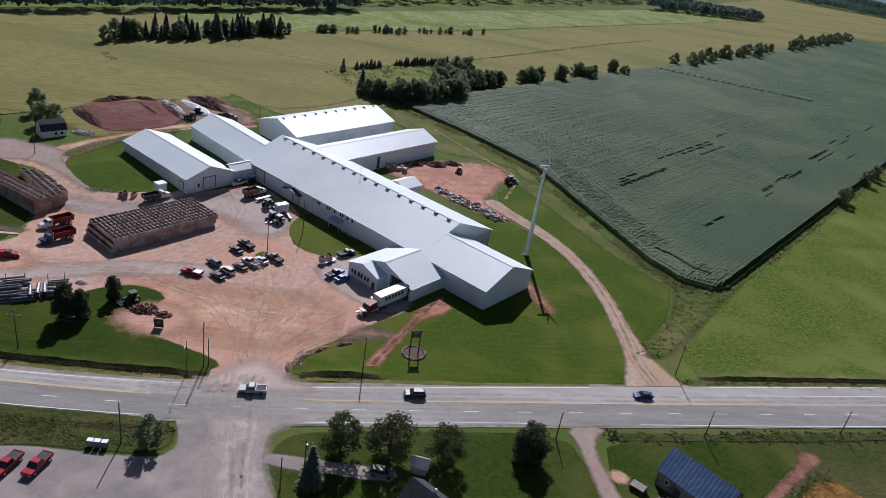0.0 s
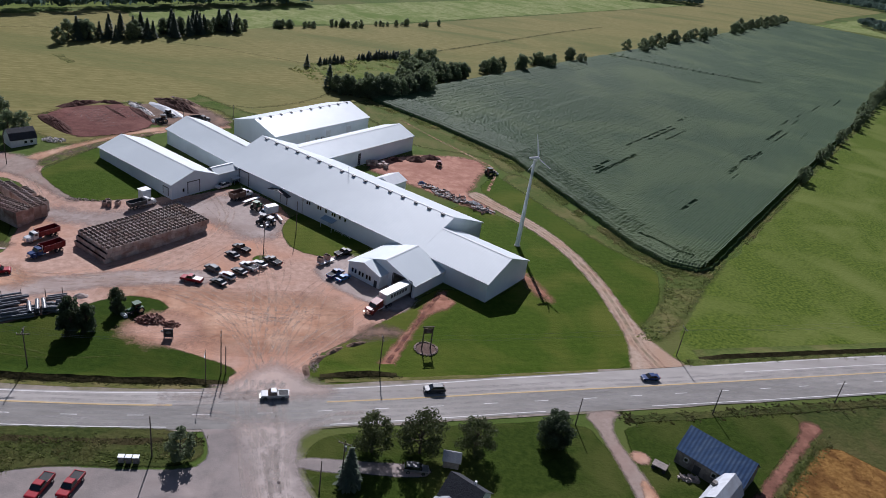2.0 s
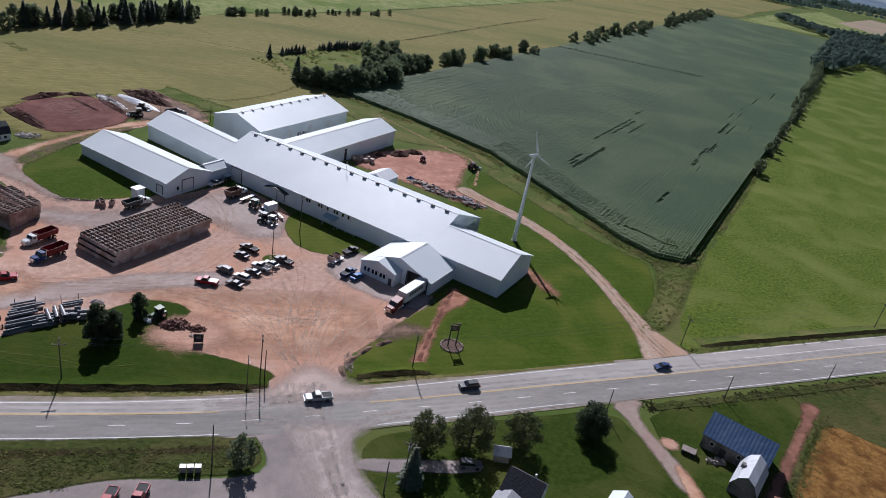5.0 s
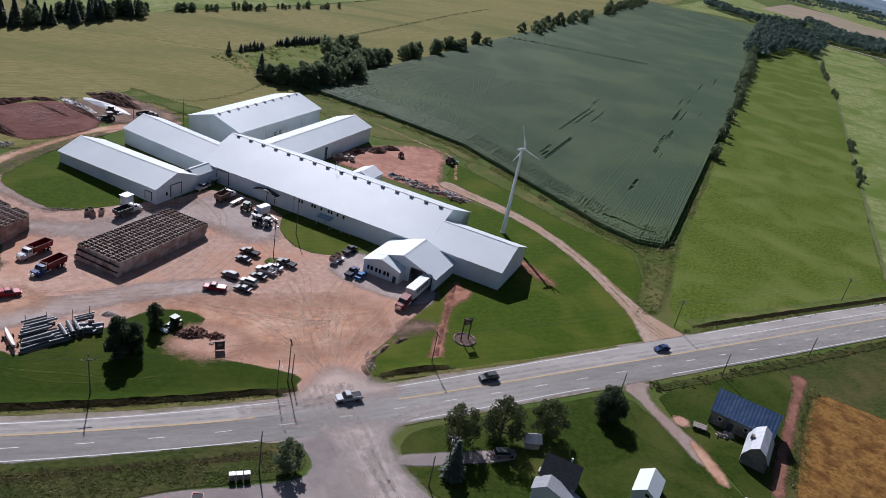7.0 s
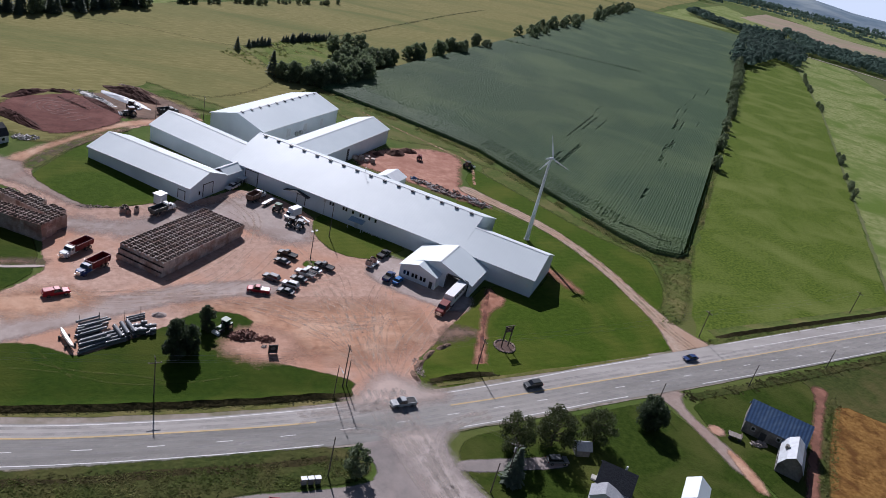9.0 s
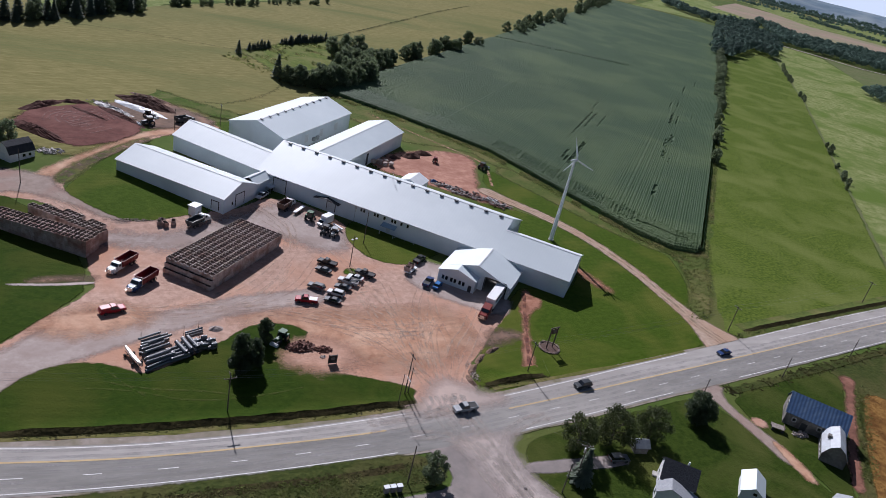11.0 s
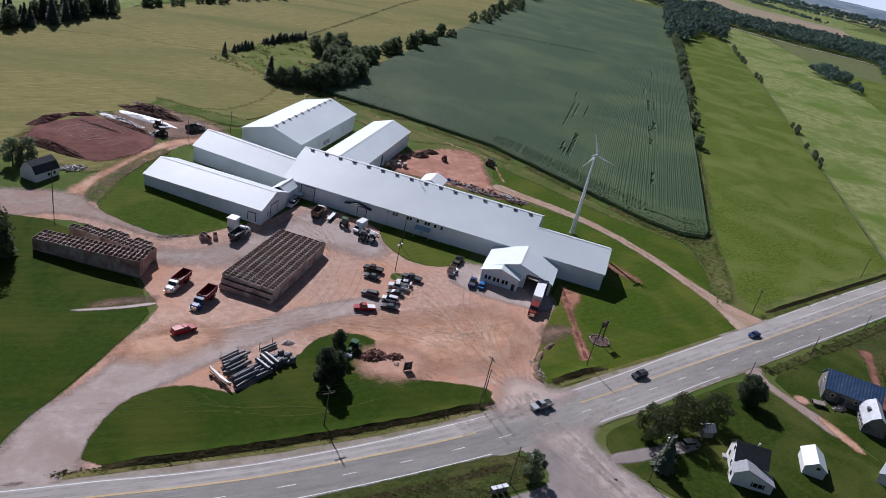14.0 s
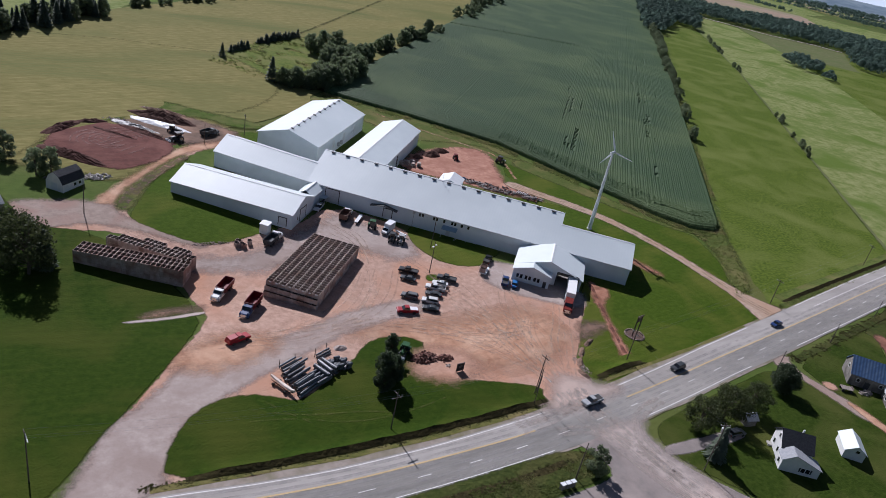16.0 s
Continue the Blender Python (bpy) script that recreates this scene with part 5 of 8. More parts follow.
    for k in range(7):
        r = 3 + 2.0 * k
        loops.append([(-106 + r * 0.95 * math.cos(a / 14) + rnd.gauss(0, .15), 281 + r * 0.8 * math.sin(a / 14) + rnd.gauss(0, .15)) for a in range(0, 70 if k < 5 else 50)])
    for k in range(9):
        a = k / 8
        loops.append([(-121 + 15 * a + 11.5 * u / 12 + rnd.gauss(0, .15), 286 - 21 * a + 11.5 * u / 14 + rnd.gauss(0, .15)) for u in range(0, 9 + (k % 3))])
    ribbon_mesh("tyre_track", loops, 0.42, 0.5, veil(mat("soil_track", (0.19, 0.095, 0.078), (0.25, 0.13, 0.108), 0.6), 0.9), "tyre tracks circling on red soil", "tyre tracks")


tyre_tracks()


def tufts(name, places, height, width, material, label, category="weeds", blades=3, seed=1):
    """Weeds as clumps of bent blades."""
    rng = np.random.default_rng(seed)
    vs, fs = [], []
    for x, y, s in places:
        z = gz(x, y)
        for b in range(blades):
            ang = rng.random() * 6.2832
            h, w = height * s * (0.6 + 0.7 * rng.random()), width * s * (0.6 + 0.7 * rng.random())
            ox, oy = x + rng.normal(0, width * 0.4), y + rng.normal(0, width * 0.4)
            dx, dy = math.cos(ang) * w, math.sin(ang) * w
            lx, ly = rng.normal(0, h * 1.2), rng.normal(0, h * 1.2)
            k = len(vs)
            vs += [(ox - dx, oy - dy, z), (ox + dx, oy + dy, z), (ox + dx * 0.7 + lx, oy + dy * 0.7 + ly, z + h), (ox - dx * 0.7 + lx, oy - dy * 0.7 + ly, z + h * 0.85)]
            fs.append((k, k + 1, k + 2, k + 3))
    return tagged(raw_mesh(name, vs, fs, material), label, category, kind="stuff")


M_WEED = leafy(mat("weed_leaves", (0.13, 0.165, 0.045), (0.22, 0.25, 0.085), 0.4, (0.27, 0.25, 0.11), 0.1, rough=0.7, rnd=0.35, spec=0.1), 0.7)
M_WEED_DARK = leafy(mat("dark_weed_leaves", (0.06, 0.058, 0.022), (0.105, 0.1, 0.042), 0.4, rough=0.7, rnd=0.35, spec=0.1), 0.55)


def along(line, off, spread, count, rnd, lo=-1e9, hi=1e9):
    pts = [p for p in offset_line(line, off) if lo < p[0] < hi]
    out = []
    for _ in range(count):
        x, y = pts[rnd.randrange(len(pts))]
        out.append((x + rnd.gauss(0, 1.2), y + rnd.gauss(0, spread), rnd.uniform(0.5, 1.2)))
    return out


def ditch_bank(lo, hi, off, rise, turf):
    """The lawn's steep edge at the roadside ditch: a low grassed swell shaped to fit the camera's view, its weedy road
    face coloured with shade.
    """
    line = [p for p in densify(offset_line(ROAD, off), 1.0, closed=False) if lo < p[0] < hi]
    n = len(line)
    for a, b, name, material, label in (((3.6, 0.05), (0.25, 1.0), "bank_top", turf, "mown swell of the lawn above the ditch"), ((0.25, 1.0), (-0.9, 0.12), "bank_face", M_DITCH_SHADED, "weedy face of the roadside ditch, shade put into its dark colour")):
        vs, fs = [], []
        steps = 5
        for i, (x, y) in enumerate(line):
            p, q = line[max(0, i - 1)], line[min(n - 1, i + 1)]
            d = Vector((q[0] - p[0], q[1] - p[1])).normalized()
            ends = min(1.0, i / 6, (n - 1 - i) / 6)
            for k in range(steps):
                f = k / (steps - 1)
                o = a[0] + (b[0] - a[0]) * f + 0.3 * noise.noise((x * 0.35, y * 0.35, 4)) * (1 if 0 < k else 0.3)
                z = (a[1] + (b[1] - a[1]) * (f * f if name == "bank_top" else f)) * rise * ends * (1 + 0.3 * noise.noise((x * 0.25, y * 0.25, 8))) + 0.14
                vs.append((x - d.y * o, y + d.x * o, z))
        for i in range(n - 1):
            for k in range(steps - 1):
                c = i * steps + k
                fs.append((c, c + 1, c + steps + 1, c + steps))
        tagged(raw_mesh(name, vs, fs, material, smooth=True), label, "ditch bank", kind="structure")


def weeds():
    rnd = random.Random(21)
    places = []
    for off, spread, n, lo, hi in ((5.8, 0.3, 1500, -120, -34), (7.5, 0.3, 260, -16, 2)):
        places += along(ROAD, off, spread, n, rnd, lo, hi)
    strip("verge", [p for p in offset_line(ROAD, 6.5) if -15 < p[0] < 56], 0.7, 0.5, 0.13, M_DRYGRASS, "dry grass verge of the highway", "grass", rough=0.6)
    tufts("ditch_weeds", places, 0.2, 0.2, M_WEED_DARK, "dark weeds in the roadside ditch", seed=2)
    ditch_bank(-114, -33, 6.6, 0.8, M_LAWN_SHADED)
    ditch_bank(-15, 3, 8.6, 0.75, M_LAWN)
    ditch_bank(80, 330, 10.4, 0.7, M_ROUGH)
    strip("verge", [p for p in offset_line(ROAD, 8.4) if 76 < p[0] < 400], 1.5, 1.7, 0.15, M_ROUGH, "rough weedy verge of the highway", "grass", rough=0.5)
    tufts("verge_weeds", along(ROAD, 8.8, 0.6, 3000, rnd, 76, 330), 0.25, 0.22, M_WEED, "weeds on the highway's verge", seed=3)
    strip("verge", [p for p in offset_line(ROAD, 5.2) if -119 < p[0] < -34], 0.8, 0.8, 0.13, M_DRYGRASS, "dry grass verge of the highway", "grass", rough=0.6)
    # bands of weeds round the corn and the hay field
    band = []
    for _ in range(8500):
        x = rnd.uniform(-150, 38)
        y = float(np.interp(x, [-152, -144, -105, -59.6, -23, 13.7, 27.6, 36, 40], [124, 122, 119, 111, 91, 71, 67.5, 71, 82]))
        d = abs(rnd.gauss(0, 2.2))
        if noise.noise((x * 0.1, y * 0.1, 5)) > -0.15:
            band.append((*yard(x, y - 1.2 - d), rnd.uniform(0.4, 1.3)))
    for _ in range(3600):
        Y = rnd.uniform(20, 420)
        band.append((*yard(40.2 + rnd.gauss(0, 0.9) + (2 if Y < 90 else 0) * rnd.gauss(0, 1), Y), rnd.uniform(0.25, 0.6) if Y < 110 else rnd.uniform(0.4, 1.2)))
    corner = [(66, 151), (72, 160), (78.5, 166), (82.7, 175), (87.5, 185), (89.5, 194), (104, 196), (114, 205), (116, 203), (101.5, 185.9), (94, 175.6), (84.3, 163.4), (76, 153.5), (70, 150)]
    q = np.array([(rnd.uniform(66, 117), rnd.uniform(150, 206)) for _ in range(4200)])
    band += [(x, y, rnd.uniform(0.5, 1.4)) for (x, y), d in zip(q, inside_of(q, corner)) if d > 0 and noise.noise((x * 0.15, y * 0.15, 8)) > -0.3]
    pasture = [(-51, 402), (-40, 418), (-20, 438), (14, 470), (22, 474), (40, 440), (16, 404), (-8, 376), (-24, 366)]
    q = np.array([(rnd.uniform(-52, 40), rnd.uniform(364, 474)) for _ in range(5200)])
    shrubs = []
    for (x, y), d in zip(q, inside_of(q, pasture)):
        south = (y - 402) + (x + 51) * 1.2 < 7
        if d > 0 and (south or d < 2 or noise.noise((x * 0.09, y * 0.09, 15)) > 0.12):
            shrubs.append((x, y, rnd.uniform(0.6, 1.7)))
    tufts("pasture_shrubs", shrubs, 0.55, 0.45, M_WEED, "low shrubs and weeds in rough pasture", "shrubs", seed=6)
    for _ in range(900):
        Y = rnd.uniform(95, 520)
        band.append((*yard(113 + rnd.gauss(0, 0.5), Y), rnd.uniform(0.4, 1.2)))
    tufts("margin_weeds", band, 0.36, 0.17, M_WEED, "tall weeds and dry grass along the field edges", seed=4)


weeds()

# ---- turbine, crates, poles, signs and yard clutter ----
M_WHITE = mat("white_coated_steel", (0.72, 0.74, 0.75), (0.8, 0.81, 0.82), 0.5, rough=0.4)
M_CRATE = mat("weathered_crate_wood", (0.44, 0.355, 0.31), (0.62, 0.52, 0.465), 1.2, (0.34, 0.22, 0.175), 0.3, rough=0.9, bump=0.3, rnd=0.3)
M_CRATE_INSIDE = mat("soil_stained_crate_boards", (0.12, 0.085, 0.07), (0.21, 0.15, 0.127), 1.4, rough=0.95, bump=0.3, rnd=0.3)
M_CRATE_RED = mat("reddish_crate_wood", (0.4, 0.29, 0.245), (0.56, 0.44, 0.39), 1.2, (0.3, 0.165, 0.13), 0.3, rough=0.9, bump=0.3, rnd=0.3)
M_POLE = mat("weathered_pole_wood", (0.09, 0.07, 0.058), (0.15, 0.12, 0.1), 2.0, rough=0.95)
M_WIRE = mat("weathered_aluminium_wire", (0.34, 0.34, 0.35), rough=0.5, metal=0.5)
M_PIPE = mat("dusty_black_plastic_pipe", (0.07, 0.074, 0.083), (0.13, 0.136, 0.148), 1.0, rough=0.4, spec=0.9, rnd=0.4)
M_REDSTONE = mat("brown_field_stone", (0.15, 0.105, 0.088), (0.27, 0.2, 0.17), 1.5, rough=0.9, rnd=0.3)
M_STONE = mat("field_stone", (0.2, 0.17, 0.15), (0.36, 0.31, 0.28), 1.5, rough=0.9, rnd=0.3)
M_MULCH = mat("brown_mulch", (0.08, 0.045, 0.035), (0.13, 0.08, 0.06), 1.5, rough=0.95, bump=0.6)
M_RUST = mat("rusty_scrap", (0.12, 0.05, 0.035), (0.22, 0.1, 0.07), 1.5, rough=0.8, rnd=0.4)
M_SCRAP = mat("grey_scrap_metal", (0.14, 0.125, 0.12), (0.4, 0.37, 0.35), 1.5, rough=0.6, rnd=0.5)
M_TARP = mat("white_plastic_sheet", (0.4, 0.41, 0.43), (0.6, 0.61, 0.63), 0.4, rough=0.4, bump=0.4)
M_TYRE = mat("tyre_rubber", (0.015, 0.015, 0.016), (0.03, 0.03, 0.031), 3.0, rough=0.8)


def tube(bm, p, q, r0, r1=None, n=10, caps=True):
    p, q = Vector(p), Vector(q)
    d = (q - p).normalized()
    a = d.orthogonal().normalized()
    b = d.cross(a)
    r1 = r0 if r1 is None else r1
    rings = [[bm.verts.new(c + (a * math.cos(6.2832 * i / n) + b * math.sin(6.2832 * i / n)) * r) for i in range(n)] for c, r in ((p, r0), (q, r1))]
    for i in range(n):
        bm.faces.new((rings[0][i], rings[0][(i + 1) % n], rings[1][(i + 1) % n], rings[1][i]))
    if caps:
        bm.faces.new(rings[0][::-1])
        bm.faces.new(rings[1])


def tubes(*segs, n=10):
    bm = bmesh.new()
    for s in segs:
        tube(bm, *s, n=n)
    return bm


def wind_turbine(x, y):
    top = thing("wind_turbine", at(x, y), "white three-bladed wind turbine on a tapered tower", "wind turbine")
    bm = bmesh.new()
    tube(bm, (0, 0, -0.3), (0, 0, 29.2), 0.78, 0.36, n=24)
    part("tower", bm, M_WHITE, top, smooth=False)
    part("base_flange", tubes(((0, 0, -0.2), (0, 0, 0.22), 1.05, 1.05), n=20), M_CONCRETE, top, "round concrete footing")
    yaw = Vector((0.94, 0.342, 0)).normalized()
    back = -yaw
    side = Vector((-yaw.y, yaw.x, 0))
    c = Vector((0, 0, 29.75))
    bm = bmesh.new()
    tube(bm, c + back * 1.6, c + yaw * 0.9, 0.34, 0.52, n=14)
    tube(bm, c + back * 2.2, c + back * 1.6, 0.18, 0.34, n=14)
    part("nacelle", bm, M_WHITE, top)
    hub_c = c + yaw * 1.15
    bm = bmesh.new()
    tube(bm, c + yaw * 0.9, c + yaw * 1.4, 0.42, 0.36, n=14)
    tube(bm, c + yaw * 1.4, c + yaw * 1.75, 0.36, 0.08, n=14)
    hub = part("hub", bm, M_WHITE, top)
    up = Vector((0, 0, 1))
    for k, ang in enumerate((24, 144, 264)):
        d = up * math.cos(radians(ang)) + side * math.sin(radians(ang))
        e = yaw.cross(d)
        bm = bmesh.new()
        rings = []
        for f, chord, thick, twist in ((0.0, 0.34, 0.3, 0.0), (0.14, 0.75, 0.2, 0.35), (0.3, 0.68, 0.15, 0.25), (0.65, 0.42, 0.08, 0.12), (1.0, 0.14, 0.03, 0.03)):
            o = hub_c + d * (0.35 + 6.9 * f)
            ch = (e * math.cos(twist) + yaw * math.sin(twist)).normalized()
            nn = ch.cross(d)
            rings.append([bm.verts.new(o + ch * chord * cx + nn * thick * cy) for cx, cy in ((-0.35, 0), (-0.1, 0.5), (0.3, 0.35), (0.65, 0), (0.3, -0.25), (-0.1, -0.4))])
        for a, b in zip(rings, rings[1:]):
            for i in range(6):
                bm.faces.new((a[i], a[(i + 1) % 6], b[(i + 1) % 6], b[i]))
        bm.faces.new(rings[-1])
        part("blade", bm, M_WHITE, top)


wind_turbine(43.1, 201.2)

CL, CW, CH = 1.2, 1.8, 1.38


def notched(bm, length, t, z0, z1, seams, m):
    """A wall of boards: one solid with a groove at each seam on both faces."""
    prof = [(0, z0)]
    for z in seams:
        prof += [(0, z - 0.02), (0.025, z), (0, z + 0.02)]
    prof.append((0, z1))
    ring = prof + [(t - a, z) for a, z in reversed(prof)]
    ends = [[bm.verts.new(m @ Vector((x, y, z))) for y, z in ring] for x in (0, length)]
    n = len(ring)
    for i in range(n):
        bm.faces.new((ends[0][i], ends[1][i], ends[1][(i + 1) % n], ends[0][(i + 1) % n]))
    bm.faces.new(ends[0][::-1])
    bm.faces.new(ends[1])


CRATE_PARTS = {}


def crate_parts(material):
    """The meshes of an open bin: floor, side and end walls, corner posts, with the places of each."""
    if material.name in CRATE_PARTS:
        return CRATE_PARTS[material.name]
    L, W, H, t = CL - 0.03, CW - 0.03, CH - 0.02, 0.065

    def mesh(name, bm):
        me = bpy.data.meshes.new(name)
        bm.to_mesh(me)
        bm.free()
        me.materials.append(material)
        return me
    one = Matrix.Identity(4)

    def dark_inside(me):
        """Darker boards on the inner face (the side walls' +y, the floor's top)."""
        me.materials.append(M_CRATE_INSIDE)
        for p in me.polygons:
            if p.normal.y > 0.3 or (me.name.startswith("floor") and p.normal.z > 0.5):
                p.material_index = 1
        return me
    bm = bmesh.new()
    box(bm, 0.02, L - 0.02, 0.02, W - 0.02, 0.02, 0.15)
    floor = dark_inside(mesh("floor", bm))
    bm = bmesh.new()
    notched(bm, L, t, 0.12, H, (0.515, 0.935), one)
    side = dark_inside(mesh("side_wall", bm))
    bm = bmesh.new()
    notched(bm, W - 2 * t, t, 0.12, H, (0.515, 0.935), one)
    end = dark_inside(mesh("end_wall", bm))
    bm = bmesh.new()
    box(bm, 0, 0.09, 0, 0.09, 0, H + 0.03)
    post = dark_inside(mesh("corner_post", bm))
    places = [(floor, one), (side, pose(0, 0, 0)), (side, pose(L, W, 0, 0, 0, 180)), (end, pose(L - t, t, 0, 0, 0, 90) @ pose(0, -t, 0)), (end, pose(t, W - t, 0, 0, 0, -90) @ pose(0, -t, 0))]
    places += [(post, pose(x, y, 0)) for x in (t, L - t - 0.09) for y in (t, W - t - 0.09)]
    CRATE_PARTS[material.name] = places
    return places


def potato_crate(m, material, label, group):
    top = thing("potato_crate", m, label, "crate", group)
    for me, place in crate_parts(material):
        ob = new(me.name.split(".")[0], me)
        ob.parent = top
        ob.matrix_basis = place
    return top


def crate_stack(origin, turn, nx, ny, layers, base, label, group, skip=lambda i, j, k: False, lift_off=((0, 0),), material=M_CRATE, panels=False):
    """nx bins along, ny across; the top layer as single bins, those under it joined."""
    rnd = random.Random(nx * 31 + ny)
    frame_m = pose(origin[0], origin[1], base, 0, 0, turn)
    vs, fs, slots = [], [], []
    for k in range(layers):
        ox, extra = lift_off[min(k, len(lift_off) - 1)]
        for i in range(-extra, nx):
            for j in range(ny):
                if skip(i, j, k):
                    continue
                m = pose(i * CL + rnd.gauss(0, 0.015) + ox, j * CW + rnd.gauss(0, 0.015), k * CH, 0, 0, rnd.gauss(0, 0.4))
                if k == layers - 1:
                    crate = potato_crate(frame_m @ m, material, label, group)
                    if i == 0 and panels:
                        part("painted_panel", boxes((-0.012, -0.003, 0.25, 0.95, CH - 0.42, CH - 0.1)), M_TRIM, crate, "pale painted panel")
                else:
                    if 0 < j < ny - 1 and 0 < i < nx - 1 and k < layers - 2:
                        continue
                    for me, place in crate_parts(material):
                        b = len(vs)
                        vs += [m @ place @ v.co for v in me.vertices]
                        fs += [tuple(b + q for q in p.vertices) for p in me.polygons]
                        slots += [p.material_index for p in me.polygons]
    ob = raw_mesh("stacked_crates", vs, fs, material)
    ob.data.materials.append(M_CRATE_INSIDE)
    ob.data.polygons.foreach_set("material_index", slots)
    ob.matrix_world = frame_m
    tagged(ob, "lower layers of stacked weathered wooden potato crates", "crates", group, "stuff")


# the big stack: long side across the farm's axes
cx, cy = yard(-78.9, -60.3)
crate_stack((cx, cy), 48.5, 26, 8, 3, -1.0, "open weathered wooden potato crate atop a stack", "crates in the big stack", lift_off=((-1.15, 0), (-0.6, 0), (0, 0)), panels=True)
crate_stack((-124.9, 201.6), -31.1, 23, 3, 4, -2.55, "open reddish wooden potato crate atop a stack", "crates in the reddish stack", material=M_CRATE_RED)
crate_stack((-116.6, 209.2), -42.5, 20, 3, 3, -1.8, "open grey wooden potato crate atop a stack", "crates in the grey stack", skip=lambda i, j, k: (j == 2 and (i < 7 or 11 < i < 14 or i > 17)) or (j == 1 and i < 2))
for x, y, a in ((-84.2, 203.4, 10), (-82.4, 202.6, 25), (-80.8, 204.2, -8), (-82.9, 204.6, 40)):
    potato_crate(at(x, y, a), M_CRATE_RED, "single reddish wooden potato crate on the gravel", "loose crates")


def utility_pole(x, y, h, arm=True, turn=8.0, lamp=False, label="weathered wooden utility pole with a crossarm", transformer=False, r=0.14):
    top = thing("utility_pole", at(x, y, turn), label, "utility pole")
    part("pole", tubes(((0, 0, -0.5), (0, 0, h), r, r * 0.65), n=10), M_POLE, top)
    if arm:
        a = part("crossarm", boxes((-0.07, 0.07, -1.2, 1.2, h - 0.75, h - 0.6)), M_POLE, top)
        for yy in (-1.1, -0.5, 0.5, 1.1):
            part("insulator", tubes(((0, yy, h - 0.6), (0, yy, h - 0.38), 0.05, 0.03), n=8), M_WHITE, a)
        part("brace", tubes(((0.08, -0.6, h - 0.75), (0.08, 0, h - 1.35), 0.025), ((0.08, 0.6, h - 0.75), (0.08, 0, h - 1.35), 0.025), n=6), M_GALV, top)
    if transformer:
        part("transformer", tubes(((0.35, 0, h - 2.6), (0.35, 0, h - 1.6), 0.27, 0.27), ((0.35, 0, h - 1.6), (0.35, 0, h - 1.5), 0.27, 0.1), n=12), M_GALV, top, "grey drum transformer")
    if lamp:
        bm = tubes(((0, 0, h - 0.3), (0, -1.2, h + 0.15), 0.04, 0.04), ((0, -1.2, h + 0.15), (0, -2.2, h + 0.1), 0.04, 0.04), n=8)
        arm_ob = part("lamp_arm", bm, M_GALV, top)
        bm = bmesh.new()
        tube(bm, (0, -2.1, h + 0.08), (0, -2.75, h + 0.02), 0.13, 0.08, n=10)
        part("lamp_head", bm, M_WHITE, arm_ob)
    return top


P_N = [(-136.3, 128.4, 11.0), (-72.7, 123.6, 9.6), (-35.1, 125.2, 11.0), (-1.6, 130.4, 9.0), (74.5, 144.0, 9.0), (150, 158, 9.0)]
for i, (x, y, h) in enumerate(P_N):
    p = utility_pole(x, y, h, lamp=i == 0)
    if i == 1:
        arm = part("crossarm", boxes((-1.2, 1.2, -0.07, 0.07, h - 1.5, h - 1.36)), M_POLE, p)
        for xx in (-1.1, 0.0, 1.1):
            part("insulator", tubes(((xx, 0, h - 1.36), (xx, 0, h - 1.1), 0.06, 0.04), n=8), M_WHITE, arm)
utility_pole(-34.2, 125.6, 7.0, arm=False, label="short leaning wooden service pole beside another")
utility_pole(-37.6, 122.0, 8.3, arm=False, lamp=True, label="slim street lamp on a pole by the entrance", r=0.1)
P_S = [(-42.4, 100.1, 9.4), (40.1, 115.0, 7.2), (74.2, 121.3, 7.2), (109, 128.2, 6.8)]
for x, y, h in P_S:
    utility_pole(x, y, h, arm=False, label="weathered wooden pole beside the highway")
utility_pole(-120.4, 226.2, 10.5, arm=False, label="wooden pole beside the soil lane")
utility_pole(-26.3, 195.4, 10.8, arm=False, label="tall wooden service pole on the lawn")
utility_pole(-8.7, 95.0, 10.6, turn=70, transformer=True, label="wooden utility pole with crossarm beside the house")
utility_pole(-12.4, 93.2, 7.5, arm=False, label="stub pole beside the house drive")
utility_pole(-77.5, 277.5, 8.0, arm=False, label="wooden pole beside the soil heaps")
utility_pole(-60.5, 288, 9.0, label="wooden pole at the field's edge")


def yard_light(x, y):
    top = thing("yard_light", at(x, y, 30), "tall pole with two white floodlights in the yard", "light pole")
    part("pole", tubes(((0, 0, -0.4), (0, 0, 10.3), 0.13, 0.09), n=10), M_POLE, top)
    a = part("bracket", tubes(((-0.8, 0, 8.9), (0.8, 0, 8.9), 0.05), n=8), M_GALV, top)
    for xx in (-0.8, 0.8):
        part("floodlight", boxes((xx - 0.3, xx + 0.3, -0.25, 0.25, 8.85, 9.1)), M_WHITE, a, "white floodlight")


yard_light(-33.9, 181.5)
patch("grass_island", [(-37.0, 177.6), (-35.5, 180.6), (-32, 180.4), (-30.6, 178.4), (-33, 176.6)], 0.15, M_LAWN, "small grass island round the pole", "lawn", rough=0.3, cell=0.6)


def wire_run(points, drops, r=0.011):
    vs, fs = [], []
    for (a, b) in points:
        a, b = Vector(a), Vector(b)
        n = 14
        prev = None
        for i in range(n + 1):
            f = i / n
            p = a.lerp(b, f) - Vector((0, 0, drops * 4 * f * (1 - f)))
            k = len(vs)
            vs += [p + Vector((0, -r, -r * 0.5)), p + Vector((0, r, -r * 0.5)), p + Vector((0, 0, r))]
            if i:
                for q in range(3):
                    fs.append((k - 3 + q, k - 3 + (q + 1) % 3, k + (q + 1) % 3, k + q))
    return vs, fs


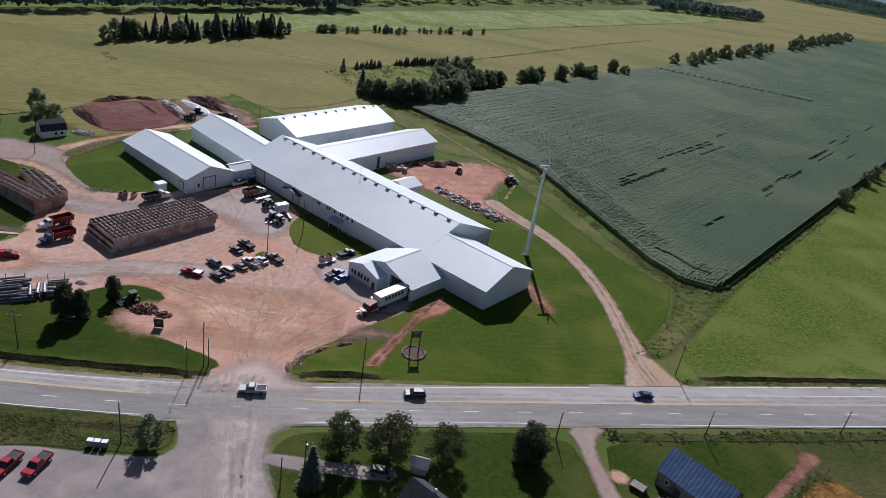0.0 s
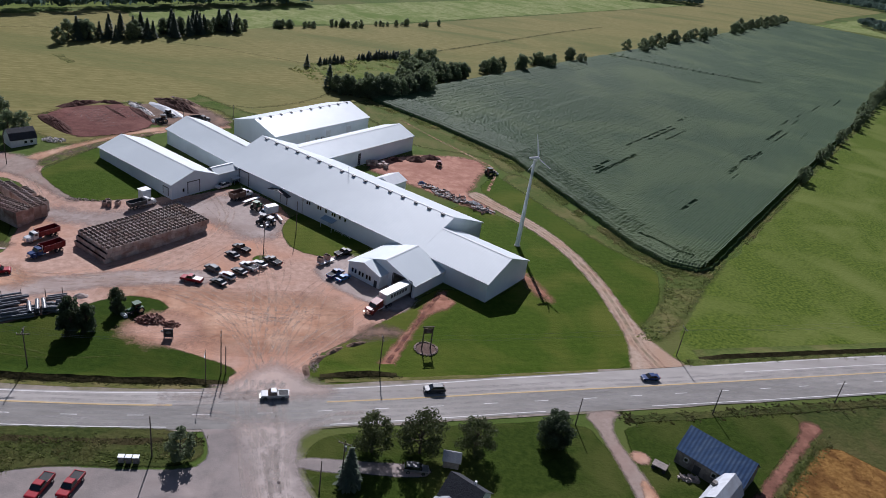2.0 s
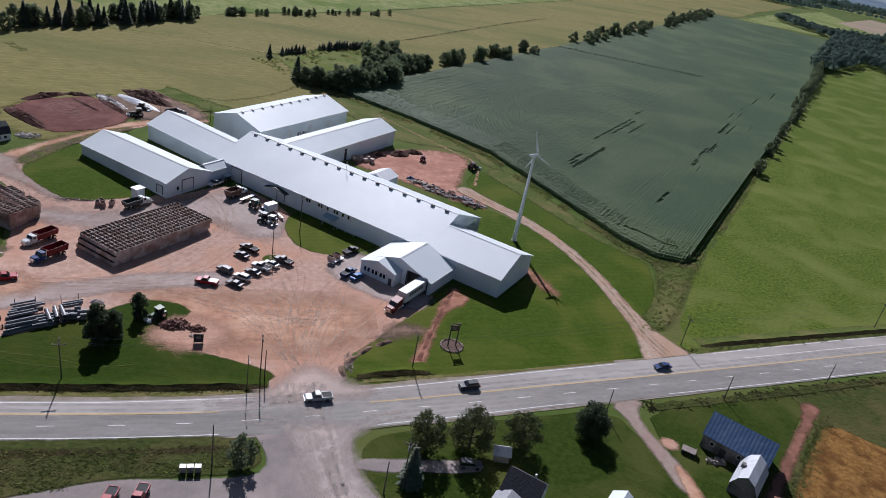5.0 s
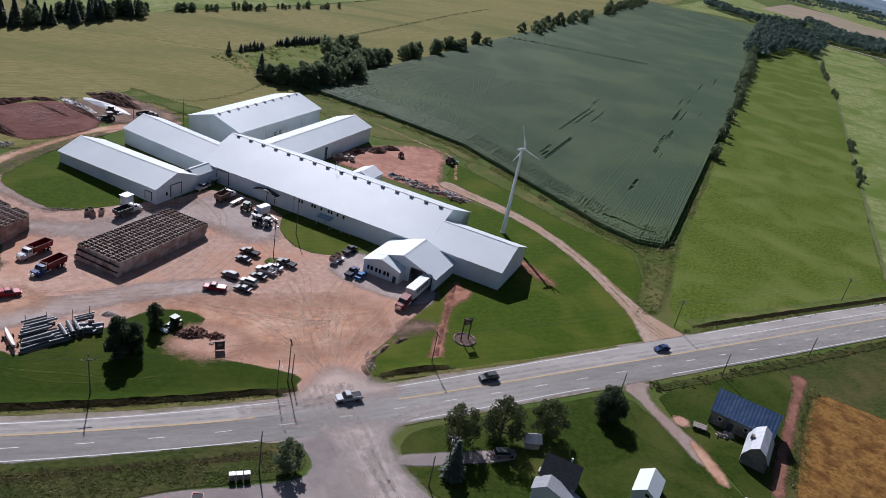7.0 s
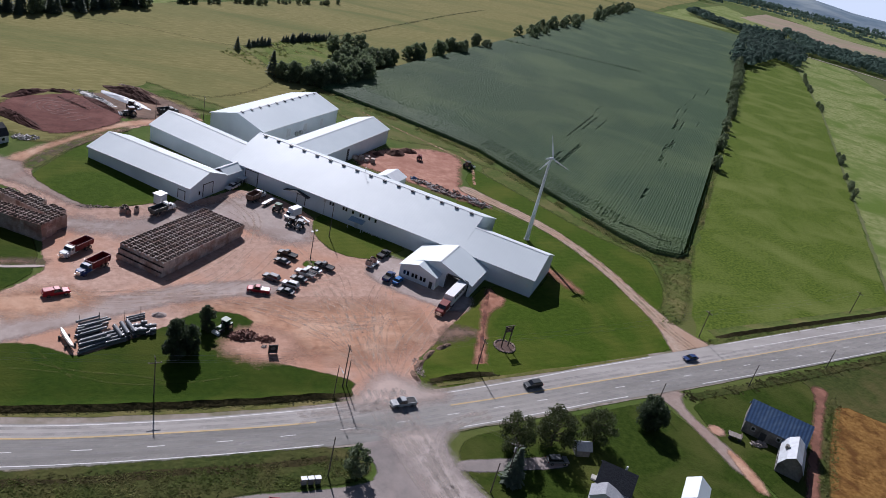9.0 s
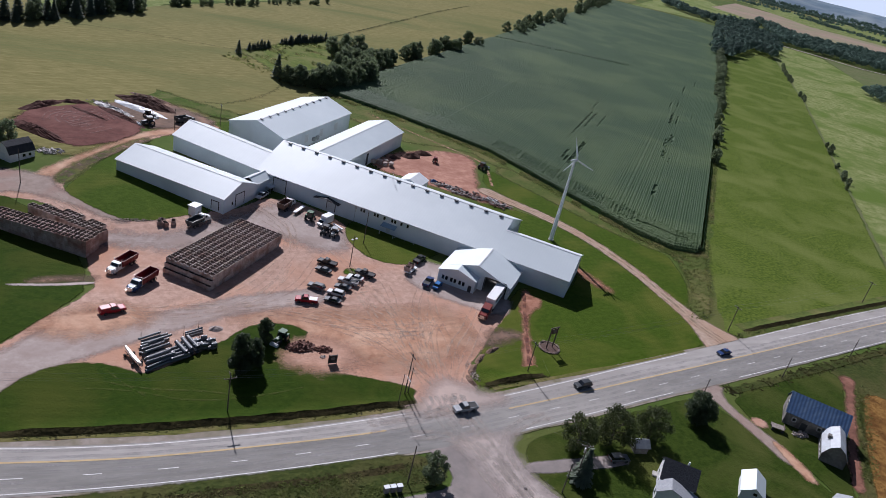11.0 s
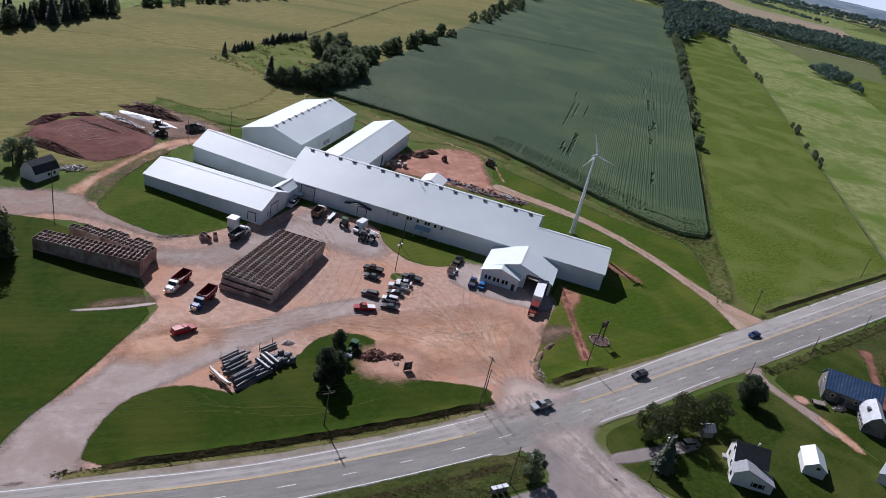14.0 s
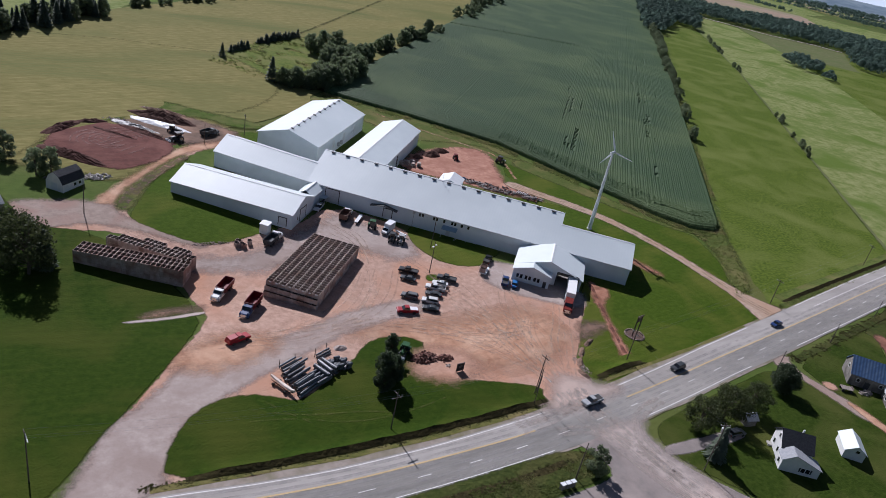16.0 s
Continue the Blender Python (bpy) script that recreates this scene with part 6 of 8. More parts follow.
spans = []
for (x0, y0, h0), (x1, y1, h1) in zip(P_N, P_N[1:]):
    for o in (-1.1, -0.5, 1.1):
        spans.append(((x0, y0 + o, h0 - 0.4), (x1, y1 + o, h1 - 0.4)))
spans.append(((-1.6, 130.4, 8.6), (-8.7, 95.0, 10.2)))
spans += [((-35.1, 125.2 + o, 10.6), (-8.7, 95.0 + o, 10.2)) for o in (-0.6, 0.6)]
spans += [((-26.3, 195.4, 10.5), (*yard(-70.4, -0.2), 6.0))]
vs, fs = wire_run(spans, 1.1)
tagged(raw_mesh("power_line", vs, fs, M_WIRE), "thin sagging power lines between wooden poles", "wires", kind="stuff")


def ring_sign(x, y):
    top = thing("business_sign", at(x, y, 12), "dark wooden sign hung between two posts", "sign")
    for s in (-1.05, 1.05):
        part("post", boxes((s - 0.12, s + 0.12, -0.12, 0.12, -0.3, 6.2)), M_POLE, top)
    part("beam", boxes((-1.5, 1.5, -0.1, 0.1, 6.2, 6.42)), M_POLE, top)
    b = part("board", boxes((-0.92, 0.92, -0.07, 0.07, 4.5, 5.95)), M_MULCH, top, "dark brown sign board")
    for z, w in ((5.5, 0.6), (5.15, 0.72), (4.8, 0.45)):
        part("lettering", boxes((-w, w, -0.085, -0.072, z, z + 0.16)), M_STONE, b, "pale unreadable line of lettering")
    patch("flower_bed", [(x + 2.6 * math.cos(a / 10 * 6.283), y + 2.6 * math.sin(a / 10 * 6.283)) for a in range(10)], 0.16, M_MULCH, "round bed of brown mulch", "flower bed", rough=0.1, cell=0.5)
    bed = thing("stone_ring", at(x, y), "ring of brown field stones round a bed", "stones")
    rnd = random.Random(5)
    for i in range(24):
        a = i / 24 * 6.2832
        bm = bmesh.new()
        bmesh.ops.create_icosphere(bm, subdivisions=1, radius=0.36, matrix=Matrix.Translation((2.65 * math.cos(a), 2.65 * math.sin(a), 0.2)) @ Matrix.Diagonal((rnd.uniform(.8, 1.2), rnd.uniform(.8, 1.2), rnd.uniform(.6, .9), 1)))
        for v in bm.verts:
            v.co += Vector((rnd.gauss(0, .04), rnd.gauss(0, .04), rnd.gauss(0, .04)))
        part("stone", bm, M_REDSTONE, bed)


ring_sign(9.5, 139.6)


def dark_board(x, y):
    top = thing("notice_board", at(x, y, 3), "dark notice board with a pale oval panel", "sign")
    for s in (-0.95, 0.95):
        part("post", boxes((s - 0.08, s + 0.08, -0.08, 0.08, -0.2, 2.6)), M_DARKTRIM, top)
    b = part("board", boxes((-0.87, 0.87, -0.06, 0.06, 0.35, 2.5)), M_DARKTRIM, top)
    bm = bmesh.new()
    ring = [bm.verts.new((0.55 * math.cos(a / 16 * 6.2832), -0.075, 1.6 + 0.4 * math.sin(a / 16 * 6.2832))) for a in range(16)]
    f = bm.faces.new(ring)
    bmesh.ops.solidify(bm, geom=[f], thickness=0.01)
    part("oval_panel", bm, M_SCRAP, b, "pale grey oval panel")


dark_board(-48.7, 137.2)


def pipe_pile():
    rnd = random.Random(8)

    def pipe(x, y, z, turn, length, r, group):
        top = thing("culvert_pipe", at(x, y, turn, dz=z + r), "black plastic culvert pipe lying in a pile", "pipe", group)
        bm = bmesh.new()
        n = 12
        for ra, flip in ((r, 1), (r * 0.86, -1)):
            a = [bm.verts.new((-length / 2, ra * math.cos(6.2832 * i / n), ra * math.sin(6.2832 * i / n))) for i in range(n)]
            b = [bm.verts.new((length / 2, ra * math.cos(6.2832 * i / n), ra * math.sin(6.2832 * i / n))) for i in range(n)]
            for i in range(n):
                q = (a[i], a[(i + 1) % n], b[(i + 1) % n], b[i])
                bm.faces.new(q if flip > 0 else q[::-1])
            if flip > 0:
                outer = (a, b)
            else:
                for oo, ii in ((outer[0], a), (outer[1], b)):
                    for i in range(n):
                        bm.faces.new((oo[i], oo[(i + 1) % n], ii[(i + 1) % n], ii[i]))
        bmesh.ops.recalc_face_normals(bm, faces=bm.faces[:])
        part("barrel", bm, M_PIPE, top)
        for e in (-1, 1):
            bm = bmesh.new()
            tube(bm, (e * length / 2 - 0.12 * e, 0, 0), (e * (length / 2 - 0.3), 0, 0), r * 1.06, n=n, caps=False)
            part("collar", bm, M_PIPE, top)

    # two bundles of long pipes, then short thick ones
    for row in range(9):
        for k in range(3 - (row % 3 == 2)):
            y0 = 148.3 - row * 1.15
            x0 = -86.2 + 0.18 * row
            pipe(x0 + rnd.gauss(0, .45), y0 + rnd.gauss(0, .12), 0.08 + k * 0.58, 27 + rnd.gauss(0, 3.0), rnd.uniform(4.8, 6.6), rnd.uniform(0.24, 0.32), "long culvert pipes")
    for row in range(4):
        for k in range(2):
            pipe(-81.6 + 0.3 * row, 144.4 - row * 1.1, 0.08 + k * 0.6, 26 + rnd.gauss(0, 2), 4.2, 0.3, "long culvert pipes")
    for i, (x, y) in enumerate(((-80.4, 143.6), (-79.2, 144.8), (-78.0, 145.4))):
        for k in range(2):
            pipe(x, y + k * 0.2, 0.08 + k * 0.9, -66 + rnd.gauss(0, 2), 4.6, 0.46, "short culvert pipes")
    for i in range(5):
        for j in range(3):
            for k in range(1 + (rnd.random() < 0.5)):
                pipe(-77.4 + i * 0.95, 144.6 + j * 1.5, 0.08 + k * 0.8, 20 + rnd.gauss(0, 8), 1.25, 0.42, "pipe offcuts")
    for k in range(4):
        pipe(-77.4, 150.2 + 0.42 * k, 0.08 + 0.3 * (k % 2), 26, 4.2, 0.22, "thin pipes")
    for x, y, h in ((-88.4, 148.6, 2.2), (-84.6, 149.8, 2.3), (-79.6, 150.5, 2.5), (-76.4, 152, 2.6)):
        stake = thing("stake", at(x, y), "upright dark stake beside the pipes", "stake")
        part("rod", boxes((-0.06, 0.06, -0.06, 0.06, -0.2, h)), M_POLE, stake)
    top = thing("boat_trailer", at(-89.8, 141.4, -65), "long pale hull on a low dark trailer", "trailer")
    bm = bmesh.new()
    rings = []
    for f, w, z in ((-3.7, 0.25, 1.25), (-2.8, 0.42, 1.15), (0, 0.5, 1.0), (2.6, 0.42, 1.1), (3.6, 0.12, 1.45)):
        rings.append([bm.verts.new((f, a * w, z + b)) for a, b in ((-1, 0.1), (-0.6, 0.35), (0.6, 0.35), (1, 0.1), (0.5, -0.25), (-0.5, -0.25))])
    for a, b in zip(rings, rings[1:]):
        for i in range(6):
            bm.faces.new((a[i], a[(i + 1) % 6], b[(i + 1) % 6], b[i]))
    bm.faces.new(rings[0])
    bm.faces.new(rings[-1][::-1])
    bmesh.ops.recalc_face_normals(bm, faces=bm.faces[:])
    part("hull", bm, mat("cream_hull", (0.6, 0.5, 0.42), (0.68, 0.58, 0.5), 0.6, rough=0.4), top)
    part("trailer_frame", boxes((-3.2, 3.0, -0.35, -0.25, 0.5, 0.64), (-3.2, 3.0, 0.25, 0.35, 0.5, 0.64), (-2, -1.85, -0.9, 0.9, 0.45, 0.58), (1.5, 1.65, -0.9, 0.9, 0.45, 0.58)), M_DARKTRIM, top)
    for xx in (-1.9, 1.6):
        for s in (-0.95, 0.95):
            part("wheel", tubes(((xx, s - 0.12, 0.42), (xx, s + 0.12, 0.42), 0.42), n=14), M_TYRE, top)


pipe_pile()


def heap(name, x, y, rx, ry, h, turn, material, label, category, seed, lump=0.35, seg=28, kind=""):
    """A lumpy mound."""
    vs, fs = [], []
    rings = 9
    for i in range(rings + 1):
        f = i / rings
        for j in range(seg):
            a = 6.2832 * j / seg
            wob = 1 + 0.22 * noise.noise((math.cos(a) * 1.5, math.sin(a) * 1.5, seed))
            px, py = rx * f * wob * math.cos(a), ry * f * wob * math.sin(a)
            z = h * max(0, 1 - f ** 1.6) * (1 + lump * noise.noise((px * 0.7, py * 0.7, seed + 3))) + lump * 0.6 * noise.noise((px * 1.9, py * 1.9, seed)) * (1 - f)
            vs.append((px, py, max(z, 0) - 0.05 - 0.25 * (i == rings)))
    for i in range(rings):
        for j in range(seg):
            a, b = i * seg + j, i * seg + (j + 1) % seg
            fs.append((a, a + seg, b + seg, b))
    ob = raw_mesh(name, vs, fs, material)
    ob.matrix_world = at(x, y, turn)
    return tagged(ob, label, category, kind=kind)


def rubble(name, x, y, rx, ry, h, count, size, material, label, category, seed, long=1.6):
    """A heap of broken pieces."""
    rng = np.random.default_rng(seed)
    vs, fs = [], []
    for _ in range(count):
        f, a = math.sqrt(rng.random()), rng.random() * 6.2832
        px, py = rx * f * math.cos(a), ry * f * math.sin(a)
        pz = h * (1 - f) * rng.random()
        m = pose(px, py, pz + size * 0.2, *(rng.normal(0, 25, 2)), rng.random() * 360)
        s = [size * (0.4 + 0.9 * rng.random()) * k for k in (long, 0.6, 0.35)]
        b = len(vs)
        vs += [tuple(m @ Vector((sx * s[0] / 2, sy * s[1] / 2, sz * s[2] / 2))) for sx in (-1, 1) for sy in (-1, 1) for sz in (-1, 1)]
        fs += [tuple(b + q for q in qd) for qd in ((0, 1, 3, 2), (4, 6, 7, 5), (0, 4, 5, 1), (2, 3, 7, 6), (0, 2, 6, 4), (1, 5, 7, 3))]
    ob = raw_mesh(name, vs, fs, material)
    ob.matrix_world = at(x, y)
    return tagged(ob, label, category, kind="stuff")


rubble("scrap_heap", -54.6, 143.9, 3.0, 1.9, 1.2, 420, 0.75, M_RUST, "heap of reddish broken boards and roots", "debris", 3)
rubble("scrap_heap", -49.6, 142.6, 1.8, 1.1, 0.7, 120, 0.7, M_RUST, "small heap of reddish debris", "debris", 4)
rubble("stones", -50.3, 139.9, 0.5, 0.4, 0.3, 12, 0.5, M_STONE, "few pale stones on the gravel", "stones", 5)
for k, (x, y, turn) in enumerate(((-17.6, 128.2, 100), (-15.6, 132.4, 52), (-12.0, 136.4, 45), (-7.2, 139.6, 28))):
    heap("gravel_berm", x, y, 3.0, 0.9, 0.62, turn, M_BROWNSOIL, "low berm of scraped brown gravel beside the entrance", "gravel berm", 60 + k, lump=0.5, seg=32)
rubble("stone_edge", -16.0, 131.5, 1.0, 4.2, 0.3, 70, 0.34, M_GREYGRAVEL, "dug-up stones along the drive's edge", "stones", 6)
rubble("stone_edge", -89.5, 206.6, 6.0, 0.8, 0.25, 130, 0.35, M_GREYGRAVEL, "stones and weeds along the lawn's edge", "stones", 7)
heap("soil_mound", 14.1, 272.8, 5.0, 3.2, 1.9, 20, M_DARKSOIL, "dark soil heap on the bare yard", "soil heap", 3)
heap("soil_mound", 20.5, 276.5, 4.5, 2.6, 1.6, 0, M_DARKSOIL, "dark soil heap on the bare yard", "soil heap", 7)
heap("soil_mound", 6.0, 269.6, 2.6, 2.0, 1.3, 0, M_DARKSOIL, "small dark soil heap on the bare yard", "soil heap", 9)
heap("gravel_heap", -72.6, 152.6, 1.8, 1.4, 0.9, 0, M_GREYGRAVEL, "small grey gravel heap by the pipes", "gravel heap", 12)


def scrap_row():
    """The row of old implements and iron behind the warehouse."""
    rng = np.random.default_rng(17)
    line = [(14.5, 247), (19, 242.6), (24, 237.6), (29, 233.4), (33, 230), (37, 225.6)]
    bits = []
    for i in range(58):
        f = rng.random() * 5
        k = min(4, int(f))
        x = line[k][0] + (line[k + 1][0] - line[k][0]) * (f - k) + rng.normal(0, 1.3)
        y = line[k][1] + (line[k + 1][1] - line[k][1]) * (f - k) + rng.normal(0, 1.3)
        top = thing("scrap_implement", at(x, y, rng.normal(-43, 14)), "rusty grey farm implement lying in the grass", "farm scrap", "old implements")
        L = rng.uniform(2.0, 7.5)
        part("beam", boxes((-L / 2, L / 2, -0.12, 0.12, 0.25, 0.5), (-L / 2, L / 2, 0.5, 0.66, 0.3, 0.45)), M_SCRAP if rng.random() < 0.6 else M_RUST, top)
        for e in range(rng.integers(1, 4)):
            xx = rng.uniform(-L / 2, L / 2)
            part("crossbar", boxes((xx - 0.1, xx + 0.1, -0.8, 0.9, 0.05, rng.uniform(0.3, 1.0))), M_SCRAP if rng.random() < 0.5 else M_RUST, top)
        if rng.random() < 0.5:
            part("wheel", tubes(((0, 0.9, 0.4), (0, 1.1, 0.4), 0.4), n=12), M_TYRE, top)
    for k in range(6):
        top = thing("pipe_rack", at(31.6 + 0.55 * k, 232.6 - 0.5 * k, 35), "white metal pipe on the scrap row", "pipe", "white pipes")
        part("tube", tubes(((-1.3, 0, 0.9), (1.3, 0, 0.9), 0.12), n=8), M_WHITE, top)
        part("bolster", boxes((-1.2, -1.0, -0.2, 0.2, 0, 0.8), (1.0, 1.2, -0.2, 0.2, 0, 0.8)), M_RUST, top)


scrap_row()
heap("covered_mound", 15.0, 246.8, 1.8, 1.4, 1.3, 0, mat("blue_tarp", (0.05, 0.09, 0.2), (0.08, 0.13, 0.27), 0.8, rough=0.4), "heap under a blue tarpaulin", "tarp heap", 31)

# heaps and covered silage behind the sheds
M_FILM = mat("grey_plastic_film", (0.2, 0.19, 0.18), (0.42, 0.41, 0.41), 0.9, (0.12, 0.1, 0.085), 0.3, rough=0.5, bump=0.8, bscale=1.2)
heap("silage_clamp", -88, 297, 15.5, 3.3, 1.5, -46, M_TARP, "long silage heap under white plastic", "silage clamp", 41, lump=0.15, seg=44)
heap("silage_clamp", -97.3, 294, 13, 2.6, 1.3, -50, M_FILM, "low silage heap under torn grey plastic", "silage clamp", 42, lump=0.5, seg=44)
heap("soil_bank", -86, 305, 15, 4.6, 3.0, -38, M_DARKSOIL, "long dark soil bank", "soil bank", 45, seg=48)
heap("soil_bank", -85, 314.5, 12, 2.4, 1.5, -36, M_BROWNSOIL, "low brown soil bank", "soil bank", 46, seg=40)
heap("soil_bank", -95, 286.5, 15, 2.4, 1.3, -54, M_REDBANK, "low soil bank beside the pad", "soil bank", 47, seg=40)
heap("soil_bank", -122, 294, 11, 3.2, 2.0, 48, M_REDBANK, "dark soil bank round the pad", "soil bank", 48, seg=36)
heap("soil_bank", -120, 266, 16, 3.4, 2.0, -47, M_REDBANK, "dark soil bank round the pad", "soil bank", 49, seg=48)
heap("soil_bank", -112, 300.5, 7, 2.2, 1.5, 4, M_REDBANK, "dark soil bank round the pad", "soil bank", 50, seg=32)
heap("soil_bank", -103, 284, 15, 1.2, 0.75, -49, M_REDBANK, "low ridge of soil across the pad", "soil bank", 51, seg=48)
rubble("stones", -85.5, 314.8, 9, 1.0, 1.7, 130, 0.8, M_STONE, "pale rubble along the soil bank", "stones", 11).matrix_world = at(-85.5, 314.8, -36)
rubble("stones", -104, 303, 5, 1.2, 0.8, 60, 0.8, M_STONE, "pale rubble beside the silage heap", "stones", 12).matrix_world = at(-103, 303, -20)


def pallet_mesh():
    bm = bmesh.new()
    box(bm, -0.6, 0.6, -0.5, 0.5, 0.1, 0.14)
    for y in (-0.48, -0.05, 0.38):
        box(bm, -0.6, 0.6, y, y + 0.1, 0.0, 0.1)
    me = bpy.data.meshes.new("pallet")
    bm.to_mesh(me)
    bm.free()
    me.materials.append(M_CRATE)
    return me


def pallet_stack(x, y, turn, count, me, seed):
    rnd = random.Random(seed)
    top = thing("pallet_stack", at(x, y, turn, 1.5), "stack of weathered wooden pallets on bare soil", "pallets", "pallet stacks")
    for k in range(count):
        ob = new("pallet", me)
        ob.parent = top
        ob.matrix_basis = pose(rnd.gauss(0, 0.05), rnd.gauss(0, 0.05), 0.1 + k * 0.142, 0, 0, rnd.gauss(0, 4))


pallets = pallet_mesh()
for i, (x, y, n) in enumerate(((-5.0, 262.2, 7), (-2.8, 261.4, 9), (-0.6, 260.8, 6), (1.6, 259.9, 8), (-2.2, 263.8, 5), (0.4, 263.2, 7))):
    pallet_stack(x, y, 30 + 12 * i, n, pallets, i)

# ---- vehicles ----
M_CHROME = mat("bright_metal", (0.6, 0.6, 0.6), rough=0.25, metal=1.0)
M_LAMP = mat("lamp_glass", (0.7, 0.7, 0.68), rough=0.15)
M_TAIL = mat("red_lamp", (0.35, 0.02, 0.02), rough=0.2)
M_CARGLASS = mat("car_glass", (0.012, 0.014, 0.017), rough=0.05, spec=0.8)
M_BEDLINER = mat("dark_bed", (0.03, 0.03, 0.032), (0.05, 0.05, 0.05), 2.0, rough=0.8)
PAINTS = {}


def paint(name, r, g, b, rough=0.42):
    if name not in PAINTS:
        PAINTS[name] = mat("paint_" + name, (r, g, b), (r * 0.88, g * 0.88, b * 0.88), 0.8, rough=rough, spec=0.3)
    return PAINTS[name]


PAINT = dict(red=(0.36, 0.02, 0.03), black=(0.016, 0.017, 0.02), white=(0.68, 0.68, 0.67), silver=(0.42, 0.43, 0.44), grey=(0.14, 0.145, 0.15), blue=(0.03, 0.16, 0.42), navy=(0.02, 0.05, 0.16), darkgrey=(0.05, 0.055, 0.06), green=(0.018, 0.085, 0.025), orange=(0.22, 0.03, 0.022), brown=(0.16, 0.09, 0.065), maroon=(0.17, 0.016, 0.02))


def loft(profile, widths, bm=None):
    """A body from its side outline [(x, z)], as wide at each point as widths says (half widths)."""
    bm = bm or bmesh.new()
    a = [bm.verts.new((x, -w, z)) for (x, z), w in zip(profile, widths)]
    b = [bm.verts.new((x, w, z)) for (x, z), w in zip(profile, widths)]
    n = len(a)
    bm.faces.new(a)
    bm.faces.new(b[::-1])
    for i in range(n):
        bm.faces.new((a[(i + 1) % n], a[i], b[i], b[(i + 1) % n]))
    bmesh.ops.recalc_face_normals(bm, faces=bm.faces[:])
    return bm


def wheel(top, x, y, r, w=0.24):
    t = part("wheel", tubes(((x, y - w / 2, r), (x, y + w / 2, r), r), n=16), M_TYRE, top)
    part("rim", tubes(((x, y - w / 2 - 0.012, r), (x, y + w / 2 + 0.012, r), r * 0.6), n=12), M_CHROME, t)


def car(kind, colour, x, y, turn, label, group="", name=None):
    """A saloon, suv or pickup that looks along its own +x."""
    m = paint(colour, *PAINT[colour])
    top = thing(name or {"sedan": "car", "suv": "car", "pickup": "pickup_truck"}[kind], at(x, y, turn, dz=0.1), label, "pickup truck" if kind == "pickup" else "car", group)
    if kind == "pickup":
        L, W, r = 5.7, 0.98, 0.4
        body = [(-2.85, 0.45), (2.75, 0.42), (2.85, 0.62), (2.8, 0.98), (2.6, 1.1), (1.35, 1.16), (1.2, 1.15), (-0.55, 1.15), (-2.8, 1.13), (-2.86, 0.8)]
        cab = [(-0.62, 1.13), (1.38, 1.13), (0.78, 1.8), (-0.42, 1.84)]
        roof = [(-0.42, 1.80), (0.80, 1.77), (0.70, 1.9), (-0.34, 1.92)]
        axles = (1.85, -1.75)
    elif kind == "suv":
        L, W, r = 4.7, 0.93, 0.37
        body = [(-2.3, 0.42), (2.3, 0.4), (2.38, 0.6), (2.3, 0.92), (2.1, 1.0), (1.15, 1.08), (1.0, 1.08), (-2.2, 1.1), (-2.35, 0.95), (-2.36, 0.6)]
        cab = [(-2.2, 1.08), (1.15, 1.08), (0.5, 1.62), (-1.85, 1.66)]
        roof = [(-1.9, 1.62), (0.52, 1.6), (0.4, 1.71), (-1.75, 1.74)]
        axles = (1.42, -1.42)
    else:
        L, W, r = 4.6, 0.9, 0.33
        body = [(-2.25, 0.36), (2.25, 0.34), (2.32, 0.52), (2.2, 0.76), (1.95, 0.84), (1.0, 0.92), (0.85, 0.92), (-1.6, 0.95), (-2.2, 0.95), (-2.3, 0.8)]
        cab = [(-1.7, 0.93), (1.05, 0.91), (0.3, 1.36), (-1.05, 1.38)]
        roof = [(-1.1, 1.34), (0.34, 1.33), (0.2, 1.43), (-0.95, 1.45)]
        axles = (1.38, -1.35)
    bm = loft(body, [W * (0.94 if i in (0, 1) else 0.9 if i in (2, 9) else 1.0) for i in range(len(body))])
    bmesh.ops.bevel(bm, geom=bm.edges[:], offset=0.05, segments=1, affect="EDGES")
    b = part("body", bm, m, top)
    part("glasshouse", loft(cab, [W * 0.95, W * 0.95, W * 0.78, W * 0.78]), M_CARGLASS, top, "dark tinted glass")
    bm = loft(roof, [W * 0.8, W * 0.8, W * 0.72, W * 0.72])
    part("roof", bm, m, top)
    if kind == "pickup":
        part("bed", boxes((-2.7, -0.75, -W + 0.12, W - 0.12, 0.9, 1.185)), M_BEDLINER, top, "dark open load bed")
        for s in (-1, 1):
            part("bed_rail", boxes((-2.8, -0.68, s * (W - 0.06) - 0.06, s * (W - 0.06) + 0.06, 1.14, 1.27)), m, top)
        part("tailgate", boxes((-2.84, -2.72, -W + 0.02, W - 0.02, 0.8, 1.27)), m, top)
    fx, rx = body[2][0], body[0][0]
    for s in (-1, 1):
        part("headlight", boxes((fx - 0.12, fx - 0.005, s * W * 0.72 - 0.17, s * W * 0.72 + 0.17, body[2][1], body[2][1] + 0.18)), M_LAMP, b)
        part("tail_light", boxes((rx - 0.1, rx + 0.06, s * W * 0.84 - 0.1, s * W * 0.84 + 0.1, 0.72, 0.98)), M_TAIL, b)
    part("bumper", boxes((fx - 0.06, fx + 0.06, -W * 0.85, W * 0.85, 0.38, 0.56)), M_DARKTRIM if kind != "pickup" else M_CHROME, top)
    for ax in axles:
        for s in (-1, 1):
            wheel(top, ax, s * (W - 0.1), r)
    return top


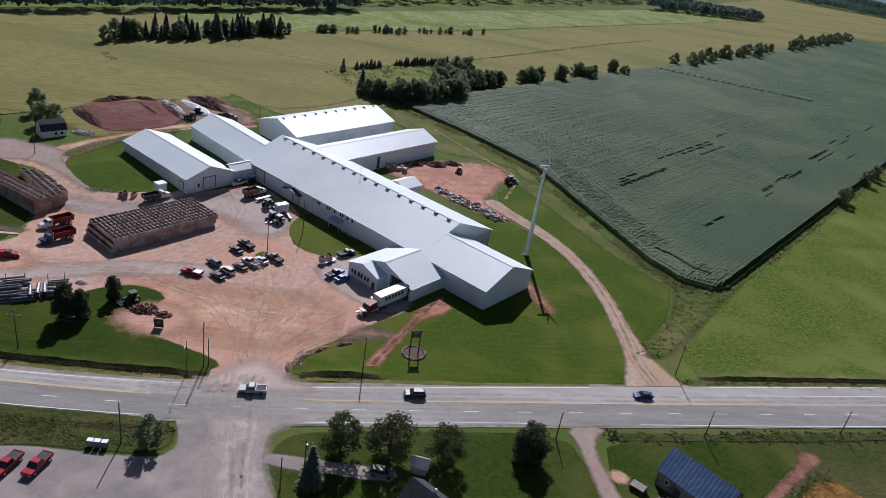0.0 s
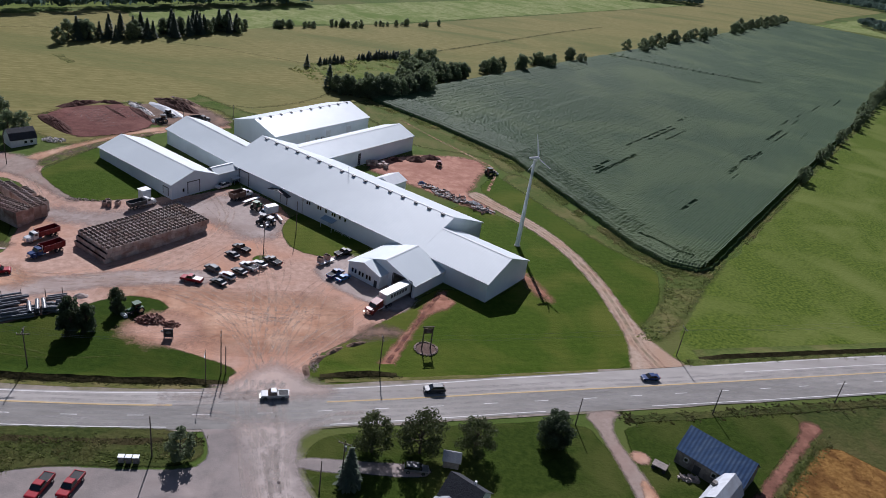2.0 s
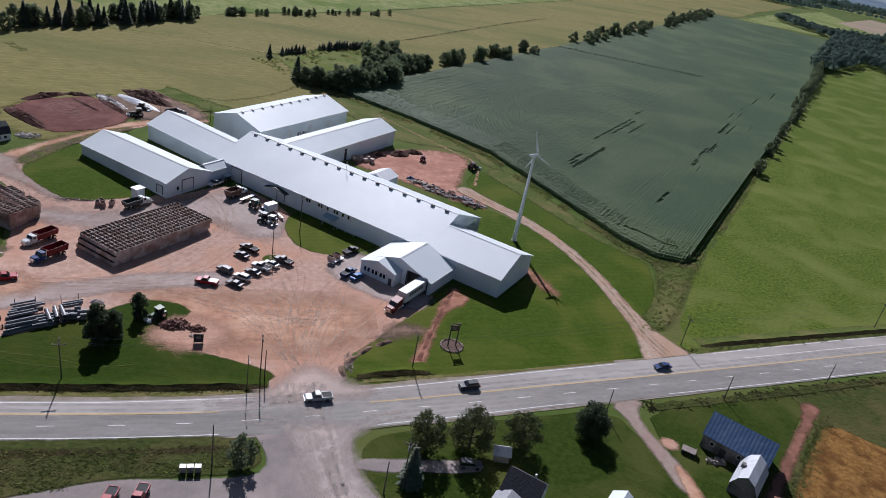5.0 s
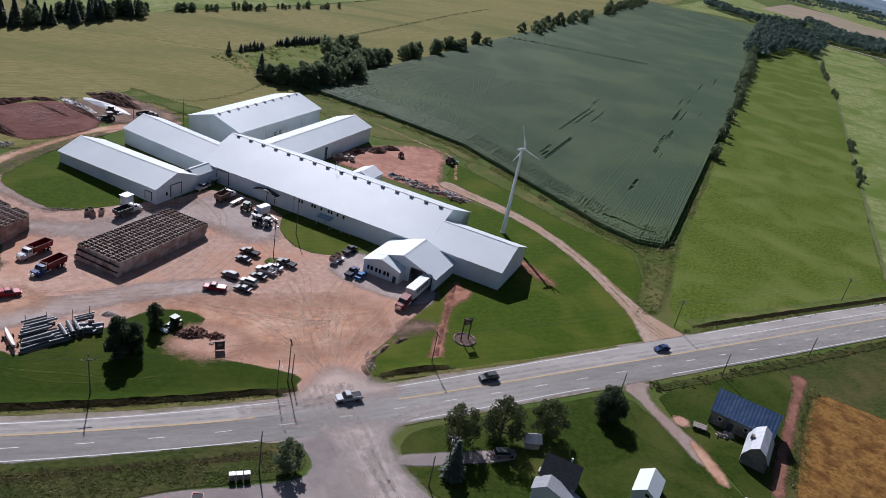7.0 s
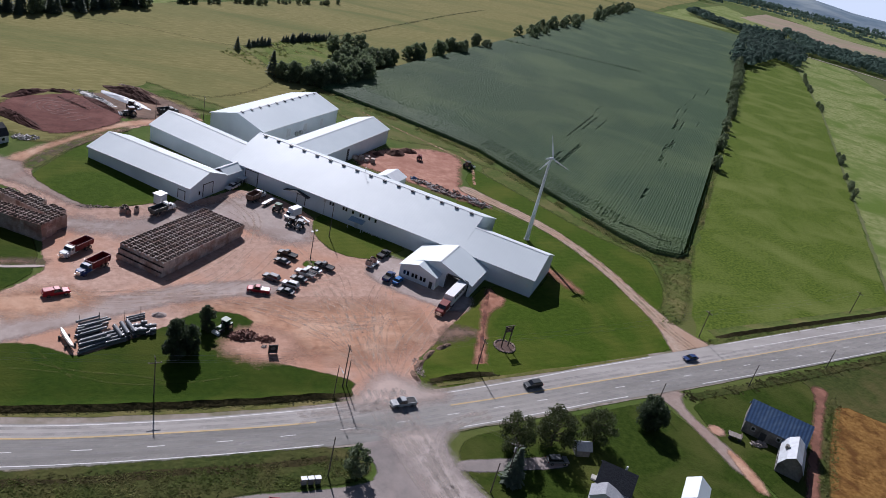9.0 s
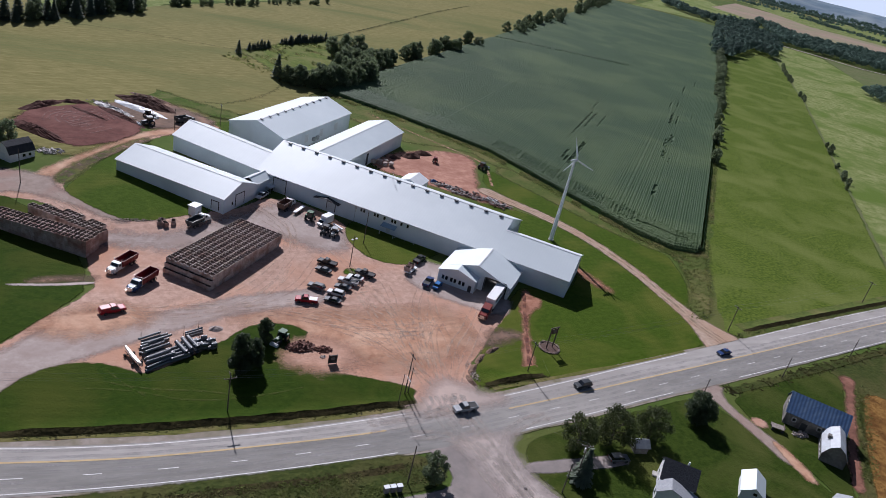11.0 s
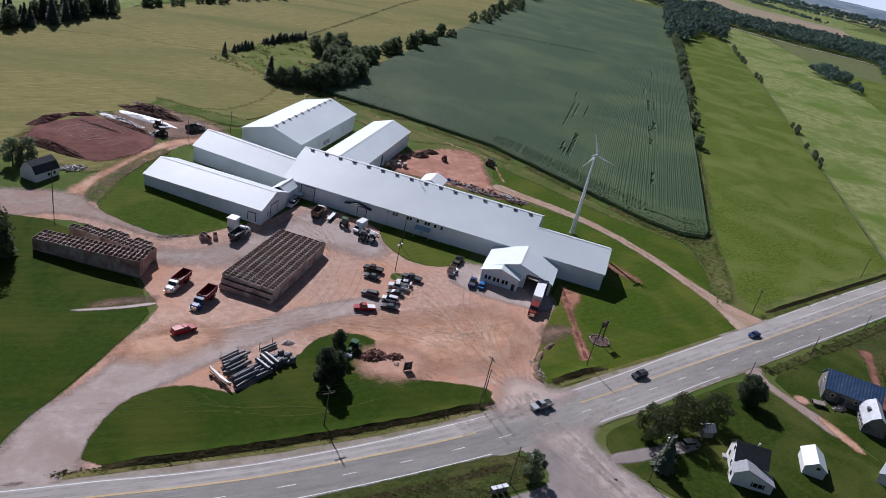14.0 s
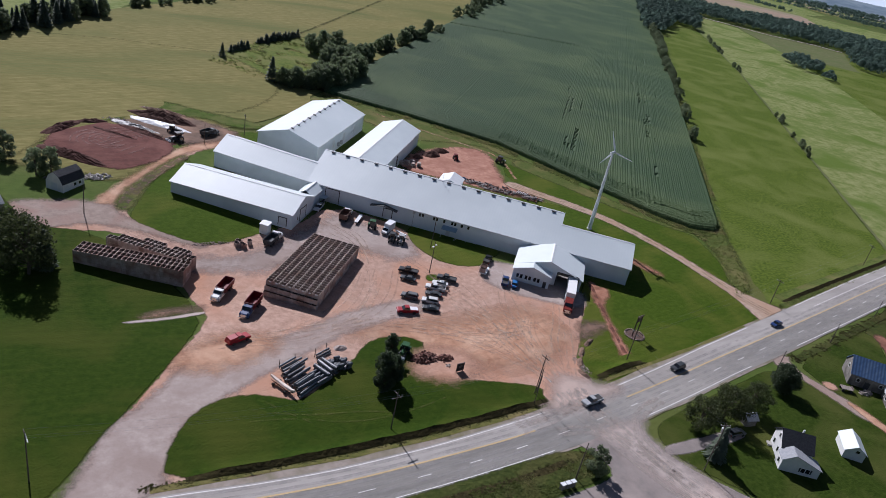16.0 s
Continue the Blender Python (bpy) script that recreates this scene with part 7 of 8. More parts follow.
def open_box(x0, x1, w, z0, z1, t=0.09, flare=0.0):
    bm = bmesh.new()
    for outer, inner in (((x0, x1, w), (x0 + t, x1 - t, w - t)),):
        lo = [bm.verts.new(p) for p in ((x0, -w, z0), (x1, -w, z0), (x1, w, z0), (x0, w, z0))]
        f = flare
        hi = [bm.verts.new(p) for p in ((x0 - f, -w - f, z1), (x1, -w - f, z1), (x1, w + f, z1), (x0 - f, w + f, z1))]
        ih = [bm.verts.new(p) for p in ((x0 - f + t, -w - f + t, z1), (x1 - t, -w - f + t, z1), (x1 - t, w + f - t, z1), (x0 - f + t, w + f - t, z1))]
        il = [bm.verts.new(p) for p in ((x0 + t, -w + t, z0 + t), (x1 - t, -w + t, z0 + t), (x1 - t, w - t, z0 + t), (x0 + t, w - t, z0 + t))]
        bm.faces.new(lo[::-1])
        bm.faces.new(il)
        for i in range(4):
            j = (i + 1) % 4
            bm.faces.new((lo[i], lo[j], hi[j], hi[i]))
            bm.faces.new((hi[i], hi[j], ih[j], ih[i]))
            bm.faces.new((ih[i], ih[j], il[j], il[i]))
    bmesh.ops.recalc_face_normals(bm, faces=bm.faces[:])
    return bm


def truck_cab(top, m, x, w=1.15, sleeper=0.0, h=2.55):
    """A bonneted lorry cab; x is the front bumper."""
    bm = loft([(x - 0.1, 0.6), (x, 0.75), (x - 0.05, 1.5), (x - 0.25, 1.65), (x - 1.75, 1.8), (x - 1.75, 0.75)], [w * 0.78, w * 0.78, w * 0.72, w * 0.66, w * 0.74, w * 0.8])
    hood = part("hood", bm, m, top)
    part("grille", boxes((x - 0.02, x + 0.04, -w * 0.5, w * 0.5, 0.75, 1.45)), M_CHROME, hood)
    bm = loft([(x - 1.7, 0.75), (x - 1.7, 1.75), (x - 2.1, h), (x - 3.1 - sleeper, h + (0.5 if sleeper else 0.02)), (x - 3.1 - sleeper, 0.75)], [w, w, w * 0.9, w * 0.92, w])
    cab = part("cab", bm, m, top)
    part("windscreen", loft([(x - 1.68, 1.78), (x - 2.06, h - 0.08), (x - 2.12, h - 0.08), (x - 1.74, 1.78)], [w * 0.9, w * 0.82, w * 0.82, w * 0.9]), M_CARGLASS, cab)
    for s in (-1, 1):
        part("side_window", boxes((x - 2.9, x - 2.05, s * w - 0.012, s * w + 0.012, 1.75, 2.3)), M_CARGLASS, cab)
        part("fender", tubes(((x - 0.95, s * w * 0.7, 0.95), (x - 0.95, s * w * 1.02, 0.95), 0.62), n=12), m, hood)
        part("exhaust_pipe", tubes(((x - 3.2 - sleeper, s * w * 0.9, 0.9), (x - 3.2 - sleeper, s * w * 0.9, h + 0.7), 0.08), n=8), M_CHROME, cab)
        part("fuel_tank", tubes(((x - 3.9 - sleeper, s * w * 0.8, 0.75), (x - 2.6, s * w * 0.8, 0.75), 0.3), n=12), M_CHROME, top)
        part("headlight", boxes((x - 0.16, x + 0.01, s * w * 0.62 - 0.14, s * w * 0.62 + 0.14, 1.05, 1.28)), M_LAMP, hood)
    part("bumper", boxes((x - 0.08, x + 0.12, -w, w, 0.45, 0.75)), M_CHROME, top)


def dump_truck(x, y, turn, cab_colour, box_colour, label, length=9.2, high=1.5):
    top = thing("dump_truck", at(x, y, turn, dz=0.1), label, "truck")
    mb, mc = paint(box_colour, *PAINT[box_colour], rough=0.5), paint(cab_colour, *PAINT[cab_colour])
    f = length / 2
    part("chassis", boxes((-f + 0.4, f - 0.3, -0.45, -0.3, 0.75, 1.0), (-f + 0.4, f - 0.3, 0.3, 0.45, 0.75, 1.0)), M_DARKTRIM, top)
    truck_cab(top, mc, f)
    bx = part("dump_box", open_box(-f, f - 3.4, 1.2, 1.15, 1.15 + high, flare=0.12), mb, top)
    for k in range(5):
        xx = -f + 0.5 + k * (length - 4.2) / 4
        for s in (-1, 1):
            part("rib", boxes((xx - 0.06, xx + 0.06, s * 1.28 - 0.06, s * 1.28 + 0.06, 1.15, 1.1 + high)), mb, bx)
    for ax in (f - 0.95, -f + 2.4, -f + 1.15):
        for s in (-1, 1):
            wheel(top, ax, s * 1.0, 0.5, 0.34 if ax > 0 else 0.55)


def semi(x, y, turn):
    """A bonneted tractor and a box trailer backed into the bay; x, y is the front bumper."""
    top = thing("semi_truck", at(x, y, turn, dz=0.08), "red bonneted semi truck with a white box trailer", "truck")
    m = paint("orange", *PAINT["orange"])
    truck_cab(top, m, 0, 1.2, sleeper=1.5, h=2.7)
    part("chassis", boxes((-8.2, -0.4, -0.45, -0.3, 0.75, 1.0), (-8.2, -0.4, 0.3, 0.45, 0.75, 1.0)), M_DARKTRIM, top)
    bm = boxes((-21.0, -5.6, -1.28, 1.28, 1.25, 4.1))
    tr = part("trailer_body", bm, M_WHITE, top, "white box trailer")
    part("trailer_roof", boxes((-21.0, -5.6, -1.3, 1.3, 4.1, 4.14)), mat("trailer_roof_white", (0.8, 0.8, 0.79), (0.86, 0.86, 0.85), 0.5, rough=0.4), tr)
    for s in (-1, 1):
        xx = -7.2
        for k in range(6):
            part("lettering", boxes((xx - 0.95, xx - 0.15, s * 1.28 - 0.012 + (0.006 * s), s * 1.28 + 0.012 + (0.006 * s), 2.5, 3.5)), M_DARKTRIM, tr, "dark block of lettering")
            xx -= 1.15
        part("rub_rail", boxes((-21, -5.6, s * 1.29 - 0.03, s * 1.29 + 0.03, 1.2, 1.34)), M_GALV, tr)
        part("landing_leg", boxes((-8.9, -8.75, s * 0.7 - 0.07, s * 0.7 + 0.07, 0.2, 1.25)), M_GALV, top)
    for ax in (-0.95, -6.4, -7.7, -18.6, -19.9):
        for s in (-1, 1):
            wheel(top, ax, s * 1.0, 0.5, 0.34 if ax > -2 else 0.55)


def tractor(x, y, turn, colour, label, s=1.0, loader=False, roof=None):
    top = thing("tractor", at(x, y, turn, s), label, "tractor")
    m = paint(colour, *PAINT[colour])
    part("hood", loft([(0.2, 0.9), (1.9, 0.85), (2.0, 1.3), (1.8, 1.55), (0.2, 1.65)], [0.4, 0.36, 0.34, 0.34, 0.42]), m, top)
    part("chassis", boxes((-1.2, 1.8, -0.3, 0.3, 0.55, 0.92)), M_DARKTRIM, top)
    part("cab", loft([(-1.2, 1.2), (0.35, 1.2), (0.25, 2.55), (-1.1, 2.55)], [0.7, 0.7, 0.75, 0.75]), M_CARGLASS, top, "glazed cab")
    part("cab_roof", boxes((-1.3, 0.45, -0.85, 0.85, 2.55, 2.72)), roof or m, top)
    for sd in (-1, 1):
        wheel(top, -0.85, sd * 0.95, 0.85, 0.5)
        wheel(top, 1.45, sd * 0.8, 0.55, 0.36)
        part("fender", boxes((-1.5, -0.2, sd * 0.95 - 0.28, sd * 0.95 + 0.28, 1.7, 1.78)), m, top)
    part("exhaust", tubes(((1.0, 0.2, 1.6), (1.0, 0.2, 2.5), 0.05), n=8), M_DARKTRIM, top)
    if loader:
        part("loader_arm", boxes((0.5, 2.6, -0.75, -0.6, 1.0, 1.2), (0.5, 2.6, 0.6, 0.75, 1.0, 1.2)), M_DARKTRIM, top)
        part("bucket", open_box(2.4, 3.1, 1.0, 0.15, 0.8), M_WHITE, top, "pale loader bucket")


def heading(x0, y0, x1, y1):
    return math.degrees(math.atan2(y1 - y0, x1 - x0))


def vehicles():
    g = "cars parked in the yard"
    car("pickup", "black", -40.2, 182.8, 142, "black pickup truck parked on the gravel", g)
    car("sedan", "darkgrey", -42.0, 179.0, 140, "dark grey car parked on the gravel", g)
    car("suv", "grey", -45.7, 170.4, 142, "grey sport utility car parked on the gravel", g)
    p = car("pickup", "red", -49.6, 163.9, 165, "red pickup truck with a pale bed cover", g)
    part("bed_cover", boxes((-2.75, -0.7, -0.86, 0.86, 1.19, 1.3)), M_WHITE, p, "pale bed cover")
    car("sedan", "darkgrey", -42.8, 163.4, 147, "dark grey car parked on the gravel", g)
    car("suv", "white", -41.2, 166.8, 146, "white sport utility car parked on the gravel", g)
    car("sedan", "darkgrey", -38.6, 169.8, 146, "dark car parked on the gravel", g)
    car("pickup", "white", -36.6, 172.6, 145, "white pickup truck parked on the gravel", g)
    car("sedan", "white", -34.0, 174.6, 144, "white car parked on the gravel", g)
    car("pickup", "darkgrey", -30.8, 176.6, 140, "dark grey pickup truck parked on the gravel", g)
    car("pickup", "black", -11.8, 184.6, 45, "black pickup truck with a trailer behind", g)
    car("pickup", "navy", -13.4, 171.8, 52, "dark blue pickup truck parked by the office", g)
    car("sedan", "blue", -11.2, 170.0, 50, "bright blue car parked by the office", g)
    t = thing("flatbed_trailer", at(-16.4, 178.9, 47, dz=0.1), "flat trailer loaded with brown crates", "trailer")
    part("deck", boxes((-2.6, 2.4, -1.0, 1.0, 0.55, 0.7)), M_WHITE, t)
    part("drawbar", boxes((2.4, 3.8, -0.08, 0.08, 0.5, 0.62)), M_DARKTRIM, t)
    for xx in (-0.5, 0.4):
        for s in (-1, 1):
            wheel(t, xx, s * 1.05, 0.33)
    for xx in (-1.5, 1.0):
        potato_crate(at(-16.4 + xx * 0.68 - 0.2, 178.9 + xx * 0.73 - 0.9, 47, dz=0.8), M_CRATE_RED, "brown wooden crate loaded on a trailer", "crates on the trailer")
    capped = car("pickup", "red", -94.4, 160.3, heading(-96.5, 159.3, -91.8, 161.1), "red pickup truck with a red bed cap parked alone", name="capped_pickup_truck")
    part("bed_cap", loft([(-2.78, 1.18), (-0.6, 1.18), (-0.5, 1.86), (-2.6, 1.82)], [0.94, 0.94, 0.8, 0.78]), paint("red", *PAINT["red"]), capped, "red bed cap")
    dump_truck(-92.9, 182.2, heading(-89.9, 186.1, -95.8, 178.2), "white", "maroon", "white dump truck with a dark red open box")
    dump_truck(-88.2, 173.0, heading(-85, 177.2, -91.2, 169), "navy", "maroon", "blue dump truck with a dark red open box", high=1.7)
    dump_truck(-73.2, 205.2, heading(-76.1, 201.6, -69.8, 208.7), "white", "darkgrey", "white cab dump truck with a dark box", length=8.6, high=1.2)
    dump_truck(-45.9, 217.9, heading(-48.4, 214.7, -42.9, 221.9), "white", "brown", "old brown dump truck by the warehouse", length=8.4, high=1.6)
    dump_truck(-73.4, 287.4, heading(-76.2, 285.7, -70.5, 289.8), "grey", "darkgrey", "dark dump truck by the soil heaps", length=8.0, high=1.5)
    car("pickup", "white", -52.8, 224.4, heading(-50.8, 227, -54.8, 221.9), "white pickup truck in the shade of the warehouse")
    s = thing("portable_shelter", at(-49.6, 229.0, 48, dz=0.0), "small shelter with a white roof on posts", "shelter")
    for xx in (-1.1, 1.1):
        for yy in (-0.9, 0.9):
            part("post", boxes((xx - .05, xx + .05, yy - .05, yy + .05, 0, 2.1)), M_GALV, s)
    part("canopy", boxes((-1.35, 1.35, -1.15, 1.15, 2.1, 2.22)), M_WHITE, s)
    part("bench", boxes((-0.9, 0.9, -0.3, 0.3, 0.5, 0.9)), M_DARKTRIM, s)
    s = thing("guard_booth", at(-74.0, 211.0, 50), "white box hut with a flat pale roof", "hut")
    part("wall", boxes((-1.4, 1.4, -1.2, 1.2, 0, 3.0)), M_SIDING, s)
    part("roof", boxes((-1.6, 1.6, -1.4, 1.4, 3.0, 3.14)), M_WHITE, s)
    f = thing("flat_trailer", at(-42.4, 215.6, 52, dz=0.05), "long narrow white flat trailer", "trailer")
    part("deck", boxes((-3.2, 3.2, -0.55, 0.55, 0.8, 0.98)), M_WHITE, f)
    part("axle_frame", boxes((-2.6, 2.6, -0.3, 0.3, 0.5, 0.8)), M_RUST, f)
    for xx in (-1.6, -0.8):
        for sd in (-1, 1):
            wheel(f, xx, sd * 0.6, 0.38)
    tractor(-39.8, 210.4, 60, "green", "green farm tractor parked by the warehouse", 1.1)
    tractor(-37.0, 201.4, 240, "darkgrey", "dark farm tractor beside the box truck", 1.0)
    tractor(-34.6, 199.9, 240, "silver", "grey farm tractor beside the lawn", 1.0)
    tractor(-58.6, 147.0, 226, "green", "green tractor with a white front loader", 1.0, loader=True)
    tractor(43.4, 264.0, 30, "darkgrey", "dark tractor by the weedy bank", 1.15, loader=True)
    tractor(22.9, 267.4, 250, "maroon", "dark red loader on the bare yard", 0.9)
    tractor(-86.4, 280.4, 200, "darkgrey", "dark loader tractor beside the soil pad", 1.2, loader=True)
    tractor(-86.0, 289.6, 330, "darkgrey", "dark tractor with a white cab roof", 1.1, loader=True, roof=M_WHITE)
    b = thing("box_truck", at(-35.9, 207.0, heading(-33.7, 208.9, -38.3, 205.0), dz=0.08), "white box truck parked by the lawn", "truck")
    part("cargo_box", boxes((-2.9, 1.0, -1.1, 1.1, 0.9, 3.2)), M_WHITE, b)
    part("cab", loft([(1.05, 0.6), (2.9, 0.6), (2.95, 1.2), (2.3, 1.4), (1.8, 2.15), (1.05, 2.2)], [0.95, 0.92, 0.9, 0.92, 0.85, 0.88]), M_WHITE, b)
    part("windscreen", loft([(2.3, 1.45), (1.86, 2.1), (1.8, 2.1), (2.22, 1.45)], [0.85, 0.78, 0.78, 0.85]), M_CARGLASS, b)
    part("chassis", boxes((-2.8, 2.6, -0.4, 0.4, 0.5, 0.85)), M_DARKTRIM, b)
    for xx in (-1.8, 2.0):
        for sd in (-1, 1):
            wheel(b, xx, sd * 0.85, 0.42)
    c = thing("conveyor", at(-32.3, 204.6, 118, dz=0.05), "white folding conveyor lying by the lawn", "conveyor")
    part("belt_frame", boxes((-2.2, 2.2, -0.3, 0.3, 0.7, 0.95)), M_WHITE, c)
    part("support", boxes((-1.6, -1.4, -0.3, 0.3, 0, 0.7), (1.4, 1.6, -0.3, 0.3, 0, 0.7)), M_GALV, c)
    semi(-4.6, 152.8, 228.5)
    # traffic on the highway
    car("suv", "darkgrey", 10.3, 123.6, 188, "dark sport utility car driving on the highway", "traffic")
    car("pickup", "silver", -23.2, 118.6, 187, "silver pickup truck driving on the highway", "traffic")
    car("sedan", "navy", 63.4, 133.2, 189, "dark blue car driving on the highway", "traffic")
    # across the road
    car("pickup", "red", -57.8, 91.6, 258, "red pickup truck parked on old asphalt", "red pickups")
    car("pickup", "red", -53.2, 92.2, 258, "red pickup truck parked on old asphalt", "red pickups")
    car("suv", "grey", 5.0, 99.4, 355, "grey car parked under the trees")


vehicles()

# ---- south of the highway ----
M_BLUEROOF = banded(mat("blue_painted_roof", (0.06, 0.125, 0.26), (0.12, 0.2, 0.34), 1.2, (0.16, 0.24, 0.36), 0.5, rough=0.5, stretch=(0.12, 1.6, 1.0), turn=-42.2), 0.7, 0.8, 42.2, (0.03, 0.06, 0.14), 0.0)
M_GREYSHINGLE = mat("grey_wood_shingle", (0.16, 0.145, 0.13), (0.26, 0.24, 0.22), 1.5, (0.1, 0.09, 0.08), 0.4, rough=0.9, bump=0.4)
M_BLACKSHINGLE = mat("black_shingle", (0.02, 0.022, 0.028), (0.045, 0.047, 0.055), 2.0, rough=0.85, bump=0.3)
M_PALESHINGLE = mat("grey_shingle", (0.27, 0.28, 0.3), (0.36, 0.37, 0.39), 2.0, rough=0.85, bump=0.3)
M_WHITEBOARD = mat("white_clapboard", (0.68, 0.68, 0.67), (0.78, 0.78, 0.77), 0.8, rough=0.6)
M_TINROOF = mat("worn_tin_roof", (0.46, 0.49, 0.52), (0.56, 0.59, 0.62), 0.7, (0.43, 0.44, 0.46), 0.5, rough=0.5)

patch("side_road", [(-36.6, 110), (-34.3, 105.9), (-32.7, 101.5), (-33.3, 98.7), (-36.8, 97.2), (-46.8, 96.8), (-56.7, 97), (-62.8, 95.9), (-70, 94), (-84, 90), (-84, 60), (2, 60), (-6, 80), (-14, 92.5), (-16.3, 97.1), (-17.3, 101), (-17.3, 106), (-17, 109), (-12, 111.5), (-12, 114), (-36, 112)], 0.125, M_OLDASPHALT, "old pale asphalt side road and lot", "road", rough=0.35, soft=0.2)
patch("entrance_dust", [(-36, 119.5), (-32, 122.5), (-29, 126.5), (-25, 130), (-20, 127.5), (-16.5, 124), (-11, 121.8), (-16, 119.5), (-28, 118.2)], 0.169, mat("dragged_gravel_dust", (0.44, 0.335, 0.285), (0.54, 0.42, 0.365), 0.4, (0.42, 0.34, 0.3), 0.08, rough=0.95, bump=0.15, bscale=4, spec=0.1), "pale dust dragged from the yard onto the highway", "road", rough=1.2, soft=2.2)
patch("junction", [(-30, 110.5), (-27, 104), (-25, 98), (-24, 92), (-20, 80), (-12, 84), (-15, 93), (-17, 98), (-18, 104), (-17.5, 108.5), (-13, 111)], 0.15, M_JUNCTION, "dusty pale worn track of the side road", "road", rough=1.4, soft=2.0)
patch("rough_grass", [(-120, 105.3), (-73, 106.2), (-42, 107.6), (-36.2, 106.4), (-33.6, 102.7), (-34.6, 99.6), (-38.8, 98), (-46.8, 97.4), (-56.7, 97.4), (-62.8, 96.3), (-70, 94.5), (-84, 90), (-120, 84)], 0.15, M_PASTURE, "weedy waste strip beside the highway", "grass", rough=0.6)
patch("lawn", [(-15, 104.6), (-12, 108.0), (0, 110.5), (20, 113.6), (42, 117), (46, 106), (50, 92), (56, 60), (8, 60), (-4, 80), (-12, 91), (-15.5, 98), (-15.5, 101)], 0.10, M_LAWN_HALF_SHADED, "mown green lawn round the house", "lawn", rough=0.35)
patch("house_drive", [(-17, 101.8), (-6, 101.4), (8, 101), (8, 97.6), (-4, 98), (-17, 98.6)], 0.14, M_OLDASPHALT, "old asphalt house drive", "drive", rough=0.3)
patch("farm_drive", [(42.5, 119.4), (53, 121), (48.4, 116.5), (48.1, 112.3), (49.1, 106.4), (50.8, 100.3), (51.2, 92), (47, 92), (46.7, 100.8), (45.5, 108.5), (44.8, 115.2)], 0.125, M_DRIVE, "narrow gravelly drive to the barn", "drive", rough=0.5, soft=0.5)
patch("bare_soil", [(49.2, 100), (51.2, 99), (51.6, 90), (50, 85), (48, 88)], 0.16, M_CLAY, "bare red soil at the drive's end", rough=0.6, soft=0.5)
patch("bare_soil", [(49, 107), (52.5, 108), (54, 105.5), (52, 103.5), (50, 104.5)], 0.16, M_GRAVEL, "bare red soil patch in the grass", rough=0.6, soft=0.4)
patch("lawn", [(51, 118), (94, 124.5), (95.5, 119), (88, 111.6), (80, 104), (73, 97.5), (62, 87), (52, 76), (52, 90), (50, 104)], 0.09, M_LAWN_HALF_SHADED, "mown green lawn round the barn", "lawn", rough=0.5)
patch("rough_grass", [(90, 123), (180, 139), (260, 110), (260, 60), (150, 50), (60, 50), (52, 74), (62, 86), (73, 96.5), (88, 111), (95, 118)], 0.08, M_PASTURE, "weedy pasture beside the highway", "grass", rough=1.0)
patch("soil_track", [(95.5, 121), (100.5, 119), (96, 115.2), (90, 110), (81.6, 102.3), (76, 97), (68.5, 90), (60, 81), (57.5, 82.5), (66.5, 91.6), (74.2, 98.2), (80, 103.8), (88, 111.2), (93, 115.6)], 0.15, M_TRACKSOIL, "red soil track beside the grain", "track", rough=0.8, soft=0.5)
PLOT = [(97.5, 113.3), (88, 105), (78.4, 96.3), (67, 85.2), (50, 66), (90, 50), (128, 84), (106, 105)]
patch("grain_plot", PLOT, 0.35, M_BROWNCROP, "plot of ripe brown grain", "field", rough=0.4)


def south_weeds():
    rnd = random.Random(31)
    places = along(ROAD, -11.0, 0.7, 1300, rnd, -118, -36) + along(ROAD, -10.8, 0.8, 2600, rnd, 50, 170)
    tufts("ditch_weeds", places, 0.2, 0.3, M_WEED_DARK, "dark weeds in the roadside ditch", seed=12)
    # flat strip whose dark colour stands for shade on the road's embankment
    strip("ditch", [p for p in offset_line(ROAD, -11.0) if -118 < p[0] < -37], 0.8, 0.8, 0.16, M_DITCH_SHADED, "dark strip along the roadside ditch", "ditch", rough=0.9)
    strip("ditch", [p for p in offset_line(ROAD, -11.0) if 51 < p[0] < 170], 1.4, 0.8, 0.16, M_PASTURE, "dark strip along the roadside ditch", "ditch", rough=0.9)
    waste = []
    for _ in range(15000):
        x, y = rnd.uniform(-110, -36), rnd.uniform(88, 103.6)
        if y < 98.2 and x > -64 or y < 95 + (x + 64) * 0.2:
            continue
        if noise.noise((x * 0.2, y * 0.2, 3)) > -0.25:
            waste.append((x, y, rnd.uniform(0.5, 1.4)))
    tufts("waste_weeds", waste, 0.24, 0.15, M_WEED, "tall green weeds on the waste strip", seed=14)
    q = np.array([(rnd.uniform(60, 126), rnd.uniform(66, 113)) for _ in range(16000)])
    crop = [(x, y, rnd.uniform(0.6, 1.3)) for (x, y), d in zip(q, inside_of(q, PLOT)) if d > 0.5]
    tufts("grain_stalks", crop, 0.3, 0.16, leafy(M_BROWNCROP.copy(), 0.4), "ripe brown lodged grain", "crop", seed=15)
    edge = []
    for _ in range(1800):
        f = rnd.random()
        edge.append((97 - 32 * f + rnd.gauss(1.2, 0.7), 113.5 - 29.5 * f + rnd.gauss(0.6, 0.5), rnd.uniform(0.5, 1.3)))
    tufts("track_weeds", edge, 0.35, 0.22, M_WEED, "green weeds between track and grain", seed=16)


south_weeds()


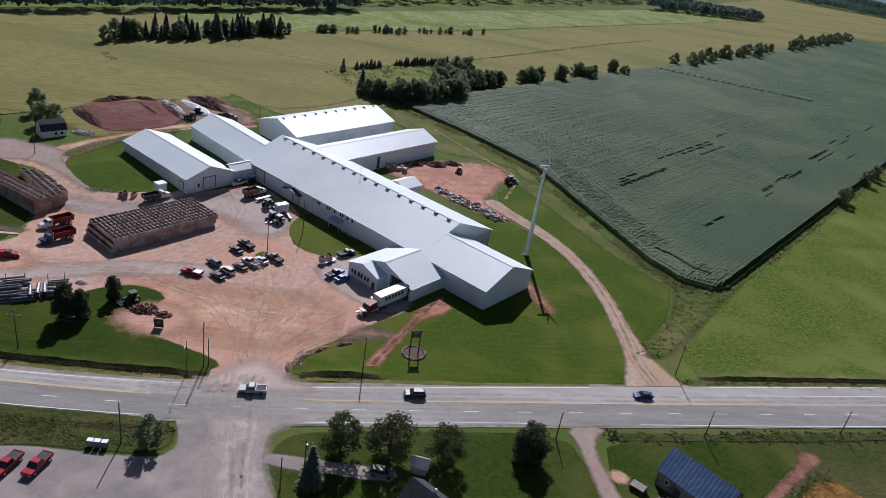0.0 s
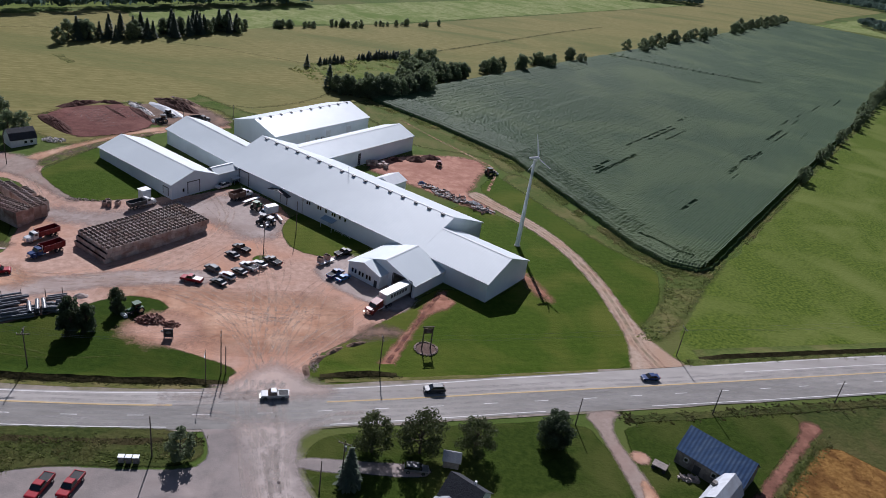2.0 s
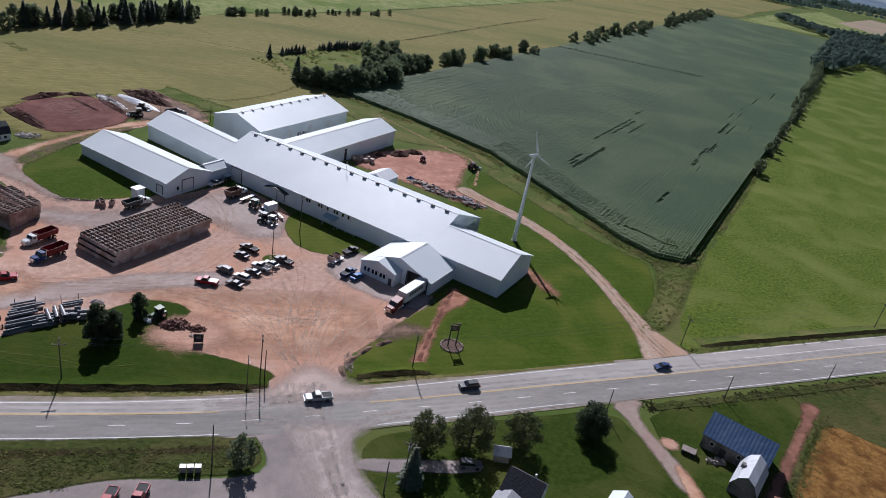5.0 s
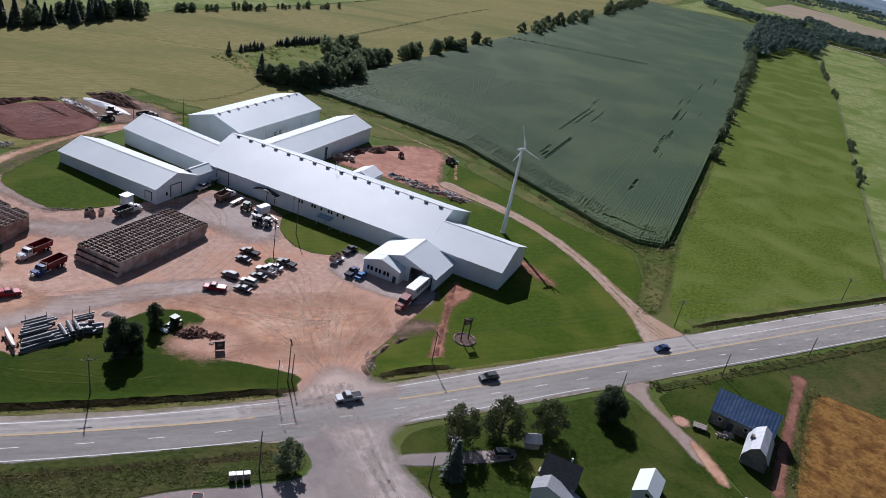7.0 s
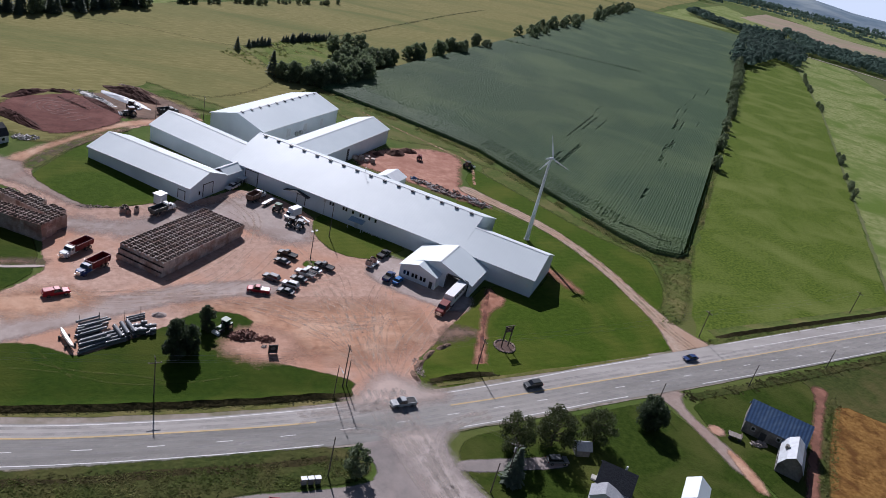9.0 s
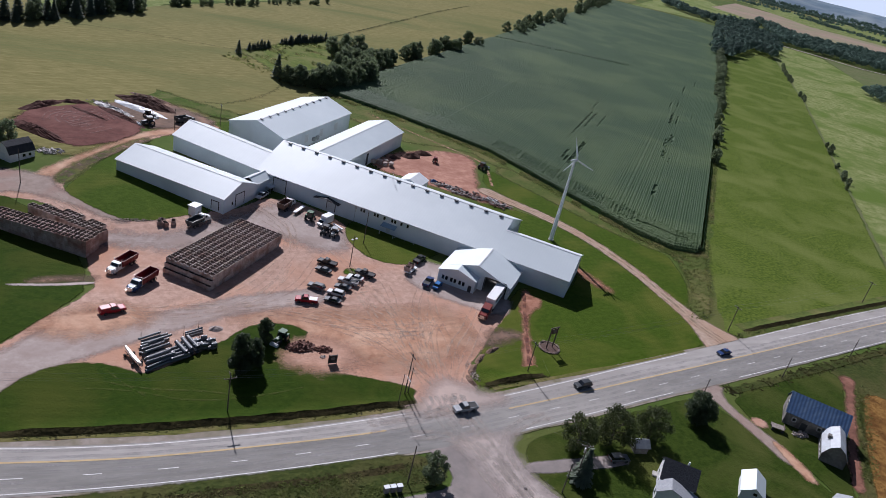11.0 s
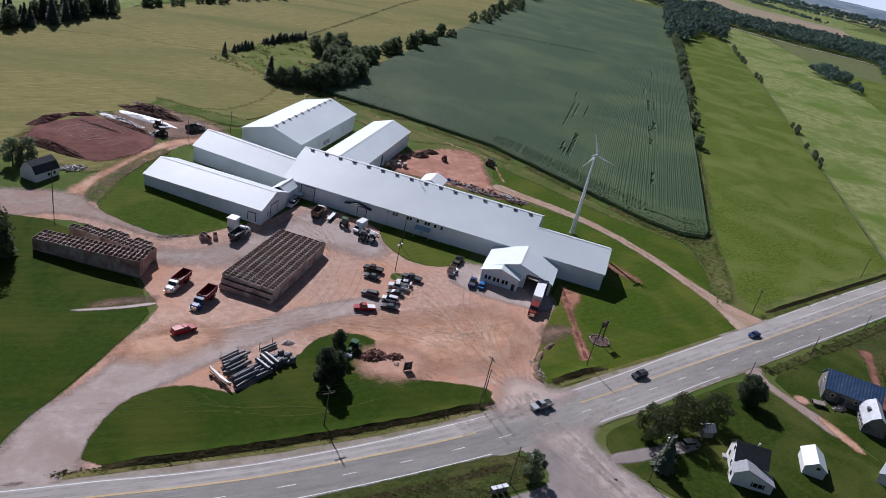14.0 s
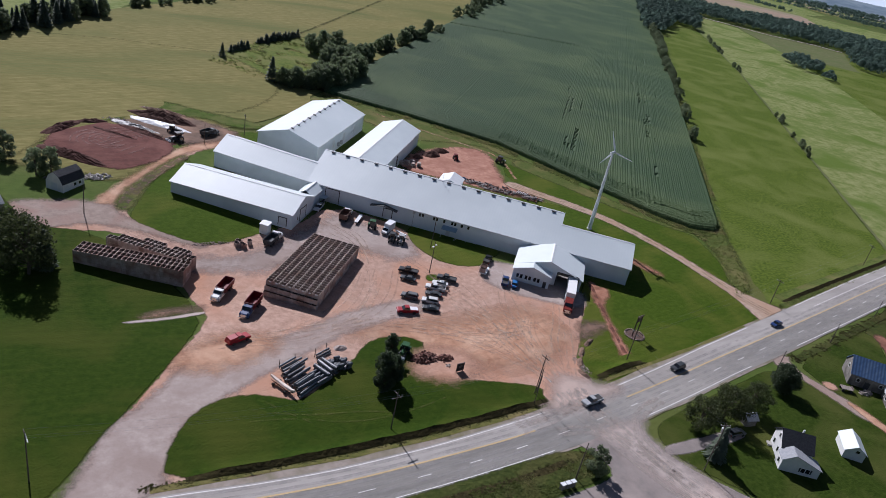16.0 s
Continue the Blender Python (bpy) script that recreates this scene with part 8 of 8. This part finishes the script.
def simple_house(name, m, label, l, w, eave, ridge, wall_mat, roof_mat, category="house", over=0.3):
    """A gable-roofed building: l along its own x (the ridge), w across."""
    top = thing(name, m, label, category)
    h, t = w / 2, 0.15
    for s in (-1, 1):
        part("wall", boxes((-l / 2, l / 2, s * h - (t if s > 0 else 0), s * h + (t if s < 0 else 0), -0.3, eave)), wall_mat, top)
        bm = bmesh.new()
        x0, x1 = (l / 2 - t, l / 2) if s > 0 else (-l / 2, -l / 2 + t)
        prism(bm, [(x0, -h + t, -0.3), (x0, h - t, -0.3), (x0, h - t, eave), (x0, 0, ridge), (x0, -h + t, eave)], (t, 0, 0))
        bmesh.ops.recalc_face_normals(bm, faces=bm.faces[:])
        part("wall", bm, wall_mat, top)
        k = (ridge - eave) / h
        bm = bmesh.new()
        prism(bm, [(-l / 2 - over, s * (h + over), eave - k * over + 0.02), (l / 2 + over, s * (h + over), eave - k * over + 0.02), (l / 2 + over, 0, ridge + 0.02), (-l / 2 - over, 0, ridge + 0.02)], (0, 0, 0.12))
        bmesh.ops.recalc_face_normals(bm, faces=bm.faces[:])
        part("roof", bm, roof_mat, top)
    return top


def gambrel(name, m, label, l, w, eave, knee, ridge, wall_mat, roof_mat, category="barn"):
    top = thing(name, m, label, category)
    h, t = w / 2, 0.14
    kx = h * 0.62
    for s in (-1, 1):
        part("wall", boxes((-l / 2, l / 2, s * h - (t if s > 0 else 0), s * h + (t if s < 0 else 0), -0.3, eave)), wall_mat, top)
        bm = bmesh.new()
        x0 = l / 2 - t if s > 0 else -l / 2
        prism(bm, [(x0, -h + t, -0.3), (x0, h - t, -0.3), (x0, h - t, eave), (x0, kx, knee), (x0, 0, ridge), (x0, -kx, knee), (x0, -h + t, eave)], (t, 0, 0))
        bmesh.ops.recalc_face_normals(bm, faces=bm.faces[:])
        part("wall", bm, wall_mat, top)
        for (ya, za), (yb, zb) in (((h + 0.15, eave - 0.2), (kx, knee)), ((kx, knee), (0, ridge))):
            bm = bmesh.new()
            prism(bm, [(-l / 2 - 0.25, s * ya, za + 0.02), (l / 2 + 0.25, s * ya, za + 0.02), (l / 2 + 0.25, s * yb, zb + 0.02), (-l / 2 - 0.25, s * yb, zb + 0.02)], (0, 0, 0.12))
            bmesh.ops.recalc_face_normals(bm, faces=bm.faces[:])
            part("roof", bm, roof_mat, top)
    return top


def put_window(top, x, y, z, w, h, face):
    """A window on a wall looking along face (x+, x-, y+ or y-)."""
    s = 1 if face[1] == "+" else -1
    d0, d1 = sorted((0.004 * s, 0.03 * s))
    e0, e1 = sorted((0.004 * s, 0.07 * s))
    f = 0.09
    if face[0] == "x":
        g = part("window", boxes((x + d0, x + d1, y - w / 2, y + w / 2, z, z + h)), M_GLASS, top, "dark glass window")
        part("frame", boxes((x + e0, x + e1, y - w / 2 - f, y - w / 2, z - f, z + h + f), (x + e0, x + e1, y + w / 2, y + w / 2 + f, z - f, z + h + f), (x + e0, x + e1, y - w / 2, y + w / 2, z + h, z + h + f), (x + e0, x + e1, y - w / 2, y + w / 2, z - f, z)), M_WHITEBOARD, g)
    else:
        g = part("window", boxes((x - w / 2, x + w / 2, y + d0, y + d1, z, z + h)), M_GLASS, top, "dark glass window")
        part("frame", boxes((x - w / 2 - f, x - w / 2, y + e0, y + e1, z - f, z + h + f), (x + w / 2, x + w / 2 + f, y + e0, y + e1, z - f, z + h + f), (x - w / 2, x + w / 2, y + e0, y + e1, z + h, z + h + f), (x - w / 2, x + w / 2, y + e0, y + e1, z - f, z)), M_WHITEBOARD, g)


def south_buildings():
    # barn with a blue roof and a tin-roofed wing
    turn = heading(63.3, 110.7, 73.2, 99.8)
    barn = simple_house("barn", at(66.2, 103.2, turn), "old grey shingled barn with a blue painted roof", 13.6, 8.4, 3.6, 7.1, M_GREYSHINGLE, M_BLUEROOF, "barn")
    part("door", boxes((-2.8, -1.4, -4.28, -4.21, 0, 2.2)), M_DARKTRIM, barn, "dark doorway")
    for xx, zz in ((-4.6, 1.6), (1.2, 1.8)):
        put_window(barn, xx, -4.2, zz, 0.8, 0.9, "y-")
    put_window(barn, -6.8, 0, 3.2, 0.9, 1.0, "x-")
    wing = gambrel("barn_wing", at(62.6, 93.6, turn + 90), "grey gambrel barn wing with a worn tin roof", 9.0, 5.4, 2.4, 4.3, 5.5, M_GREYSHINGLE, M_TINROOF)
    for k in range(4):
        put_window(wing, -3.2 + k * 2.0, 2.7, 1.0, 0.8, 1.0, "y+")
    part("dormer", boxes((-0.5, 0.5, 1.5, 2.3, 4.2, 5.0)), M_GREYSHINGLE, wing)
    # farm trailer beside the barn
    t = thing("hay_wagon", at(54.6, 103.2, -38, dz=0.05), "low wagon with a pale wooden deck", "wagon")
    part("deck", boxes((-1.5, 1.5, -1.0, 1.0, 0.85, 1.0)), M_STONE, t)
    part("rack", boxes((1.4, 1.5, -1.0, 1.0, 1.0, 1.5)), M_POLE, t)
    for xx in (-1.1, 1.1):
        for s in (-1, 1):
            part("wheel", tubes(((xx, s * 0.95 - 0.1, 0.38), (xx, s * 0.95 + 0.1, 0.38), 0.38), n=12), M_TYRE, t)
    rubble("stones", 60.0, 100.5, 2.6, 0.8, 0.5, 30, 0.9, M_STONE, "pale boards and stones along the barn", "stones", 33)
    # house: black-roofed main part, with a low saltbox wing in front
    hm = at(12.9, 90.6, -40.2)
    house = simple_house("house", hm, "white clapboard house with a black shingle roof", 6.7, 6.5, 3.9, 6.6, M_WHITEBOARD, M_BLACKSHINGLE)
    for yy in (-1.6, 1.5):
        put_window(house, -3.35, yy, 1.2, 0.9, 1.3, "x-")
    put_window(house, -3.35, 0, 4.0, 0.8, 1.1, "x-")
    part("chimney", boxes((1.0, 1.35, 0.5, 0.85, 5.6, 7.1)), M_WHITEBOARD, house, "slim white chimney")
    part("porch", boxes((-4.4, -3.4, 1.2, 2.6, -0.2, 0.5)), M_CONCRETE, house, "small grey porch step")
    wing = thing("house_wing", at(5.8, 87.9, -38.5), "low white saltbox wing with grey shingles", "house")
    shape = [(0, -0.3), (8.5, -0.3), (8.5, 2.4), (2.4, 4.75), (0, 3.1)]
    for y, t in ((0.0, 0.15),):
        bm = bmesh.new()
        prism(bm, [(x, y, z) for x, z in shape], (0, t, 0))
        bmesh.ops.recalc_face_normals(bm, faces=bm.faces[:])
        part("wall", bm, M_WHITEBOARD, wing)
    part("wall", boxes((0, 0.15, 0.15, 3.3, -0.3, 3.1)), M_WHITEBOARD, wing)
    part("wall", boxes((8.35, 8.5, 0.15, 3.3, -0.3, 2.4)), M_WHITEBOARD, wing)
    for (xa, za), (xb, zb) in (((-0.3, 2.92), (2.4, 4.77)), ((8.8, 2.3), (2.4, 4.77))):
        bm = bmesh.new()
        prism(bm, [(xa, -0.25, za), (xb, -0.25, zb), (xb, 3.3, zb), (xa, 3.3, za)], (0, 0, 0.12))
        bmesh.ops.recalc_face_normals(bm, faces=bm.faces[:])
        part("roof", bm, M_PALESHINGLE, wing)
    put_window(wing, 4.9, 0, 0.9, 0.9, 1.1, "y-")
    put_window(wing, 5.95, 0, 0.9, 0.9, 1.1, "y-")
    for xs in (4.2, 6.65):
        part("shutter", boxes((xs - 0.16, xs + 0.16, -0.06, -0.003, 0.85, 2.05)), M_DARKTRIM, wing, "dark window shutter")
    put_window(wing, 0, 1.6, 1.0, 0.9, 1.2, "x-")
    # garage
    g = simple_house("garage", at(30.4, 86.5, heading(28.5, 84.7, 33.6, 89.9)), "white garage with a pale metal roof", 6.6, 4.6, 2.4, 4.0, M_WHITEBOARD, M_ROOF_ACROSS, "garage")
    put_window(g, -3.3, -0.4, 2.2, 0.8, 0.7, "x-")
    s = simple_house("garden_shed", at(11.9, 101.8, -10), "small grey garden shed", 3.0, 2.6, 2.0, 3.0, M_GREYSHINGLE, M_PALESHINGLE, "shed")
    put_window(s, -1.5, 0, 1.0, 0.6, 0.6, "x-")
    g2 = simple_house("garage", at(47.5, 77.5, 20), "white shed with a grey roof", 6, 5, 2.4, 3.8, M_WHITEBOARD, M_PALESHINGLE, "garage")
    # mailboxes
    for k in range(3):
        b = thing("mailbox_unit", at(-47.1 + k * 1.25, 98.6, 2), "white-topped community mailbox cabinet", "mailbox", "mailbox cabinets")
        part("cabinet", boxes((-0.5, 0.5, -0.35, 0.35, 0.15, 1.45)), M_SCRAP, b)
        part("lid", boxes((-0.55, 0.55, -0.45, 0.45, 1.45, 1.56)), M_WHITE, b)
        part("plinth", boxes((-0.4, 0.4, -0.25, 0.25, 0, 0.15)), M_CONCRETE, b)
    # small white barn beside the lane
    w = gambrel("small_barn", at(-123.8, 244.8, heading(-125.1, 238.9, -119.2, 244.5)), "small white gambrel barn with a black roof", 8.2, 6.0, 2.5, 4.4, 5.6, M_WHITEBOARD, M_BLACKSHINGLE)
    put_window(w, 0.5, -3.0, 0.9, 0.9, 0.9, "y-")
    put_window(w, 2.4, -3.0, 0.9, 0.9, 0.9, "y-")
    part("door", boxes((-4.17, -4.104, -1.0, 1.0, 0, 2.2)), M_DOOR, w, "pale double door")
    rubble("junk", -114.5, 249.5, 4.0, 2.0, 0.8, 90, 0.9, M_SCRAP, "pale scrap and boards beside the barn", "debris", 35)
    rubble("junk", -127, 250.5, 2.0, 1.2, 0.8, 40, 0.9, M_SCRAP, "pale scrap and boards behind the barn", "debris", 36)
    sh = simple_house("farm_shed", at(-143.5, 231, 20), "grey farm shed at the lawn's edge", 7, 5, 2.6, 3.9, M_GREYSHINGLE, M_PALESHINGLE, "shed")
    # white lean-to behind the warehouse
    lt = thing("lean_to_shed", YARD.copy(), "small white shed behind the warehouse", "shed")
    part("wall", boxes((-70.5, -62.5, 33.25, 42.0, -0.3, 4.9)), M_SIDING, lt)
    bm = bmesh.new()
    prism(bm, [(-70.8, 33.2, 4.92), (-66.5, 33.2, 6.7), (-62.2, 33.2, 4.92)], (0, 9.1, 0))
    bmesh.ops.recalc_face_normals(bm, faces=bm.faces[:])
    part("roof", bm, M_WHITE, lt)


south_buildings()

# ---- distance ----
# distance haze is put into this leaf colour: paler and bluer than the leaves
M_FARLEAF_HAZED = leafy(mat("far_wood_leaves", (0.085, 0.135, 0.11), (0.125, 0.18, 0.145), 0.05, rough=0.8, rnd=0.25, spec=0.1), 0.6)


def far_wood(outline, count, high, seed, label="dense wood in haze-paled green"):
    """A wood as a crowd of crowns, each a shell of leaf sprays in a haze-paled colour."""
    rng = np.random.default_rng(seed)
    a = np.asarray(outline, float)
    lo, hi = a.min(0), a.max(0)
    pts = rng.uniform(lo, hi, (count * 6, 2))
    pts = pts[inside_of(pts, outline) > 0][:count]
    n = 44
    k = len(pts)
    h = high * rng.uniform(0.7, 1.25, k)
    u = rng.normal(0, 1, (k, n, 3))
    u /= np.linalg.norm(u, axis=2, keepdims=True)
    u[:, :, 2] = np.abs(u[:, :, 2]) * 1.2 - 0.35
    rad = h * rng.uniform(0.26, 0.4, k)
    c = np.empty((k, n, 3))
    wx = np.array([yard(x, y) for x, y in pts])
    wz = np.array([gz(x, y) for x, y in wx])
    c[:, :, 0] = wx[:, None, 0] + u[:, :, 0] * rad[:, None]
    c[:, :, 1] = wx[:, None, 1] + u[:, :, 1] * rad[:, None]
    c[:, :, 2] = wz[:, None] + h[:, None] * (0.55 + 0.42 * u[:, :, 2])
    t = rng.normal(0, 1, (k, n, 3))
    e1 = np.cross(u, t)
    e1 /= np.linalg.norm(e1, axis=2, keepdims=True)
    e2 = np.cross(u, e1)
    s = (rad * 0.3)[:, None, None] * rng.uniform(0.6, 1.3, (k, n, 1))
    v = np.stack([c - e1 * s, c - e2 * s, c + e1 * s, c + e2 * s], 2).reshape(-1, 3)
    f = np.arange(len(v)).reshape(-1, 4)
    tagged(raw_mesh("far_wood", v.tolist(), f.tolist(), M_FARLEAF_HAZED), label, "wood", kind="stuff")


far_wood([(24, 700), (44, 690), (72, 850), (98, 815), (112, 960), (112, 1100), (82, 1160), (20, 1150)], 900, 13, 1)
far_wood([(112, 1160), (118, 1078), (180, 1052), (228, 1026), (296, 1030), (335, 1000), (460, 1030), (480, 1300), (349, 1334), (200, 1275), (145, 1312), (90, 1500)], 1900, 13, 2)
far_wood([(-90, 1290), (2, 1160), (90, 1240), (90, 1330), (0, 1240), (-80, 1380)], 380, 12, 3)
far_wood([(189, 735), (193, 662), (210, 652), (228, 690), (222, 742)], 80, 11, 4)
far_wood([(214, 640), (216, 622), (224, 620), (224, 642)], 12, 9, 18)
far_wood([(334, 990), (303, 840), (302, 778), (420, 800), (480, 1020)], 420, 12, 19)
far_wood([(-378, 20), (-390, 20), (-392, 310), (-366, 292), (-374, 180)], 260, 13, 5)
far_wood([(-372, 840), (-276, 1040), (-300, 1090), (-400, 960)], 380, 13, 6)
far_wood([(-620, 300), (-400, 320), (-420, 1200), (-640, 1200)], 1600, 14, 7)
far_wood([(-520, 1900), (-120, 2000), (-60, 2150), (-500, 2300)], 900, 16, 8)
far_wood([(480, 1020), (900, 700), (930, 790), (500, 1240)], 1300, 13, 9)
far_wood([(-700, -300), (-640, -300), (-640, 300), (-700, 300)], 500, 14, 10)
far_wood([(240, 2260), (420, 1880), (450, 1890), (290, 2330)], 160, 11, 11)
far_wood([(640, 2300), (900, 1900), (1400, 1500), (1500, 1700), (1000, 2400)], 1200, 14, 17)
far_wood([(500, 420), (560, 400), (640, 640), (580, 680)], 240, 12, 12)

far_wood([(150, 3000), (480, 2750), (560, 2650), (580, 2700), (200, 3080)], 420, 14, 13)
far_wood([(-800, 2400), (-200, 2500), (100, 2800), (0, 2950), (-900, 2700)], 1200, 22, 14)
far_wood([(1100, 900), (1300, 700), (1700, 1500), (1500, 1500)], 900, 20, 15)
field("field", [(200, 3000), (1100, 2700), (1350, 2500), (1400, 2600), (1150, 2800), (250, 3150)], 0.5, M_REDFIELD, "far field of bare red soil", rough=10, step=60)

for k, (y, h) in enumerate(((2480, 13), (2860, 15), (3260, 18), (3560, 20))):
    far_wood([(-500, y), (100, y - 40), (420, y + 10), (760, y - 50), (1500, y - 120), (1500, y - 60), (760, y + 25), (420, y + 50), (100, y + 45), (-500, y + 60)], 520, h, 40 + k, "line of haze-paled trees between far fields")
for k, (x0, x1, y0, y1, m, what) in enumerate(((-300, 260, 2560, 2800, M_HAY_PALE, "far pale green field"), (660, 1500, 2520, 2700, M_STUBBLE, "far yellow grain field"), (-300, 420, 2930, 3180, M_STUBBLE, "far yellow grain field"),
                                               (440, 1100, 2930, 3120, M_HAY_PALE, "far pale green field"), (-200, 700, 3330, 3520, M_HAY_PALE, "far pale green field"), (720, 1400, 3200, 3400, M_REDFIELD, "far pale brown field"))):
    field("field", [(x0, y0), (x1, y0), (x1, y1), (x0, y1)], 0.6, m, what, rough=10, step=60)
strip("far_road", [yard(*p) for p in ((60, 1090), (112, 1064), (124, 1056), (180, 1034), (228, 1010), (296, 1015), (332, 994))], 3, 3, 0.6, M_JUNCTION, "pale far road along the wood", "road")


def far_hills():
    """Wooded hills that close the view, with the blue of haze put into their colour."""
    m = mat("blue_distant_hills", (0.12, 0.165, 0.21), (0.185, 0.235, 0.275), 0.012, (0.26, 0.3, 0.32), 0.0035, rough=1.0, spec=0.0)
    vs, fs = [], []
    n = 160
    for i in range(n + 1):
        deg = -25 + 150 * i / n
        a = radians(deg)
        rise = 14 + 34 * max(0.0, min(1.0, (deg - 41) / 6))
        h = rise + 7 * noise.noise((i * 0.07, 1, 0)) + 3 * noise.noise((i * 0.5, 2, 0))
        for r, z in ((3620 + 250 * noise.noise((i * 0.35, 5, 0)), -40), (3950, -12 + 0.3 * h), (4250, h), (4600, -60)):
            vs.append((-50 + r * math.cos(a), 150 + r * math.sin(a), z))
        if i:
            k = 4 * i
            for q in (0, 1, 2):
                fs.append((k - 4 + q, k + q, k + q + 1, k - 3 + q))
    tagged(raw_mesh("far_hills", vs, fs, m, smooth=True), "wooded hills on the horizon, coloured haze blue", "hills", kind="structure")


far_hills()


def sky_backdrop():
    """The pale sky low over the horizon, behind the hills."""
    m = bpy.data.materials.new("pale_horizon_sky")
    m.use_nodes = True
    b = m.node_tree.nodes["Principled BSDF"]
    b.inputs["Base Color"].default_value = (0, 0, 0, 1)
    b.inputs["Specular IOR Level"].default_value = 0.0
    b.inputs["Emission Color"].default_value = (0.74, 0.83, 0.95, 1)
    b.inputs["Emission Strength"].default_value = 0.85
    vs, fs = [], []
    for i in range(61):
        a = radians(-10 + 120 * i / 60)
        for z in (-120, 330):
            vs.append((-50 + 4660 * math.cos(a), 150 + 4660 * math.sin(a), z))
        if i:
            fs.append((2 * i - 2, 2 * i, 2 * i + 1, 2 * i - 1))
    tagged(raw_mesh("sky_backdrop", vs, fs, m), "pale bright sky low over the horizon", "sky", kind="structure")


sky_backdrop()
